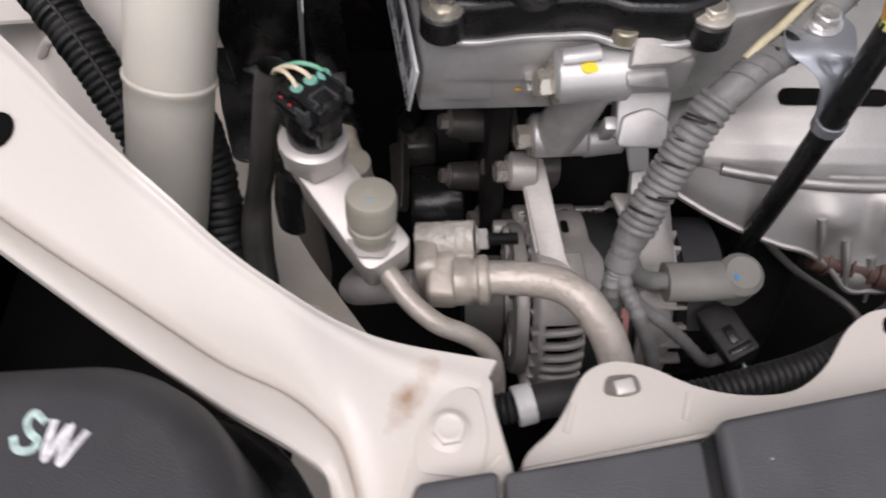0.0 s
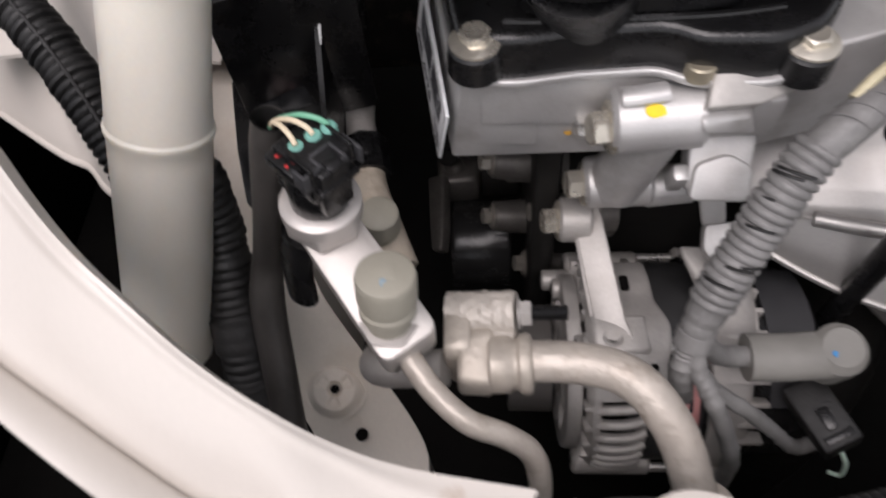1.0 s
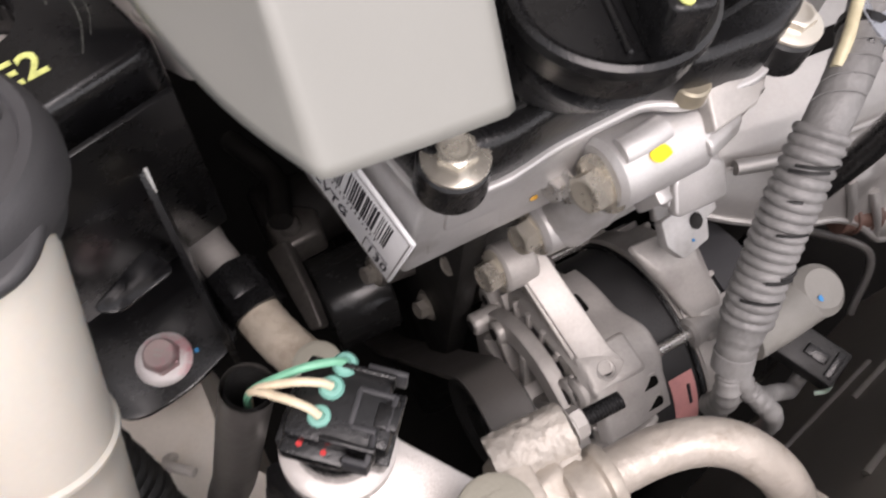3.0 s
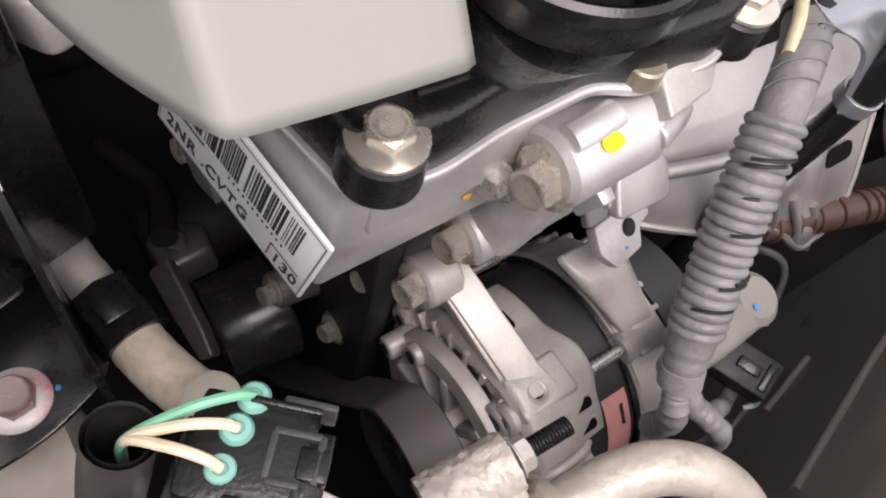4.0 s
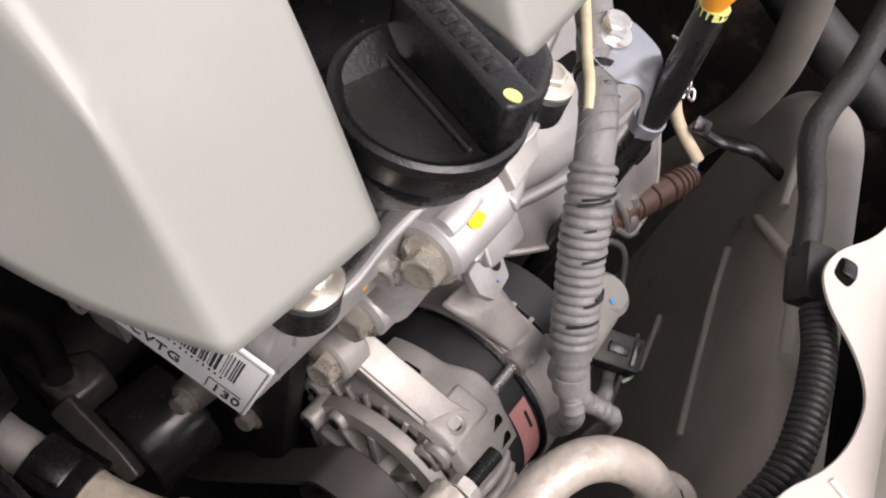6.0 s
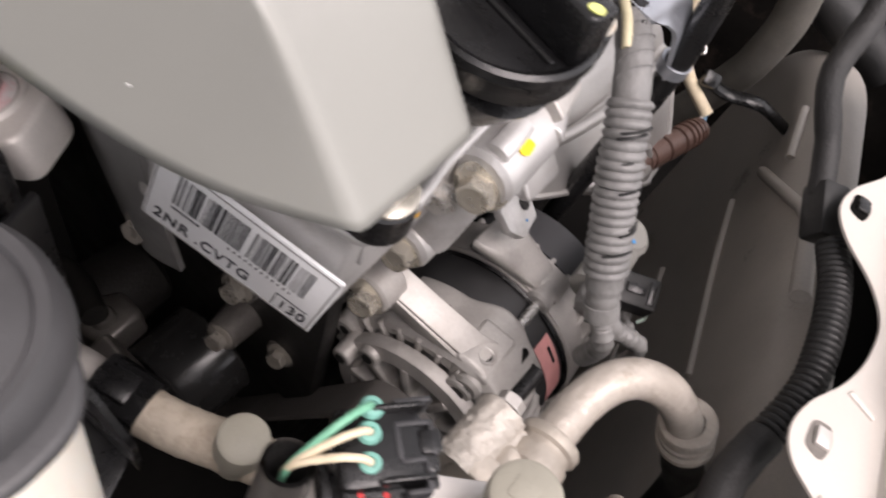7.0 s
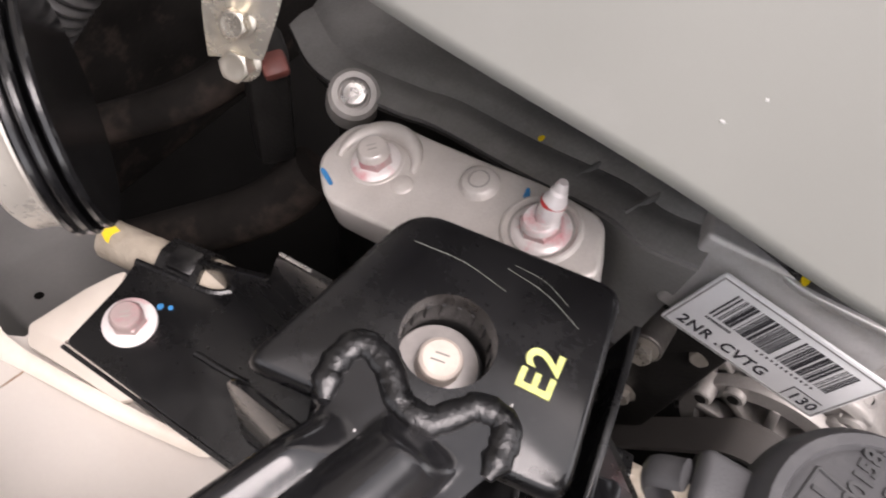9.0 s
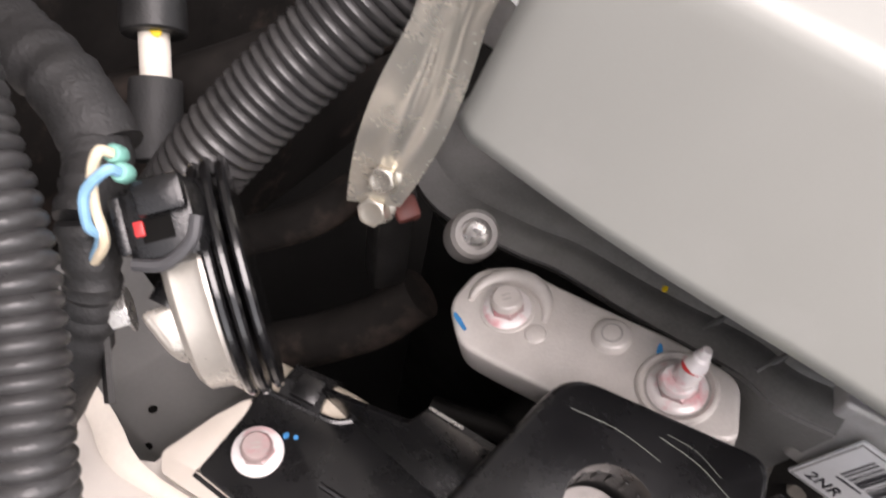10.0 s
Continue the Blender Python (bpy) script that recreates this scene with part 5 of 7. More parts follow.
part("tab_arm", hull([(0.114, 0.287, 0.082), (0.128, 0.2885, 0.08), (0.118, 0.292, 0.071), (0.106, 0.3, 0.112), (0.122, 0.3, 0.112), (0.112, 0.308, 0.105)], 0.0018), CAST, front)
part("threaded_hole", lathe([(0.0, 0.0001), (0.0034, 0.0001), (0.0039, 0.0003), (0.0042, 0.0005)], tm @ Matrix.Translation((0.001, 0.001, 0.0)), 20), CAST_DARK_SHADE, front)
blob(tm @ Vector((-0.004, -0.007, 0.0001)), (0.14, -0.57, 0.8), 0.0008, 0.0008, BLUE, front)

# ---- alternator ----
alt = thing("alternator", (0.1, 0.262, -0.034), "alternator with cast aluminium housings and a black stator", "alternator")
AC = Vector((0.0, 0.262, -0.034))
aa = Vector((1, 0.02, -0.02)).normalized()
arot = frm((0, 0, 0), aa, (0, -0.2, 1)).to_3x3()


def am_at(x):
    m = arot.to_4x4()
    m.translation = AC + aa * x
    return m


part("stator", lathe([(0.02, 0.08), (0.0605, 0.08), (0.061, 0.081), (0.061, 0.125), (0.02, 0.125)], am_at(0), 72), STATOR, alt, "black laminated stator ring")
part("rear_housing", lathe([(0.061, 0.1235), (0.0645, 0.1235), (0.066, 0.125), (0.0658, 0.138), (0.0615, 0.147), (0.05, 0.152), (0.0, 0.153)], am_at(0), 72), CAST_DULL, alt)
part("rear_rim", lathe([(0.061, 0.122), (0.0635, 0.121), (0.0645, 0.1225), (0.061, 0.1238)], am_at(0), 72), BLACK, alt, "thin black seam")
part("rear_cover", lathe([(0.055, 0.151), (0.0575, 0.153), (0.057, 0.182), (0.05, 0.19), (0, 0.191)], am_at(0), 48), BLACK, alt, "black rear end cover")
# front housing: cap with ribs, slots and ears
part("front_housing", lathe([(0.0605, 0.0915), (0.0635, 0.0905), (0.064, 0.0895), (0.0635, 0.0885), (0.0575, 0.088), (0.0575, 0.0655), (0.0635, 0.065), (0.0645, 0.0635), (0.0635, 0.0605), (0.0595, 0.0585), (0.0555, 0.0575), (0.0555, 0.0615), (0.052, 0.066), (0.02, 0.068)], am_at(0), 72), CAST_DULL, alt)
part("front_ring", lathe([(0.0405, 0.049), (0.043, 0.0465), (0.0535, 0.0475), (0.0545, 0.0495), (0.0545, 0.0555), (0.0405, 0.0555), (0.0405, 0.049)], am_at(0), 72), CAST_DULL, alt)
part("hub", lathe([(0.0, 0.036), (0.015, 0.036), (0.0185, 0.039), (0.0225, 0.062), (0.0, 0.064)], am_at(0), 40), CAST_DULL, alt)
for k in range(9):
    part("spoke", box(am_at(0.0455) @ Matrix.Rotation(math.pi * 2 / 9 * k + 0.2, 4, "Z") @ Matrix.Translation((0.031, 0, 0)), 0.026, 0.0064, 0.012, 0.002), CAST_DULL, alt)
for k in range(28):
    part("fin", box(am_at(0.0555) @ Matrix.Rotation(math.pi / 14 * k, 4, "Z") @ Matrix.Translation((0.058, 0, 0)), 0.01, 0.0034, 0.0085, 0.0008), CAST_DULL, alt)
# Black disc in place of the shade behind the spokes.
part("fan_back", lathe([(0.0, 0.07), (0.058, 0.07), (0.058, 0.0705), (0, 0.0705)], am_at(0), 48), TRAY_AND_SHADE, alt)
for k in range(30):
    if k not in (6, 7, 8):
        part("rear_fin", box(am_at(0.138) @ Matrix.Rotation(math.pi / 15 * k, 4, "Z") @ Matrix.Translation((0.0605, 0, 0)), 0.009, 0.0032, 0.018, 0.001), CAST_DULL, alt)


def on_alt(ang, r, x):
    """A place on the alternator: angle from its upper side towards the front."""
    return am_at(x) @ Vector((r * math.cos(ang), r * math.sin(ang), 0))


A0 = 0.13
for ang in (A0, A0 + math.pi / 2, A0 - math.pi / 2, A0 + math.pi):
    part("through_bolt", cyl(on_alt(ang, 0.0655, 0.09), on_alt(ang, 0.0655, 0.127), 0.003, seg=14), STEEL, alt, "bright through bolt")
    part("bolt_ear", cyl(on_alt(ang, 0.064, 0.122), on_alt(ang, 0.062, 0.14), 0.0085, 0.007, 0.002), CAST_DULL, alt)
    part("bolt_ear", cyl(on_alt(ang, 0.061, 0.053), on_alt(ang, 0.063, 0.1), 0.0085, 0.007, 0.002), CAST_DULL, alt)
    part("ear_bore", lathe([(0, 0), (0.0032, 0), (0.0032, 0.0004), (0, 0.0004)], frm(on_alt(ang, 0.061, 0.0528), -aa), 16), CAST_DARK_SHADE, alt)


def alt_shell(a0, a1, x0, x1, r, th, wav=0.0):
    def fn(u, v):
        a = a0 + (a1 - a0) * u
        return am_at(x0 + (x1 - x0) * v + wav * math.sin(math.pi * u) * v) @ Vector((r * math.cos(a), r * math.sin(a), 0))
    return sheet(fn, 18, 4, th)




def apron_fn(u, v):
    """The front casting: it swells to a ridge that runs from the bar's foot to the bolt ear, then falls away as a flat facet."""
    a = -0.85 + 1.41 * u
    rim = 0.096 + 0.006 * smooth(-0.35, -0.02, a) - 0.003 * smooth(0.1, 0.3, a) + 0.003 * smooth(0.5, 0.9, a)
    x = 0.0565 + (rim - 0.0565) * min(1.0, v / 0.92)
    r = 0.0658 + 0.0075 * smooth(-0.4, 0.03, a) * (1 - 0.35 * smooth(0.07, 0.1, x)) - 0.0055 * smooth(0.05, 0.75, a)
    if v > 0.92:
        r -= 0.004 * (v - 0.92) / 0.08
    if v < 0.08:
        r -= 0.005 * (1 - v / 0.08)
    return am_at(x) @ Vector((r * math.cos(a), r * math.sin(a), 0))


part("housing_apron", sheet(apron_fn, 70, 30, 0.0022), CAST_DULL, alt, "dusty cast front housing")
part("rear_apron", alt_shell(-1.0, 0.42, 0.1245, 0.148, 0.0665, 0.003, 0.003), CAST_DULL, alt)
part("rear_pillar", hull([(0.106, 0.29, 0.058), (0.13, 0.29, 0.056), (0.148, 0.288, 0.05), (0.116, 0.274, 0.052), (0.142, 0.27, 0.047), on_alt(-0.7, 0.066, 0.1275), on_alt(0.1, 0.0665, 0.128), on_alt(0.15, 0.064, 0.15), on_alt(-0.6, 0.06, 0.15)], 0.005), CAST_DULL, alt, "smooth cast pillar of the rear housing")
part("rear_lug", hull([on_alt(-0.05, 0.069, 0.132), on_alt(0.25, 0.07, 0.13), on_alt(0.25, 0.068, 0.152), on_alt(-0.05, 0.067, 0.152), on_alt(0.3, 0.055, 0.13), on_alt(0.3, 0.055, 0.152)], 0.0025), CAST_DULL, alt)
part("rear_band", alt_shell(-0.9, 0.7, 0.158, 0.184, 0.059, 0.002), BLACK_SOFT, alt, "black rear cover band")
for k, ang in enumerate((0.29, 0.46)):
    nv = arot @ Vector((math.cos(ang), math.sin(ang), 0))
    rr = 0.0658 + 0.0075 * (1 - 0.35) - 0.0055 * smooth(0.05, 0.75, ang) + 0.0003
    part("cooling_slot", prism(rounded([(-0.0078, -0.0026), (0.0078, -0.0026), (0.0078, 0.0026), (-0.0078, 0.0026)], 0.0024, 4), 0.0006, frm(on_alt(ang, rr, 0.0865), nv, aa), 0), TRAY_AND_SHADE, alt, "dark cooling slot")
    part("slot_lip", tube([on_alt(ang - 0.05, rr + 0.0002, 0.079), on_alt(ang - 0.052, rr + 0.0004, 0.087), on_alt(ang - 0.05, rr + 0.0002, 0.0945)], 0.0009, 8, 6), CAST_DULL, alt)
part("apron_slot", prism(rounded([(-0.0062, -0.0026), (0.0062, -0.0026), (0.0062, 0.0026), (-0.0062, 0.0026)], 0.0025, 4), 0.0006, frm(on_alt(-0.49, 0.0664, 0.081), arot @ Vector((math.cos(-0.49), math.sin(-0.49), 0)), (0, -1, -0.4)), 0), TRAY_AND_SHADE, alt, "dark oval slot")
# Near-black shell paints in the shade between the vanes.
part("vane_floor", alt_shell(0.5, 2.6, 0.066, 0.0875, 0.0585, 0.0006), TRAY_AND_SHADE, alt, "near-black shell for the shade behind the vanes")
for k in range(11):
    a = 0.65 + 0.15 * k
    part("cooling_vane", tube([on_alt(a + 0.035, 0.0622, 0.0635), on_alt(a + 0.01, 0.0648, 0.069), on_alt(a, 0.0655, 0.077), on_alt(a - 0.012, 0.0648, 0.0845), on_alt(a - 0.03, 0.0625, 0.0895)], 0.0031, 12, 8, squash=0.75), CAST_DULL, alt)
part("warning_label", alt_shell(0.42, 1.15, 0.104, 0.119, 0.0614, 0.0004), PINKLABEL, alt, "faded red warning label")
part("label_print", box(frm(on_alt(0.62, 0.0618, 0.114), arot @ Vector((math.cos(0.62), math.sin(0.62), 0)), aa), 0.0018, 0.012, 0.0003, 0), INK, alt)
# pulley and belt
part("pulley", lathe([(0.0, 0.002), (0.012, 0.002), (0.012, 0.006), (0.022, 0.006), (0.026, 0.001), (0.0295, 0.0), (0.0295, 0.028), (0.0, 0.029)], am_at(0.0145), 48), RUBBER, alt, "dark grooved pulley")
for o in ((0.0375, 0.3105, -0.0165), (0.043, 0.297, -0.004)):
    part("front_ear", cyl(o, Vector(o) + Vector((0.018, 0, 0)), 0.0066, 0.0072, 0.001), CAST_DULL, alt)
    part("front_bore", lathe([(0, 0), (0.0036, 0), (0.0036, 0.0004), (0, 0.0004)], frm(Vector(o) - Vector((0.0004, 0, 0)), (-1, 0, 0.05)), 16), CAST_DARK_SHADE, alt)

# adjusting bar over the alternator
bar = thing("adjusting_bar", (0.055, 0.28, 0.045), "cast aluminium alternator adjusting bar", "engine bracket")
BD, BWD = Vector((0.18, -0.88, -0.4)).normalized(), Vector((0.93, -0.1, 0.15)).normalized()
BN = BWD.cross(BD).normalized()
if BN.z < 0:
    BN = -BN
bm_ = Matrix((BD, BWD, BN)).transposed().to_4x4()
bm_.translation = Vector((0.0655, 0.279, 0.0475))
part("bar", pitted(prism(rounded([(-0.038, -0.0085), (0.026, -0.0085), (0.04, -0.0105), (0.04, 0.0115), (0.026, 0.0085), (-0.038, 0.0075)], 0.0014, 3), 0.013, bm_ @ Matrix.Translation((0, 0, -0.0125)), 0.0013, 3), 0.0001, 300), CAST_DULL, bar)
part("bar_rib", prism(rounded([(-0.034, -0.0094), (0.038, -0.0112), (0.038, -0.0075), (-0.034, -0.0068)], 0.001, 2), 0.0185, bm_ @ Matrix.Translation((0, 0, -0.02)), 0.001), CAST_DULL, bar)
part("end_boss", cyl((0.044, 0.3095, 0.0545), (0.062, 0.3095, 0.054), 0.0128, 0.0128, 0.0015), CAST_DULL, bar)
bolt(bar, (0.0445, 0.3085, 0.0548), (-1, -0.15, 0.15), 0.0078, 0.008, 0.0115, 0.002, YSTEEL, "flanged pivot bolt")
part("foot", hull([(0.06, 0.258, 0.0365), (0.09, 0.259, 0.0365), (0.06, 0.236, 0.033), (0.092, 0.238, 0.0335), (0.058, 0.258, 0.012), (0.094, 0.26, 0.012), (0.058, 0.233, 0.01), (0.094, 0.235, 0.01)], 0.0025), CAST_DULL, bar)
part("foot_hole", lathe([(0.0026, -0.0012), (0.0034, 0.0004), (0.0046, 0.0009), (0.0056, 0.0001)], frm((0.0715, 0.2455, 0.0352), (0.05, -0.1, 1)), 22), CAST_DULL, bar)
part("foot_bore", lathe([(0, 0), (0.0032, 0), (0.0032, 0.0002)], frm((0.0715, 0.2455, 0.0353), (0.05, -0.1, 1)), 16), CAST_DARK_SHADE, bar)
part("lower_boss", cyl((0.053, 0.246, 0.017), (0.068, 0.247, 0.018), 0.0085, 0.0085, 0.0012), CAST_DULL, bar)
part("lower_bore", cyl((0.0525, 0.246, 0.017), (0.0532, 0.246, 0.017), 0.0045), CAST_DARK_SHADE, bar)

# belt, idler and tensioner
belt = thing("drive_belt", (0.01, 0.32, -0.03), "worn black ribbed drive belt", "belt")
BW0, BW1 = 0.0155, 0.0415
BE = Vector((0.0, 0.384, -0.21))


def belt_fn(u, v):
    x = BW0 + (BW1 - BW0) * v
    if u < 0.6:
        a = radians(235 - 195 * (u / 0.6))
        return AC + Vector((x, 0.0315 * math.cos(a), 0.0315 * math.sin(a)))
    k = (u - 0.6) / 0.4
    a = radians(40)
    s = AC + Vector((x, 0.0315 * math.cos(a), 0.0315 * math.sin(a)))
    return s.lerp(BE + Vector((x - 0.008, 0, 0)), k)


part("belt_band", sheet(belt_fn, 60, 6, 0.0035), BELT, belt)
part("belt_run", sheet(lambda u, v: Vector((0.0075 + 0.026 * v, 0.384 + 0.06 * u, -0.21 - 0.1 * u)), 12, 6, 0.003), BELT, belt)
idler = thing("idler_pulley", (-0.005, 0.4, -0.11), "smooth black idler pulley on a cast tensioner arm", "pulley")
IC = Vector((-0.005, 0.397, -0.107))
part("drum", lathe([(0.0, -0.022), (0.02, -0.022), (0.021, -0.019), (0.029, -0.02), (0.0345, -0.0205), (0.0352, -0.019), (0.0345, -0.017), (0.0345, 0.022), (0.0352, 0.0235), (0.0345, 0.025), (0.0, 0.025)], frm(IC, (1, 0, 0)), 56), mat("shiny_black_drum", (0.02, 0.02, 0.02), 0.22, 0.2, 0.1), idler)
part("arm", prism(rounded([(-0.006, -0.0075), (0.03, -0.0065), (0.056, -0.005), (0.058, 0.004), (0.04, 0.0065), (-0.006, 0.0085)], 0.003, 4), 0.011, frm((-0.0335, 0.43, -0.0745), (-0.55, -0.2, 0.8), (0.1, -0.95, -0.3)), 0.0018, 3), CAST_MID, idler)
part("arm_head", hull([(-0.037, 0.428, -0.066), (-0.006, 0.43, -0.064), (-0.003, 0.452, -0.07), (-0.02, 0.462, -0.068), (-0.039, 0.455, -0.069), (-0.038, 0.426, -0.092), (-0.004, 0.428, -0.092), (-0.002, 0.456, -0.094), (-0.04, 0.458, -0.094)], 0.004), CAST_MID, idler)
part("arm_boss", cyl((-0.024, 0.444, -0.07), (-0.025, 0.443, -0.0595), 0.0085, 0.0075, 0.0015), CAST_MID, idler)
part("arm_hole", cyl((-0.0355, 0.406, -0.0695), (-0.034, 0.4065, -0.074), 0.003), CAST_DARK_SHADE, idler)
part("tensioner_body", cyl((-0.04, 0.47, -0.1), (0.03, 0.47, -0.1), 0.03, 0.026, 0.004), CAST_DARK_SHADE, idler)
part("tensioner_rib", tube([(-0.03, 0.44, -0.05), (-0.02, 0.48, -0.06), (-0.035, 0.53, -0.07)], 0.008, 12), CAST_DARK_SHADE, idler)

# ---- grey harness in front of the engine ----
har = thing("alternator_harness", (0.13, 0.25, 0.14), "grey ribbed wiring conduit wrapped in tape", "wiring harness")
HP = [(0.215, 0.325, 0.195), (0.19, 0.303, 0.188), (0.1726, 0.288, 0.181), (0.155, 0.275, 0.179), (0.138, 0.264, 0.174), (0.127, 0.254, 0.16), (0.117, 0.243, 0.141), (0.107, 0.231, 0.122), (0.1, 0.221, 0.105), (0.097, 0.2145, 0.094)]
part("taped_run", tube([*HP[:4], Vector(HP[4]).lerp(Vector(HP[5]), 0.3)], 0.0085, 18, 8, wob=0.03), GREYCONDUIT, har)
part("ribbed_tube", corrugated([Vector(HP[4]).lerp(Vector(HP[5]), 0.1), *HP[5:8], Vector(HP[7]).lerp(Vector(HP[8]), 0.6)], 0.0105, 0.0042, 0.0011, 28, wob=0.025, sd=4), GREYCONDUIT, har)
part("taped_end", tube([Vector(HP[7]).lerp(Vector(HP[8]), 0.4), HP[8], HP[9]], 0.0098, 18, 8, r_end=0.007, wob=0.05), GREYCONDUIT, har)
rs_ = random.Random(8)
HD = Vector((0.0098, 0.0115, 0.0187)).normalized()
for q in ((0.1295, 0.2565, 0.164), (0.1285, 0.2555, 0.162), (0.1235, 0.25, 0.1525), (0.1115, 0.2365, 0.131), (0.1105, 0.2352, 0.129), (0.1185, 0.2445, 0.1435), (0.1065, 0.2305, 0.1215)):
    mq = frm(q, HD, (-0.4, -0.7, 0.6))
    a0, sp = rs_.uniform(-1.2, 0.2), rs_.uniform(0.7, 1.6)
    part("split_gap", tube([mq @ Vector((0.0104 * math.cos(a0 + sp * k / 6), 0.0104 * math.sin(a0 + sp * k / 6), 0.0004 * k)) for k in range(7)], 0.0007, 6, 2), RUBBER, har, "dark split in the conduit")
for k in range(9):
    q0 = spline(HP[:5], 8)[6 + 3 * k]
    mq = frm(q0, Vector((0.018, 0.013, 0.006)), (-0.4, -0.7, 0.6))
    part("tape_edge", tube([mq @ Vector((0.0085 * math.cos(-1.8 + 0.5 * j), 0.0085 * math.sin(-1.8 + 0.5 * j), 0.0016 * j)) for j in range(8)], 0.0003, 6, 2), GREYCONDUIT, har)
part("cream_tube", tube([(0.149, 0.278, 0.183), (0.158, 0.2855, 0.188), (0.1676, 0.2935, 0.1895), (0.185, 0.3085, 0.1962), (0.21, 0.3305, 0.2032)], 0.0024, 10, 6), YELLOWTUBE, har, "cream tube taped to the conduit")
part("cable_tie", ring((0.1745, 0.2895, 0.1815), (0.1712, 0.287, 0.1803), 0.0098, 0.0083), BLACK, har, "black cable tie")
part("tie_head", box(frm((0.165, 0.281, 0.184), (-0.7, -0.5, 0.5)), 0.005, 0.006, 0.005, 0.0008), BLACK, har)
part("branch", tube([(0.097, 0.2145, 0.095), (0.1, 0.205, 0.086), (0.1035, 0.197, 0.083), (0.108, 0.19, 0.076), (0.118, 0.187, 0.05), (0.13, 0.186, 0.01), (0.135, 0.186, -0.04)], 0.0046, 16, wob=0.09), GREYCONDUIT, har)
part("branch", tube([(0.1, 0.203, 0.087), (0.11, 0.199, 0.074), (0.128, 0.1975, 0.055), (0.147, 0.1965, 0.03), (0.166, 0.196, 0.004), (0.18, 0.2, 0.0)], 0.004, 16, wob=0.09, sd=5), GREYCONDUIT, har)
part("branch_stub", tube([(0.0975, 0.216, 0.096), (0.0945, 0.211, 0.089), (0.0935, 0.206, 0.081), (0.096, 0.205, 0.068), (0.1, 0.207, 0.05)], 0.0056, 16, wob=0.1, sd=7), GREYCONDUIT, har)
part("tape_wrap", ring((0.0985, 0.218, 0.099), (0.0965, 0.2135, 0.092), 0.0085, 0.006), GREYCONDUIT, har)
part("branch", tube([(0.104, 0.219, 0.085), (0.118, 0.223, 0.062), (0.136, 0.226, 0.054)], 0.0055, 14, wob=0.03), GREYCONDUIT, har)
gp = part("terminal_boot", tube([(0.133, 0.2255, 0.054), (0.15, 0.226, 0.053), (0.17, 0.2275, 0.0525), (0.182, 0.2285, 0.051)], 0.0125, 20, squash=0.8), GREYPLUG, har, "grey terminal boot")
part("boot_end", lathe([(0, 0.0135), (0.01, 0.013), (0.0135, 0.009), (0.0135, -0.012), (0, -0.012)], frm((0.178, 0.2295, 0.05), (0, -0.2, 1)), 28), GREYPLUG, gp)
blob((0.173, 0.2235, 0.0628), (0, -0.3, 1), 0.0013, 0.0017, BLUE, gp)
bp_ = part("black_plug", box(frm((0.1815, 0.2095, 0.008), (-0.3, -0.1, 1), (0.45, -0.85, -0.25)), 0.038, 0.021, 0.018, 0.002), RUBBER, har, "black alternator plug")
part("plug_rib", box(frm((0.1815, 0.2095, 0.008), (-0.3, -0.1, 1), (0.45, -0.85, -0.25)) @ Matrix.Translation((0.014, 0, 0.0175)), 0.004, 0.015, 0.002, 0.0005), BLACK, bp_)
part("plug_latch", box(frm((0.1815, 0.2095, 0.008), (-0.3, -0.1, 1), (0.45, -0.85, -0.25)) @ Matrix.Translation((0.004, 0, 0.0175)), 0.012, 0.006, 0.0025, 0.0006), BLACK, bp_)
part("loop_wire", tube([(0.19, 0.194, 0.0045), (0.1935, 0.189, -0.002), (0.1941, 0.1862, -0.0126), (0.189, 0.1885, -0.0155)], 0.0012, 8), mat("pale_green_wire", (0.55, 0.7, 0.6), 0.5), har, "pale green wire loop")

# ---- dipstick and bracket ----
dip = thing("dipstick", (0.2, 0.27, 0.05), "black dipstick tube with an orange handle", "dipstick")
part("tube", tube([(0.2005, 0.2643, 0.219), (0.1985, 0.2615, 0.165), (0.1995, 0.264, 0.12), (0.202, 0.27, 0.06), (0.206, 0.28, -0.05)], 0.0068, 16), BLACK, dip)
part("handle", lathe([(0, 0.026), (0.007, 0.026), (0.0098, 0.022), (0.0105, 0.014), (0.009, 0.006), (0.0065, 0.0), (0, 0)], frm((0.2006, 0.2645, 0.219), (0.05, 0.05, 1)), 28, 0.7), ORANGE, dip, "orange plastic handle")
part("handle_hole", cyl((0.198, 0.258, 0.236), (0.2, 0.2575, 0.2355), 0.0015), BROWN, dip)
part("yellow_tip", tube([(0.2005, 0.2643, 0.2195), (0.2004, 0.264, 0.216)], 0.0068, 14), PALEYELLOW, dip)
brk = thing("harness_bracket", (0.19, 0.28, 0.17), "blue-grey bent steel harness bracket", "bracket")
BK_L = spline([(0.179, 0.306, 0.19), (0.1705, 0.296, 0.19), (0.1674, 0.2785, 0.1887), (0.178, 0.2715, 0.1835), (0.1865, 0.2675, 0.1755), (0.1895, 0.2645, 0.164), (0.192, 0.2605, 0.148)], 6)
BK_R = spline([(0.197, 0.305, 0.19), (0.2035, 0.293, 0.1905), (0.2005, 0.277, 0.1895), (0.2, 0.2715, 0.1855), (0.2025, 0.268, 0.177), (0.204, 0.265, 0.165), (0.2045, 0.262, 0.148)], 6)


def brk_fn(u, v):
    dip_ = 0.0025 * math.exp(-((u - 0.5) / 0.1) ** 2 - ((v - 0.55) / 0.18) ** 2)
    return lerp_line(BK_L, u).lerp(lerp_line(BK_R, u), v) + Vector((0, 0.5, -1)) * dip_


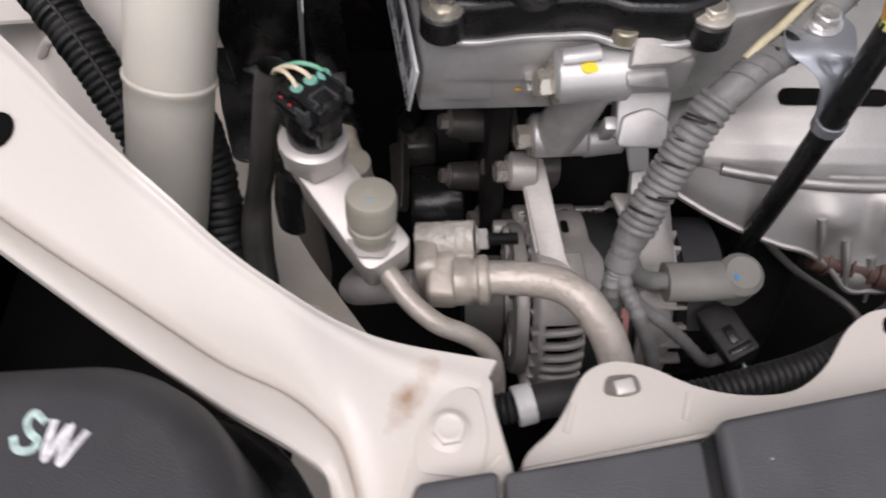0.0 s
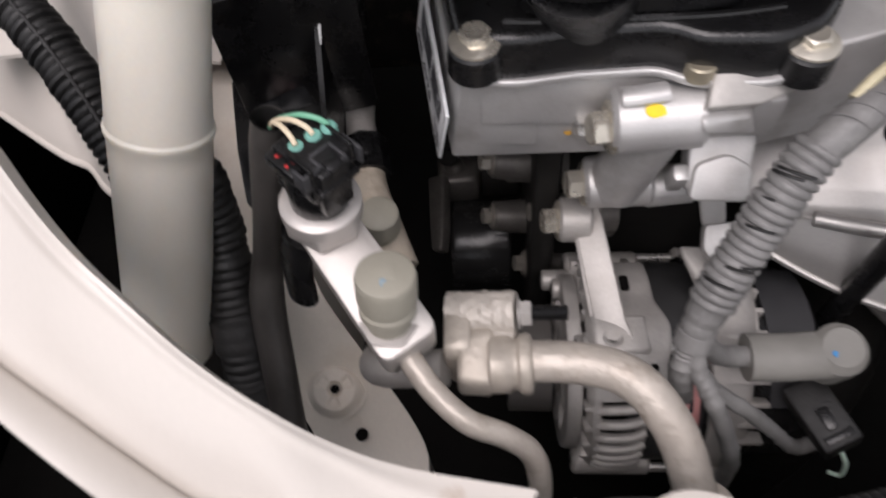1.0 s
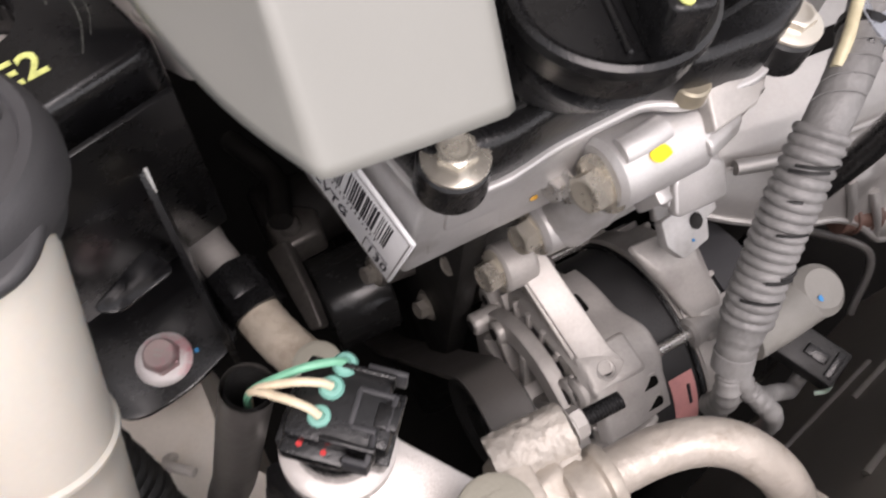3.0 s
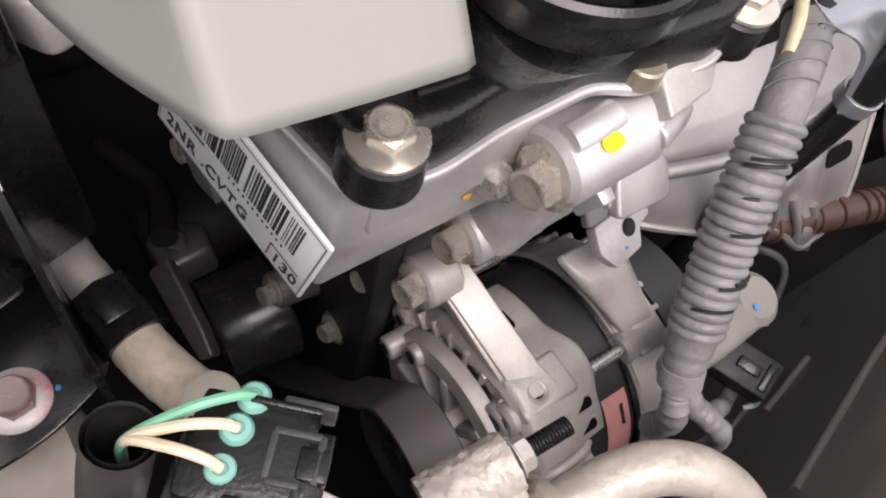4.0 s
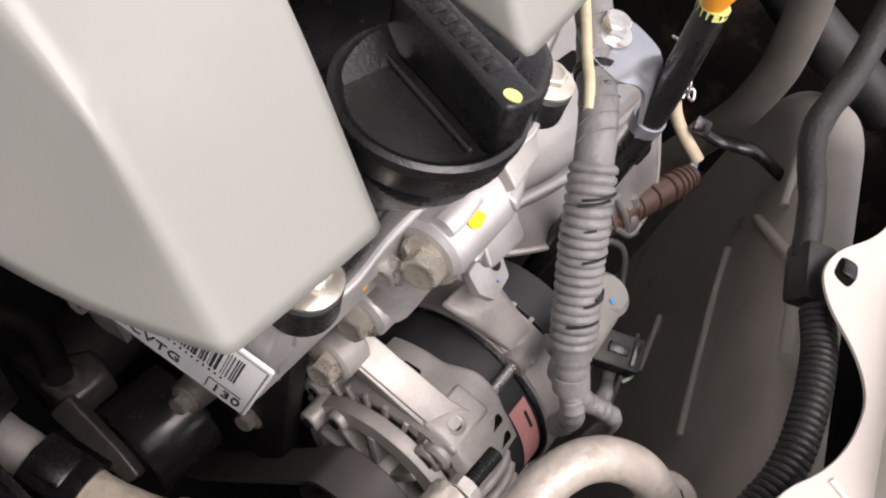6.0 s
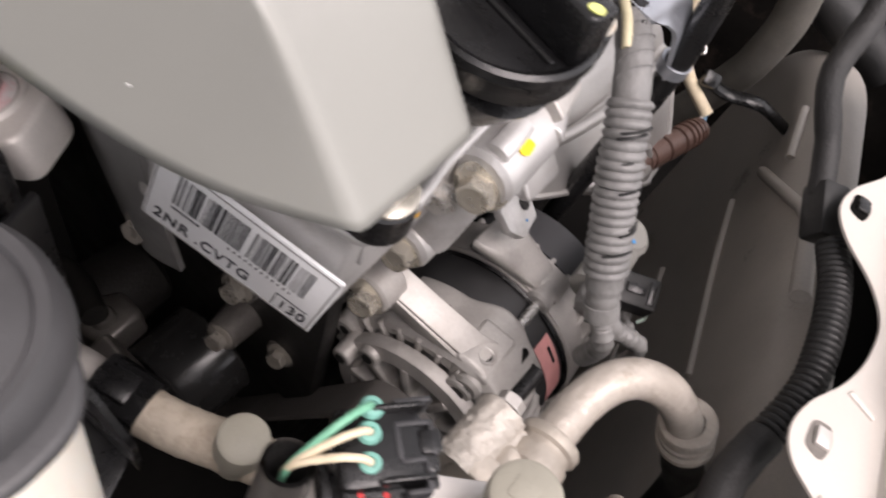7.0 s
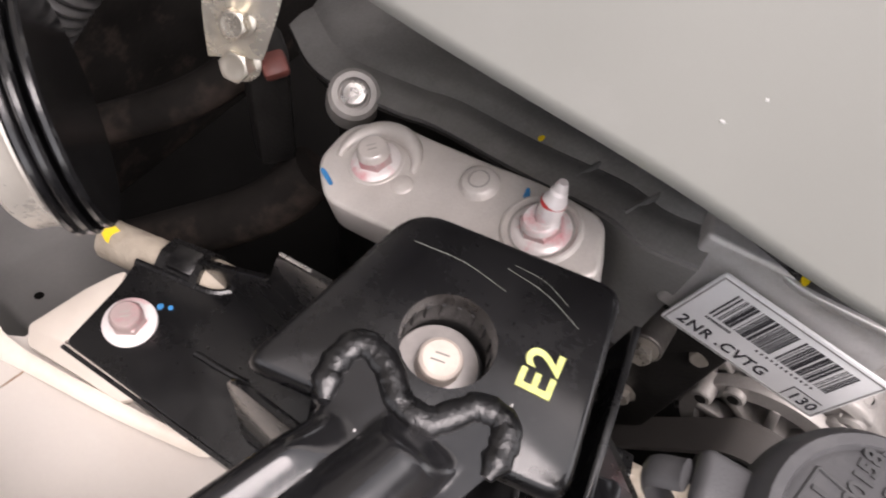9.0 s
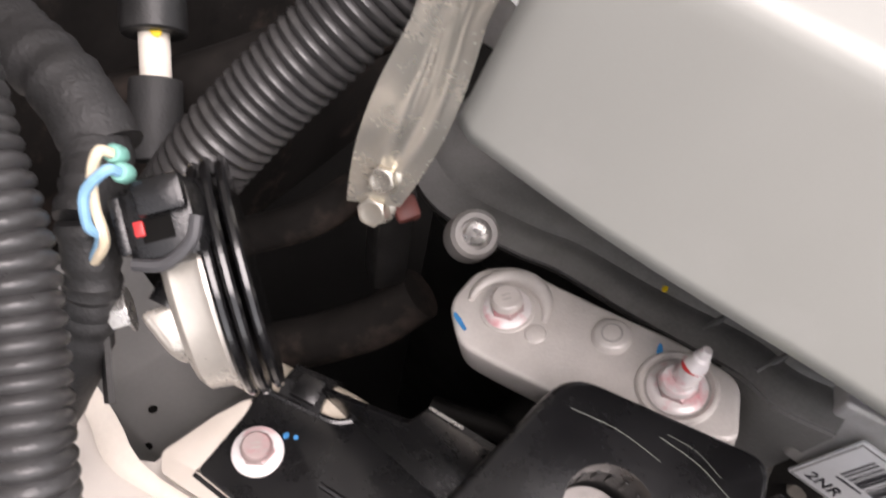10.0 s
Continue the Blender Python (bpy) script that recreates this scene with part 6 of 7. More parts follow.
part("plate", sheet(brk_fn, 44, 16, 0.0022), BLUESTEEL, brk)
part("clamp", ring((0.1986, 0.2623, 0.157), (0.1989, 0.2628, 0.15), 0.0084, 0.0069), BLUESTEEL, brk)
bolt(brk, (0.188, 0.2945, 0.1913), (0, -0.1, 1), 0.0068, 0.0055, 0.0095, 0.002, STEEL)

# ---- exhaust heat shield ----
hs = thing("heat_shield", (0.26, 0.33, 0.03), "pressed bright aluminium exhaust heat shield with slots", "heat shield")
HPROF = [(0.425, 0.128), (0.39, 0.12), (0.35, 0.107), (0.32, 0.094), (0.303, 0.084), (0.295, 0.077), (0.29, 0.07), (0.284, 0.069), (0.278, 0.062), (0.264, 0.043), (0.248, 0.018), (0.236, -0.01), (0.232, -0.035), (0.24, -0.07)]


def hs_fn(u, v):
    """The shield as it goes on; hs_cut bounds it."""
    x = 0.147 + 0.31 * u
    k = v * (len(HPROF) - 1)
    i = min(int(k), len(HPROF) - 2)
    y, z = (HPROF[i][j] + (HPROF[i + 1][j] - HPROF[i][j]) * (k - i) for j in (0, 1))
    taper = max(0.0, 1 - u / 0.42) ** 2
    low = max(0, v - 0.45) / 0.55
    y += 0.055 * taper * low + 0.02 * taper
    z += 0.055 * taper * low - 0.012 * taper
    bulge = 0.0055 * math.exp(-((u - 0.33) / 0.05) ** 2 - ((v - 0.66) / 0.04) ** 2) + 0.005 * math.exp(-((u - 0.42) / 0.02) ** 2 - ((v - 0.62) / 0.07) ** 2) + 0.005 * math.exp(-((u - 0.4) / 0.04) ** 2 - ((v - 0.78) / 0.03) ** 2)
    return Vector((x, y - bulge * 0.8, z + bulge * 0.6))


def hs_cut(u, v):
    x = 0.147 + 0.178 * u
    k = max(0.0, min(1.0, (x - 0.24) / 0.03))
    return hs_fn((x - 0.147) / 0.31, v * (0.735 + 0.06 * k * k * (3 - 2 * k) - 200 * max(0, x - 0.295) ** 2))


part("shield_panel", sheet(hs_cut, 70, 70, 0.0012), SHIELD, hs)
part("rolled_edge", tube([Vector(hs_cut(k / 12, 1.0)) for k in range(13)], 0.0022, 8, 4), SHIELD, hs)
for u0, u1, v0 in ((0.225, 0.405, 0.205),):
    a, b = Vector(hs_fn(u0, v0)), Vector(hs_fn(u1, v0))
    nr = (Vector(hs_fn(u0, v0 + 0.03)) - a).cross(b - a).normalized()
    if nr.z < 0:
        nr = -nr
    w = (b - a).length
    part("slot", prism(rounded([(-0.005, -0.0055), (w + 0.005, -0.0055), (w + 0.005, 0.0055), (-0.005, 0.0055)], 0.0054, 6), 0.0006, frm(a + nr * 0.0012, nr, b - a), 0), TRAY_AND_SHADE, hs, "dark slot")
for u0, v0 in ((0.455, 0.55), (0.455, 0.66)):
    a, b = Vector(hs_fn(u0, v0)), Vector(hs_fn(u0 + 0.08, v0))
    nr = (Vector(hs_fn(u0, v0 + 0.03)) - a).cross(b - a).normalized()
    if nr.z < 0:
        nr = -nr
    part("slot", prism(rounded([(-0.005, -0.0055), (0.018, -0.0055), (0.018, 0.0055), (-0.005, 0.0055)], 0.0054, 6), 0.0006, frm(a + nr * 0.0012, nr, b - a), 0), TRAY_AND_SHADE, hs, "dark slot")
part("rolled_bead", tube([Vector(hs_fn(u, 0.535)) + Vector((0, -0.001, 0.0005)) for u in (0.1, 0.2, 0.32, 0.44, 0.56)], 0.0042, 10), SHIELD, hs)
for u0, v0 in ((0.3, 0.66), (0.36, 0.7), (0.42, 0.73)):
    a, b = Vector(hs_fn(u0, v0)), Vector(hs_fn(u0 + 0.018, v0 + 0.09))
    part("pressed_dent", tube([a, a.lerp(b, 0.5) + Vector((0, -0.0015, 0.001)), b], 0.0032, 10, 6, r_end=0.0015), SHIELD, hs)

# oxygen sensor
o2 = thing("oxygen_sensor", (0.33, 0.25, 0.0), "oxygen sensor with a brown ribbed rubber boot", "sensor")
OA, OB = Vector((0.2844, 0.2521, 0.016)), Vector((0.3467, 0.2366, 0.0124))
OL = (OB - OA).length
bprof = [(0, 0), (0.0095, 0)]
for a, b, r in ((0.0, 0.016, 0.0102), (0.0175, 0.034, 0.0104), (0.0355, 0.042, 0.0106), (0.0435, 0.0475, 0.0108), (0.049, 0.053, 0.0108), (0.0545, 0.058, 0.0104), (0.0595, OL, 0.0092)):
    bprof += [(r - 0.0018, a), (r, a + 0.0006), (r, b - 0.0006), (r - 0.0018, b)]
part("boot", lathe(bprof + [(0, OL)], frm(OA, OB - OA), 32), BROWN, o2)
ob2 = part("body", cyl((0.2436, 0.2616, 0.0224), OA, 0.0088, 0.0092), BROWN, o2, "dark brown sensor body")
for k in (0.25, 0.5, 0.62, 0.9):
    q = Vector((0.2436, 0.2616, 0.0224)).lerp(OA, k)
    part("ridge", ring(q, q + (OA - OB).normalized() * 0.0022, 0.0104, 0.0085), BROWN, ob2)
part("wire_sheath", tube([(0.3617, 0.2393, 0.0152), (0.3624, 0.2648, 0.0312), (0.3609, 0.2767, 0.0468), (0.3643, 0.2876, 0.0645), (0.3719, 0.2926, 0.0822), (0.386, 0.2989, 0.1037), (0.4052, 0.3105, 0.1238)], 0.0048, 14), CREAMWIRE, o2, "cream woven wire sheath")
for k, mt in enumerate((BLUEWIRE, SPECK)):
    part("wire", tube([OB, OB + Vector((0.004, 0.003 * k, 0.002)), Vector((0.3617, 0.2393, 0.0152)) + Vector((0.002, 0.002 * k, -0.004)), (0.3617, 0.2393, 0.0152)], 0.0016, 8), mt, o2)
part("wire_clip", tube([(0.3488, 0.2783, 0.0531), (0.3507, 0.2825, 0.0556), (0.3532, 0.2856, 0.064), (0.3606, 0.2831, 0.0645), (0.3599, 0.2786, 0.0624), (0.3502, 0.2773, 0.0593), (0.3478, 0.2777, 0.0523)], 0.0011, 10), STEEL, o2, "bent spring wire clip")
part("wire_clip", tube([(0.3549, 0.2725, 0.0575), (0.3601, 0.2747, 0.061), (0.3638, 0.27, 0.0612), (0.3592, 0.2666, 0.0575), (0.3605, 0.271, 0.0575), (0.3626, 0.2739, 0.0644), (0.3742, 0.2883, 0.0805), (0.3785, 0.2887, 0.0841), (0.3764, 0.2948, 0.0865), (0.37, 0.297, 0.084), (0.3698, 0.303, 0.0827)], 0.0011, 10), STEEL, o2, "bent spring wire clip")
blob((0.3585, 0.287, 0.0675), (-0.5, -0.5, 0.6), 0.0016, 0.0014, YELLOW, o2)
solo("dark_loop_hose", tube([(0.2, 0.31, 0.02), (0.25, 0.28, -0.02), (0.3, 0.245, -0.04), (0.29, 0.22, -0.08)], 0.0028, 10), SHIELD, "thin pale metal line below the heat shield", "metal line")
solo("coolant_hose", tube([(0.43, 0.27, -0.08), (0.428, 0.244, 0.0), (0.424, 0.236, 0.04), (0.42, 0.237, 0.09), (0.41, 0.26, 0.16), (0.38, 0.33, 0.2)], 0.014, 18), mat("dusty_grey_rubber", (0.13, 0.122, 0.108), 0.6, 0, 0.2, 40, 0.2, 500), "dusty grey coolant hose behind the fan shroud", "hose")
solo("exhaust_pipe", tube([(0.24, 0.36, 0.0), (0.25, 0.33, -0.08), (0.25, 0.3, -0.2), (0.25, 0.3, -0.4)], 0.04, 24), CAST_DARK_SHADE, "dark exhaust downpipe under the heat shield", "exhaust pipe")

# ---- radiator fan shroud ----
shr = thing("fan_shroud", (0.3, 0.15, -0.1), "dusty dark plastic radiator fan shroud with raised ribs", "fan shroud")


def shr_pt(x, z):
    return Vector((x, 0.083 + 0.26 * x - 0.05 * z, z))


def shr_fn(u, v):
    x = 0.03 + 0.517 * u
    top = 0.062 - 0.1 * max(0, 0.16 - x) - 3.2 * max(0, x - 0.4) ** 2 - 60 * max(0, x - 0.53) ** 2
    if v < 0.6:
        return shr_pt(x, -0.4 + (top - 0.045 + 0.4) * v / 0.6)
    a = (v - 0.6) / 0.4 * 1.75
    p = shr_pt(x, top - 0.045)
    return p + Vector((0, -0.03 * (1 - math.cos(a)), 0.045 * math.sin(a)))


part("panel", sheet(shr_fn, 60, 60, 0.003), SHROUD, shr)
for pts, r_ in ((((0.365, -0.041), (0.305, -0.044), (0.2, -0.04)), 0.003), (((0.367, -0.002), (0.278, 0.064)), 0.0045), (((0.278, 0.064), (0.262, 0.07), (0.206, 0.073)), 0.006), (((0.4, 0.04), (0.353, 0.033)), 0.0035), (((0.358, -0.147), (0.303, -0.156)), 0.003), (((0.36, -0.19), (0.25, -0.215)), 0.0025)):
    part("rib", tube([shr_pt(x, z) + Vector((0, 0.001, 0)) for x, z in pts], r_, 10, 6), SHROUD, shr)
part("radiator_hose", tube([(0.52, 0.4, 0.06), (0.5, 0.3, 0.09), (0.5, 0.24, 0.07), (0.52, 0.15, 0.03)], 0.02, 20), RUBBER, shr)
clip = thing("shroud_clip", (0.35, 0.24, 0.04), "black plastic clip arm standing on the fan shroud", "clip")
part("clip_arm", tube([(0.372, 0.252, 0.032), (0.378, 0.236, 0.028), (0.387, 0.212, 0.03), (0.4, 0.186, 0.016)], 0.0065, 10, squash=0.6), BLACK, clip)
part("clip_head", box(frm((0.369, 0.2545, 0.034), (-0.4, -0.5, 0.8), (0.3, -0.9, 0)), 0.014, 0.012, 0.008, 0.002), BLACK, clip)

# ---- engine mount ----
mount = thing("engine_mount", (-0.11, 0.42, 0.12), "black painted steel engine mount with yellow marker letters", "engine mount")
MZ = 0.187
MP = rounded([(-0.082, 0.461), (-0.0595, 0.387), (-0.131, 0.364), (-0.1605, 0.466)], [0.012, 0.008, 0.008, 0.006], 6)


def shell_plate(poly, z, drop, r, hole=None, open_side=None):
    """A pressed plate with a rounded rim and a skirt that hangs down."""
    bm = bmesh.new()
    c = sum((Vector(p) for p in poly), Vector((0, 0))) / len(poly)
    rings = []
    for f, dz in ((1.0, -drop), (1.0, -r), (0.985, -r * 0.45), (0.955, -r * 0.1), (0.92, 0.0)):
        rings.append([bm.verts.new((*(c + (Vector(p) - c) * f), z + (-0.008 if dz == -drop and open_side and open_side(p) else dz))) for p in poly])
    n = len(poly)
    for a, b in zip(rings[:-1], rings[1:]):
        for i in range(n):
            bm.faces.new((a[i], a[(i + 1) % n], b[(i + 1) % n], b[i]))
    if hole:
        hc, hr = hole
        m = 28
        hv = [bm.verts.new((hc[0] + hr * math.cos(2 * math.pi * i / m), hc[1] + hr * math.sin(2 * math.pi * i / m), z)) for i in range(m)]
        hw = [bm.verts.new((hc[0] + hr * 0.96 * math.cos(2 * math.pi * i / m), hc[1] + hr * 0.96 * math.sin(2 * math.pi * i / m), z - 0.007)) for i in range(m)]
        for i in range(m):
            bm.faces.new((hv[i], hv[(i + 1) % m], hw[(i + 1) % m], hw[i]))
        e1 = [bm.edges.get((rings[-1][i], rings[-1][(i + 1) % n])) for i in range(n)]
        e2 = [bm.edges.get((hv[i], hv[(i + 1) % m])) for i in range(m)]
        bmesh.ops.triangle_fill(bm, use_beauty=True, edges=e1 + e2)
    else:
        bm.faces.new(rings[-1])
    bmesh.ops.recalc_face_normals(bm, faces=bm.faces)
    return bm


BC = Vector((-0.1143, 0.4218, 0.18))
mp = part("plate", shell_plate(MP, MZ, 0.06, 0.006, ((BC.x, BC.y), 0.0158), lambda p: p[0] < -0.128), PAINTBLACK, mount)
for ang in range(18):
    a = 2 * math.pi * ang / 18
    part("cup_rib", box(frm((BC.x + 0.0152 * math.cos(a), BC.y + 0.0152 * math.sin(a), 0.1715), (0, 0, 1), (math.cos(a), math.sin(a), 0)), 0.0012, 0.0016, 0.0085, 0.0003), RUBBER, mp)
part("rubber_cup", lathe([(0.0156, 0.0), (0.0156, -0.022), (0.0, -0.024)], frm((BC.x, BC.y, 0.181)), 36), RUBBER, mp, "black rubber bush")
part("stud_washer", lathe([(0, 0.004), (0.0095, 0.004), (0.0145, 0.003), (0.0155, 0.001), (0.0155, -0.004), (0, -0.004)], frm((-0.1155, 0.4225, 0.162), (0, 0, 1)), 36), mat("pale_steel_washer", (0.5, 0.47, 0.45), 0.45, 0.6, 0.15), mount, "pale steel washer")
part("mount_bolt", lathe([(0, 0.0085), (0.0062, 0.0085), (0.0074, 0.0078), (0.0079, 0.0062), (0.0079, 0.0), (0, 0)], frm((-0.1158, 0.422, 0.1655), (0.02, -0.05, 1)), 32), mat("pale_bolt_head", (0.6, 0.53, 0.47), 0.42, 0.3, 0.1, 90, 0.15, 900), mount, "pale round-topped mount bolt", angle=15)
for k in (-1, 1):
    part("bolt_mark", box(frm((-0.1158 + 0.0014 * k, 0.422, 0.1739), (0.02, -0.05, 1), (1, 0.4, 0)), 0.0006, 0.005, 0.0003, 0), GREYPLUG, mount)
# weld bead round the saddle, saddle plate and arm
WB = [(-0.1538, 0.4377), (-0.1452, 0.4429), (-0.1335, 0.4415), (-0.1335, 0.431), (-0.1395, 0.421), (-0.139, 0.4105), (-0.1316, 0.4053), (-0.1252, 0.4008), (-0.1245, 0.3926), (-0.1307, 0.3886), (-0.1412, 0.3872)]
wl = spline([(x, y, MZ + 0.0015) for x, y in WB], 6)
rw = random.Random(3)
part("weld_bead", sweep(wl, [0.0046 * (1 + 0.05 * math.sin(1.9 * i) + rw.uniform(-0.07, 0.07)) * min(1, 0.4 + 0.2 * i, 0.4 + 0.2 * (len(wl) - 1 - i)) for i in range(len(wl))], 14, True, 0.7), WELD, mount, "lumpy black weld bead")
XS = ((0.372, -0.16), (0.3872, -0.1418), (0.3886, -0.1315), (0.3926, -0.126), (0.4, -0.1265), (0.4053, -0.1322), (0.4105, -0.139), (0.421, -0.1398), (0.431, -0.134), (0.438, -0.1335), (0.4425, -0.146))


def saddle_fn(u, v):
    """The pressed saddle: it flares out of the weld into a tubular arm beside a folded edge."""
    y0 = 0.3874 + (0.4425 - 0.3874) * v
    i = max(j for j in range(len(XS) - 1) if XS[j][0] <= y0)
    (a, xa), (b, xb) = XS[i], XS[i + 1]
    x0 = xa + (xb - xa) * (y0 - a) / (b - a)
    x = x0 + (-0.26 - x0) * u
    y = y0 + 0.2 * (x0 - x)
    ya, yf = 0.4085 + 0.16 * (-0.147 - x), 0.4346 + 0.233 * (-0.1652 - x)

    def ease(p, q):
        k = min(1, max(0, (x - p) / (q - p)))
        return k * k * (3 - 2 * k)
    q = (y - ya) / 0.0135
    h = 0.0115 * max(0.0, 1 - q * q) ** 0.8 * ease(-0.142, -0.153)
    f = max(0.0, y - yf + 0.003)
    g = min(f, 0.0085)
    h -= (0.009 - math.sqrt(0.009 ** 2 - g * g) + 2.5 * (f - g)) * ease(-0.15, -0.164)
    h += 0.0062 * math.exp(-((y - yf + 0.001) / 0.0095) ** 2) * ease(-0.153, -0.175)
    if y > yf + 0.004:
        y -= 0.85 * (y - yf - 0.004) * ease(-0.15, -0.164)
    return Vector((x, y, MZ + 0.0014 + h + 0.0026 * ease(-0.15, -0.175)))


part("saddle", sheet(saddle_fn, 64, 72, 0.002), SATINBLACK, mount, "glossy black saddle pressed into a tubular arm")
letters("E2", frm((-0.1108, 0.3862, MZ + 0.0003), (0, 0, 1), (0.97, 0.22, 0)), 0.0162, PALEYELLOW, mount, "marker_letters", 0.0002, fat=0.0003, gap=1.05)
for a, b, r_ in (((-0.094, 0.452), (-0.0885, 0.418), 0.00014), ((-0.0812, 0.4225), (-0.0835, 0.392), 0.00014), ((-0.0785, 0.421), (-0.079, 0.399), 0.0001)):
    part("scratch", tube([(*a, MZ + 0.0001), ((a[0] + b[0]) / 2 + 0.002, (a[1] + b[1]) / 2, MZ + 0.0001), (*b, MZ + 0.0001)], r_, 6), SCRATCH, mount, "pale scratch")
for p in ((-0.1185, 0.394), (-0.155, 0.425)):
    blob((*p, MZ + (0.0003 if p[0] > -0.13 else 0.0016)), (0, 0, 1), 0.0006, 0.0004, SPECK, mount, "dust_speck")
part("side_skirt", box(frm((-0.098, 0.371, 0.075), (0, -0.05, 1), (0.95, 0.28, 0)), 0.075, 0.003, 0.1, 0.001), PAINTBLACK, mount)
part("lower_bracket", prism(rounded([(-0.1365, 0.318), (-0.128, 0.3145), (-0.117, 0.3155), (-0.1034, 0.3185), (-0.082, 0.328), (-0.074, 0.342), (-0.08, 0.42), (-0.165, 0.42), (-0.15, 0.36)], 0.005, 4), 0.003, frm((0, 0, 0.057), (0.0, 0.0, 1)), 0.001), PAINTBLACK, mount)
BLT, BLB = Vector((-0.0825, 0.3755, 0.1515)), Vector((-0.082, 0.322, 0.085))
part("edge_flange", sheet(lambda u, v: BLB.lerp(BLT, u) + Vector((0.0, -0.001 * math.sin(3 * u), -(0.03 + 0.05 * u) * v)), 14, 6, 0.0028), PAINTBLACK, mount, "black bracket flange")
part("flange_tip", tube([BLT + Vector((0, 0, 0.0006)), BLT.lerp(BLB, 0.12), BLT.lerp(BLB, 0.2)], 0.0013, 8, r_end=0.0006), STEEL, mount, "bright worn flange tip")
painted_bolt(mount, (-0.1115, 0.3355, 0.0602), (0, -0.05, 1), 0.0082, 0.0085, 0.0125, "flanged bolt with pink paint", top=PINK)
blob((-0.0975, 0.333, 0.0605), (0, 0, 1), 0.0012, 0.0012, BLUE, mount)
# channel walls that run back under the plate
def channel_wall(x, prof, th=0.003):
    return prism(rounded(prof, 0.004, 3), th, Matrix(((0, 0, 1, x), (1, 0, 0, 0), (0, 1, 0, 0), (0, 0, 0, 1))), 0.0008)


part("channel_wall", channel_wall(-0.1645, [(0.425, 0.18), (0.4642, 0.172), (0.472, 0.162), (0.474, 0.12), (0.476, 0.085), (0.476, 0.072), (0.425, 0.072)]), PAINTBLACK, mount)
part("channel_wall", channel_wall(-0.1195, [(0.445, 0.18), (0.4768, 0.1665), (0.493, 0.1595), (0.5, 0.13), (0.53, 0.1), (0.552, 0.08), (0.552, 0.06), (0.445, 0.06)]), PAINTBLACK, mount)
part("worn_edge", tube([(-0.118, 0.4775, 0.1666), (-0.118, 0.4925, 0.1601)], 0.0007, 6), STEEL, mount, "bright worn edge")
# rear leg with bolt
part("rear_leg", prism(rounded([(-0.1835, 0.5654), (-0.1487, 0.5698), (-0.1371, 0.5736), (-0.1294, 0.5482), (-0.1245, 0.535), (-0.113, 0.524), (-0.108, 0.505), (-0.11, 0.4675), (-0.12, 0.42), (-0.165, 0.42), (-0.1749, 0.4691)], 0.003, 3), 0.003, frm((0, 0, 0.0735), (0, 0, 1)), 0.001), PAINTBLACK, mount)
part("leg_slot", prism(rounded([(-0.1509, 0.4899), (-0.1458, 0.4917), (-0.1438, 0.4582), (-0.1578, 0.4598), (-0.1618, 0.4757)], 0.004, 3), 0.0006, frm((0, 0, 0.0766)), 0), TRAY_AND_SHADE, mount, "dark triangular opening")
part("leg_step", tube([(-0.1509, 0.5197, 0.0765), (-0.1485, 0.505, 0.0765), (-0.1458, 0.4917, 0.0765)], 0.0016, 8), PAINTBLACK, mount)
part("leg_rim", tube([(-0.1371, 0.5736, 0.0755), (-0.1294, 0.5482, 0.0755), (-0.1245, 0.535, 0.0755), (-0.113, 0.524, 0.0755), (-0.108, 0.505, 0.0755)], 0.002, 8), PAINTBLACK, mount)
part("leg_side", sheet(lambda u, v: Vector((-0.1845 + 0.011 * u, 0.5654 - 0.11 * u, 0.076 - 0.03 * v)), 6, 3, 0.002), PAINTBLACK, mount)
painted_bolt(mount, (-0.1595, 0.5515, 0.0767), (0, 0, 1), 0.008, 0.0085, 0.0122, "flanged bolt with pink paint", top=PINK)
blob((-0.1455, 0.5475, 0.0768), (0, 0, 1), 0.0018, 0.0014, BLUE, mount)
blob((-0.143, 0.5435, 0.0768), (0, 0, 1), 0.0012, 0.0012, BLUE, mount)

# aluminium bracket bolted to the engine
mb = thing("mount_bracket", (-0.05, 0.455, 0.14), "cast aluminium engine mount bracket with painted bolts", "engine bracket")
bm2 = frm((-0.052, 0.455, 0.1575), (-0.12, 0.26, 0.95), (0.1, 1, 0))
inv = bm2.inverted()


def flat(x, y):
    p = inv @ Vector((x, y, 0.1575 - (-0.12 * (x + 0.052) + 0.26 * (y - 0.455)) / 0.95))
    return (p.x, p.y)


BR = [flat(*p) for p in ((-0.081, 0.506), (-0.067, 0.5225), (-0.0455, 0.5235), (-0.0335, 0.51), (-0.0335, 0.493), (-0.0315, 0.462), (-0.029, 0.436), (-0.031, 0.4085), (-0.0555, 0.397), (-0.0745, 0.44), (-0.08, 0.488))]
part("casting", prism(rounded(BR, 0.007, 5), 0.02, bm2 @ Matrix.Translation((0, 0, -0.02)), 0.0022, 3), CAST_PALE, mb)
bn = bm2.to_3x3() @ Vector((0, 0, 1))


def on_mb(x, y, h=0.0):
    u, v = flat(x, y)
    return bm2 @ Vector((u, v, h))


BB = (-0.0553, 0.4995)
part("pocket_rim", sweep([on_mb(BB[0] + 0.0165 * math.cos(radians(a)), BB[1] + 0.0165 * math.sin(radians(a)), 0.0) for a in range(110, -81, -10)], [0.0012 + 0.0034 * math.sin(math.pi * k / 19) for k in range(20)], 12), CAST_PALE, mb)
part("bolt_seat", ring(on_mb(*BB, -0.001), on_mb(*BB, 0.0006), 0.0122, 0.0098), CAST_PALE, mb)
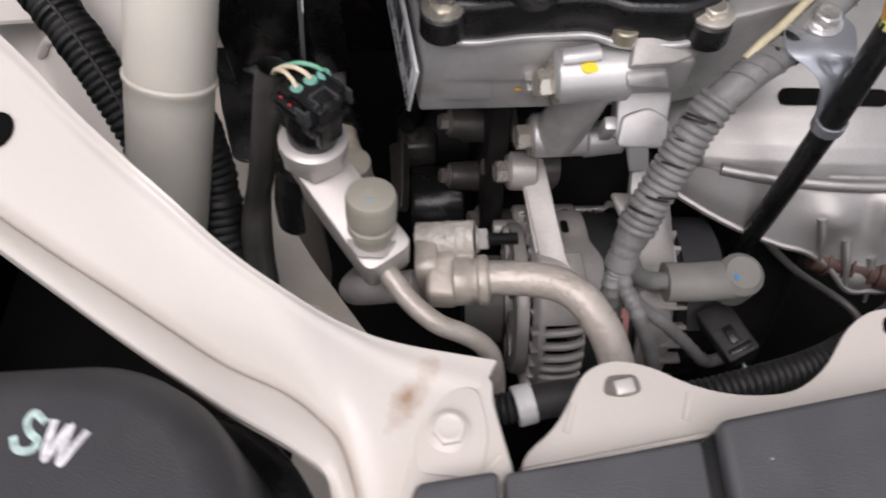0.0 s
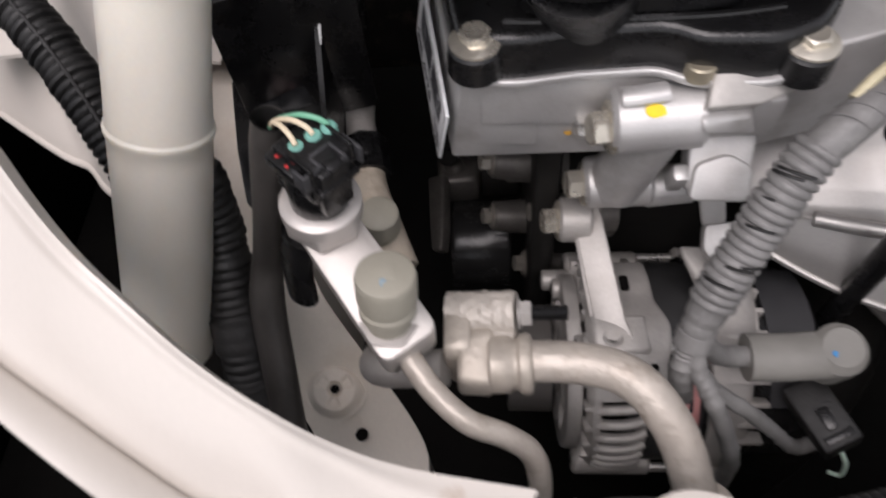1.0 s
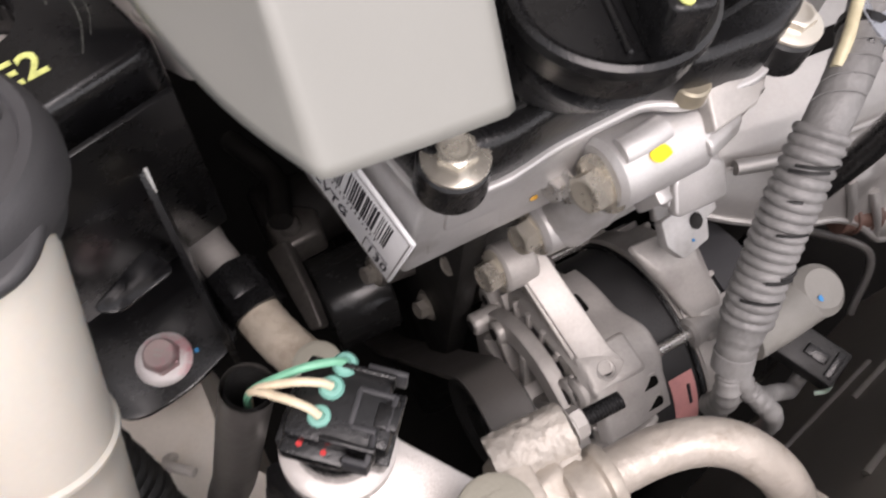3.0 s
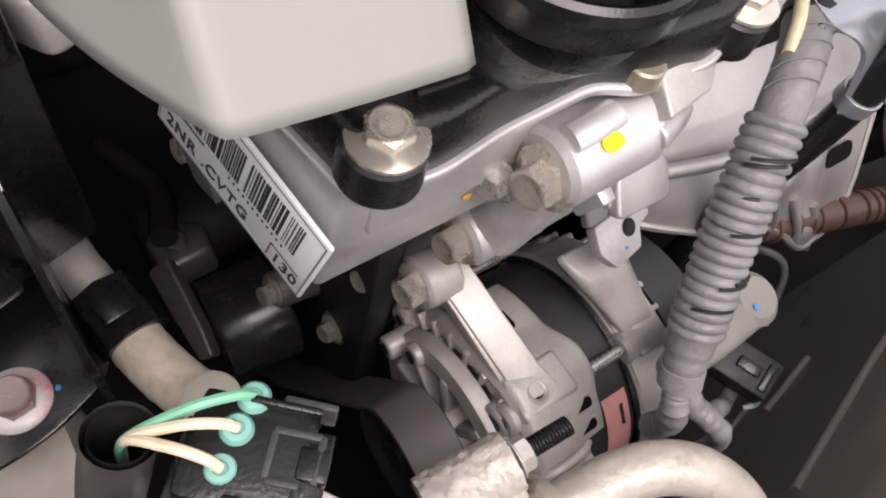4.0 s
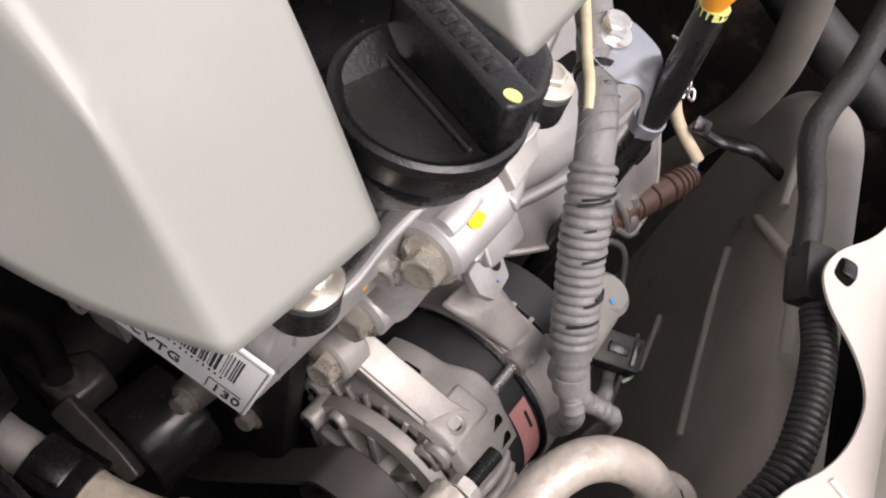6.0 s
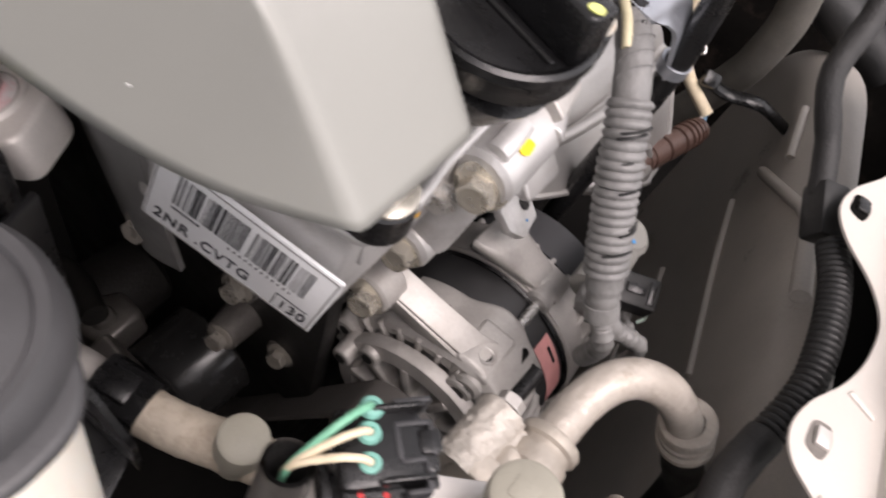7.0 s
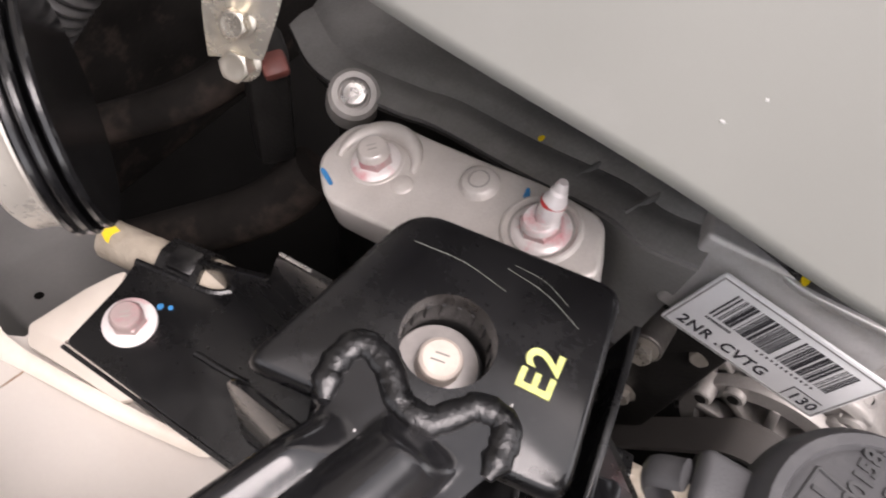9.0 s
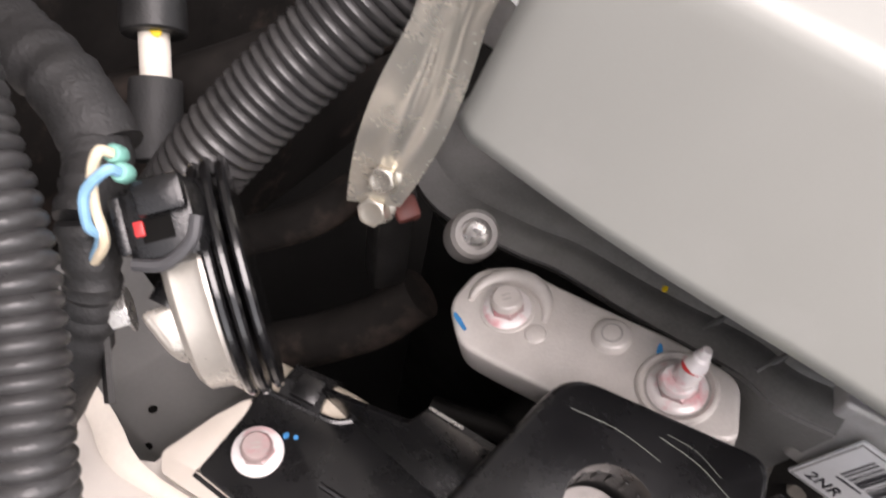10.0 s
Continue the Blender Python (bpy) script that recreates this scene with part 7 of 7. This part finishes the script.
part("boss", lathe([(0, 0.0032), (0.0062, 0.0032), (0.0074, 0.0024), (0.0082, 0.0004), (0.0094, -0.001), (0, -0.001)], frm(on_mb(-0.0424, 0.4572, 0.0), bn), 28), CAST_PALE, mb)
part("boss_mark", ring(on_mb(-0.0424, 0.4572, 0.0033), on_mb(-0.0424, 0.4572, 0.0037), 0.0045, 0.0038), CAST_DULL, mb)
part("cast_mark", lathe([(0, 0.0006), (0.004, 0.0006), (0.0046, 0.0002), (0.005, -0.001), (0, -0.001)], frm(on_mb(-0.0588, 0.4828, 0.0002), bn), 24), CAST_PALE, mb)
part("deep_seat", lathe([(0.0118, -0.004), (0.0128, 0.0004), (0.0142, 0.0018), (0.0152, 0.0016), (0.0165, -0.0005)], frm(on_mb(-0.0478, 0.4255, 0), bn), 40), CAST_PALE, mb)
part("seat_floor", lathe([(0, 0.0003), (0.0135, 0.0003), (0.0135, -0.001)], frm(on_mb(-0.0478, 0.4255, 0), bn), 36), CAST_DULL, mb)
painted_bolt(mb, on_mb(*BB, 0.0), bn + Vector((0.02, -0.05, 0)), 0.0076, 0.0084, 0.0108, "flanged bolt with red paint")
st = on_mb(-0.0478, 0.4255, 0.0)
sn = Vector((0.16, 0.04, 1)).normalized()
painted_bolt(mb, st - bn * 0.0003, bn, 0.0082, 0.0066, 0.0118, "flanged nut with red paint", "nut", top=PALEBOLT)
part("stud", lathe([(0, 0.027), (0.0018, 0.027), (0.0026, 0.0245), (0.0024, 0.023), (0.0034, 0.022), (0.0036, 0.0195), (0.0046, 0.018), (0.0048, 0.012), (0.0046, 0.0), (0, 0)], frm(st, sn), 24), PALEBOLT, mb, "pale stepped stud")
part("paint_band", lathe([(0.0047, 0), (0.0049, 0.0005), (0.0049, 0.0018), (0.0047, 0.0024)], frm(st + sn * 0.0148, (0.3, 0.2, 1)), 20), RED, mb, "red paint stripe")
blob(on_mb(-0.072, 0.512, 0.0002), bn, 0.0055, 0.0013, BLUE, mb, x=(0.4, 1, 0))
blob(on_mb(-0.0375, 0.4388, 0.0002), bn, 0.0032, 0.0013, BLUE, mb, x=(1, 0.5, 0))

# wrapped refrigerant pipe between mount and engine
wp = thing("wrapped_pipe", (-0.07, 0.35, 0.06), "cream foil-wrapped refrigerant pipe with black clips", "refrigerant pipe")
part("wrapped_end", pitted(tube([(-0.045, 0.28, 0.05), (-0.056, 0.305, 0.058), (-0.064, 0.325, 0.06), (-0.069, 0.347, 0.06)], 0.0108, 28, 12), 0.0004, 300), FOAM, wp)
part("bare_pipe", tube([(-0.068, 0.345, 0.06), (-0.074, 0.375, 0.062), (-0.08, 0.41, 0.055), (-0.1, 0.46, 0.045), (-0.107, 0.505, 0.042)], 0.0092, 20, 8, wob=0.02), CAST_DULL, wp, "bare dirty aluminium pipe")
part("wrapped_end", pitted(tube([(-0.106, 0.5, 0.042), (-0.1135, 0.528, 0.061), (-0.1175, 0.5425, 0.0665), (-0.1225, 0.5581, 0.0645), (-0.1285, 0.585, 0.058), (-0.132, 0.605, 0.052)], 0.0105, 28, 12), 0.0004, 300), FOAM, wp)
for a, b in (((-0.0665, 0.337, 0.0595), (-0.0715, 0.361, 0.062)), ((-0.1195, 0.545, 0.0668), (-0.1255, 0.567, 0.0643))):
    part("clip", tube([a, b], 0.0145, 8), BLACK, wp, "black plastic pipe clip")
    part("clip_latch", box(frm(Vector(a).lerp(Vector(b), 0.5) + Vector((0, 0, 0.009)), (0, 0, 1), Vector(b) - Vector(a)), 0.014, 0.013, 0.006, 0.0012), BLACK, wp)
blob((-0.1325, 0.6, 0.0637), (-0.2, -0.3, 1), 0.0065, 0.0045, YELLOW, wp, x=(0.3, 1, 0), h=0.001)

# ---- horn and what stands round it ----
horn = thing("horn", (-0.16, 0.57, 0.17), "round disc horn with a cream metal dish and black rims", "horn")
HC = Vector((-0.146, 0.5715, 0.196))
HA = (Vector((0.8, -0.57, 0.17)) + Vector((0.479, 0.45, -0.754)) * 0.12).normalized()
hmx = frm(HC, HA, (0, 0.3, 1))
part("dish", lathe([(0, -0.0145), (0.02, -0.0142), (0.0325, -0.0128), (0.0355, -0.0105), (0.0365, -0.003), (0.0385, -0.001), (0.0385, 0.001), (0, 0.002)], hmx, 56), CREAMMETAL, horn)
for h0, r0 in ((0.0005, 0.0415), (0.0048, 0.0425), (0.0096, 0.0415)):
    part("rim", lathe([(0.0, h0), (r0 - 0.001, h0), (r0, h0 + 0.001), (r0, h0 + 0.0024), (r0 - 0.001, h0 + 0.0034), (0, h0 + 0.0034)], hmx, 64), GLOSSBLACK, horn)
part("rear_cup", hull([(-0.1745, 0.5765, 0.2055), (-0.1755, 0.561, 0.1985), (-0.174, 0.557, 0.19), (-0.172, 0.577, 0.19), (-0.153, 0.565, 0.208), (-0.155, 0.552, 0.2), (-0.154, 0.549, 0.185), (-0.152, 0.569, 0.186)], 0.003), CREAMMETAL, horn)
part("tail_nut", hexbolt(Vector((-0.174, 0.58, 0.2025)), -HA, 0.006, 0.006, 0.0075, 0.001), STEEL, horn)
part("back_strap", sheet(lambda u, v: Vector((-0.1735, 0.5845, 0.2)) + Vector((0.06 * (u - 0.5), 0.075 * (u - 0.35), 0.05 * (u - 0.35))) * 0.75 + Vector((0, 0.008, -0.014)) * v, 8, 3, 0.002), CAST_DARK_SHADE, horn, "dark steel mounting strap")
HRT, HUP = Vector((0.641, -0.758, 0.12)), Vector((0.604, 0.594, 0.532))
PD = Vector((-0.474, -0.268, 0.839)).normalized()
HQ = Vector((-0.1602, 0.573, 0.248))
pq = frm(HQ - PD * 0.02, PD, HRT + HUP * 0.25)
hp = part("plug", box(pq @ Matrix.Translation((0.0, -0.001, -0.008)), 0.022, 0.025, 0.024, 0.004), BLACK, horn, "black horn plug")
part("plug_collar", box(pq @ Matrix.Translation((0.003, 0.006, 0.0155)), 0.015, 0.011, 0.005, 0.002), BLACK, hp)
part("plug_cheek", box(pq @ Matrix.Translation((-0.0105, 0.0, 0.003)), 0.004, 0.018, 0.015, 0.0015), BLACK, hp)
part("plug_neck", tube([pq @ Vector((0.004, -0.004, 0.0)), pq @ Vector((0.004, -0.006, -0.016)), Vector((-0.166, 0.5685, 0.206))], 0.008, 14), BLACK, hp)
part("plug_recess", box(pq @ Matrix.Translation((-0.0005, -0.003, 0.0157)), 0.0095, 0.007, 0.0004, 0.0001), TRAY_AND_SHADE, hp, "dark lock recess")
part("plug_lip", tube([pq @ Vector((-0.01, -0.0115, 0.0155)), pq @ Vector((-0.001, -0.0135, 0.016)), pq @ Vector((0.008, -0.009, 0.0165)), pq @ Vector((0.0115, -0.002, 0.0165))], 0.002, 8), CAPBLACK, hp)
for k, mt in enumerate((CREAMWIRE, BLUEWIRE)):
    s = (Vector((-0.1562, 0.5922, 0.256)), Vector((-0.1583, 0.5871, 0.254)))[k] - PD * 0.005
    part("seal", lathe([(0, 0), (0.0028, 0), (0.003, 0.001), (0.003, 0.0048), (0.0024, 0.0058), (0.0015, 0.006), (0, 0.0058)], frm(s, PD), 18), TEAL, hp, "teal rubber seal")
    part("wire", tube([s + PD * 0.006, s + PD * 0.0095 - HRT * 0.002, s + PD * 0.007 - HRT * (0.005 + 0.004 * k) - HUP * 0.006, s + PD * 0.003 - HRT * (0.006 + 0.004 * k) - HUP * 0.015, Vector((-0.1714, 0.5835 + 0.002 * k, 0.236)), Vector((-0.176, 0.589, 0.222))], 0.0016, 8), mt, hp)
part("pin", box(pq @ Matrix.Translation((-0.0055, -0.002, 0.0158)), 0.003, 0.0045, 0.0012, 0.0004), RED, hp, "red lock pin")
solo("thick_ribbed_hose", corrugated([(-0.125, 0.628, 0.165), (-0.107, 0.62, 0.19), (-0.082, 0.612, 0.212), (-0.055, 0.602, 0.235), (-0.02, 0.59, 0.265), (0.03, 0.57, 0.31)], 0.0178, 0.0048, 0.002, 32), HOSE, "thick black ribbed air hose", "hose")
solo("dark_ribbed_conduit", corrugated([(-0.171, 0.633, 0.276), (-0.182, 0.612, 0.265), (-0.193, 0.589, 0.25), (-0.208, 0.569, 0.234), (-0.226, 0.548, 0.217), (-0.245, 0.53, 0.18), (-0.26, 0.52, 0.1)], 0.0118, 0.0052, 0.0016, 26), HOSE, "black ribbed conduit in front of the horn", "conduit")
th = thing("taped_harness", (-0.16, 0.64, 0.23), "black taped harness leading to the horn plug", "wiring harness")
part("main_run", tube([(-0.125, 0.74, 0.225), (-0.138, 0.69, 0.232), (-0.141, 0.66, 0.235), (-0.143, 0.637, 0.235), (-0.147, 0.617, 0.228)], 0.0125, 16, wob=0.06), TAPE, th)
part("wrapped_bend", tube([(-0.142, 0.642, 0.2352), (-0.149, 0.62, 0.2295), (-0.159, 0.608, 0.229), (-0.17, 0.6, 0.2275)], 0.0124, 16, 8, r_end=0.009, wob=0.05), TAPE, th)
part("tail", tube([(-0.169, 0.6, 0.228), (-0.1755, 0.592, 0.216), (-0.183, 0.5885, 0.203), (-0.1915, 0.5875, 0.188), (-0.2045, 0.59, 0.165), (-0.2225, 0.594, 0.14), (-0.24, 0.6075, 0.1)], 0.0088, 14, wob=0.08), TAPE, th)
part("cross_run", tube([(-0.11, 0.8, 0.2), (-0.14, 0.72, 0.24), (-0.175, 0.68, 0.255), (-0.21, 0.65, 0.25)], 0.016, 16, wob=0.04), RUBBER, th)
jn = thing("pipe_joint", (-0.07, 0.72, 0.11), "white pipe end with a yellow mark in a dark sleeve", "pipe joint")
part("sleeve", cyl((-0.088, 0.712, 0.085), (-0.06, 0.738, 0.11), 0.0155, 0.0145), TAPE, jn)
part("pipe", cyl((-0.06, 0.738, 0.11), (-0.038, 0.762, 0.131), 0.0085, 0.0085), WHITE_DULL, jn)
part("cup", ring((-0.046, 0.753, 0.124), (-0.03, 0.77, 0.139), 0.018, 0.0095), RUBBER, jn)
blob((-0.047, 0.748, 0.1315), (-0.4, -0.4, 0.8), 0.0035, 0.004, YELLOW, jn, h=0.001)

# bright ground strap bracket
gb = thing("strap_bracket", (-0.05, 0.57, 0.18), "bright plated steel bracket with hexagon nuts and a red rubber pad", "bracket")


def gb_fn(u, v):
    c = Vector((-0.0585, 0.577, 0.15)).lerp(Vector((-0.0525, 0.551, 0.29)), u)
    w = 0.013 + 0.005 * math.sin(math.pi * min(1, u * 1.2))
    off = (v - 0.5) * 2
    return c + Vector((0.42, -0.88, 0.25)).normalized() * w * off + Vector((-0.5, -0.35, 0.3)) * ((0.004 * math.cos(off * 2.4) - 0.0055 * math.exp(-((off + 0.1 - 0.35 * math.sin(3 * u)) / 0.22) ** 2)) * min(1, max(0, 3 * u - 0.4)))


part("strap", sheet(gb_fn, 24, 24, 0.0018), BRIGHT, gb)
bolt(gb, (-0.0545, 0.577, 0.1445), (-0.75, -0.25, 0.45), 0.0072, 0.0085, 0.0088, 0.0018, YSTEEL, "yellowish plated nut", name="nut")
bolt(gb, (-0.0575, 0.5715, 0.175), (-0.75, -0.25, 0.45), 0.0062, 0.0065, 0.0072, 0.0014, YSTEEL, "yellowish plated nut", name="nut")
part("pad", box(frm((-0.0445, 0.568, 0.139), (-0.3, -0.2, 1), (1, -0.6, 0.2)), 0.012, 0.012, 0.008, 0.0025), REDRUBBER, gb, "dull red rubber pad")
part("foot", box(frm((-0.04, 0.58, 0.06), (0, 0, 1), (1, -0.6, 0)), 0.02, 0.02, 0.085, 0.004), CAST_DARK_SHADE, gb)
bolt(gb, (-0.016, 0.54, 0.2435), (-0.4, -0.3, 1), 0.0065, 0.005, 0.009, 0.0015, STEEL)
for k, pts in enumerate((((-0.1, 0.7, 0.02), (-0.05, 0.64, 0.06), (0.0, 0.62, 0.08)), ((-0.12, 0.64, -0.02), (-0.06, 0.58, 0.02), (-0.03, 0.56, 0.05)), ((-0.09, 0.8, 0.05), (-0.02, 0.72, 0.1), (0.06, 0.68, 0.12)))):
    solo("dark_pipe", tube(pts, 0.012 + 0.004 * k, 14), FIREWALL_AND_SHADE, "dark pipe deep behind the mount", "pipe", "dark pipes behind the mount")

solo("grey_tag", prism(rounded([(-0.113, 0.336), (-0.122, 0.342), (-0.095, 0.358), (-0.088, 0.344)], 0.004, 3), 0.0015, frm((0, 0, 0.098), (0, -0.05, 1)), 0.0004), SATINBLACK, "dull grey sheet tab under the mount", "metal tab")
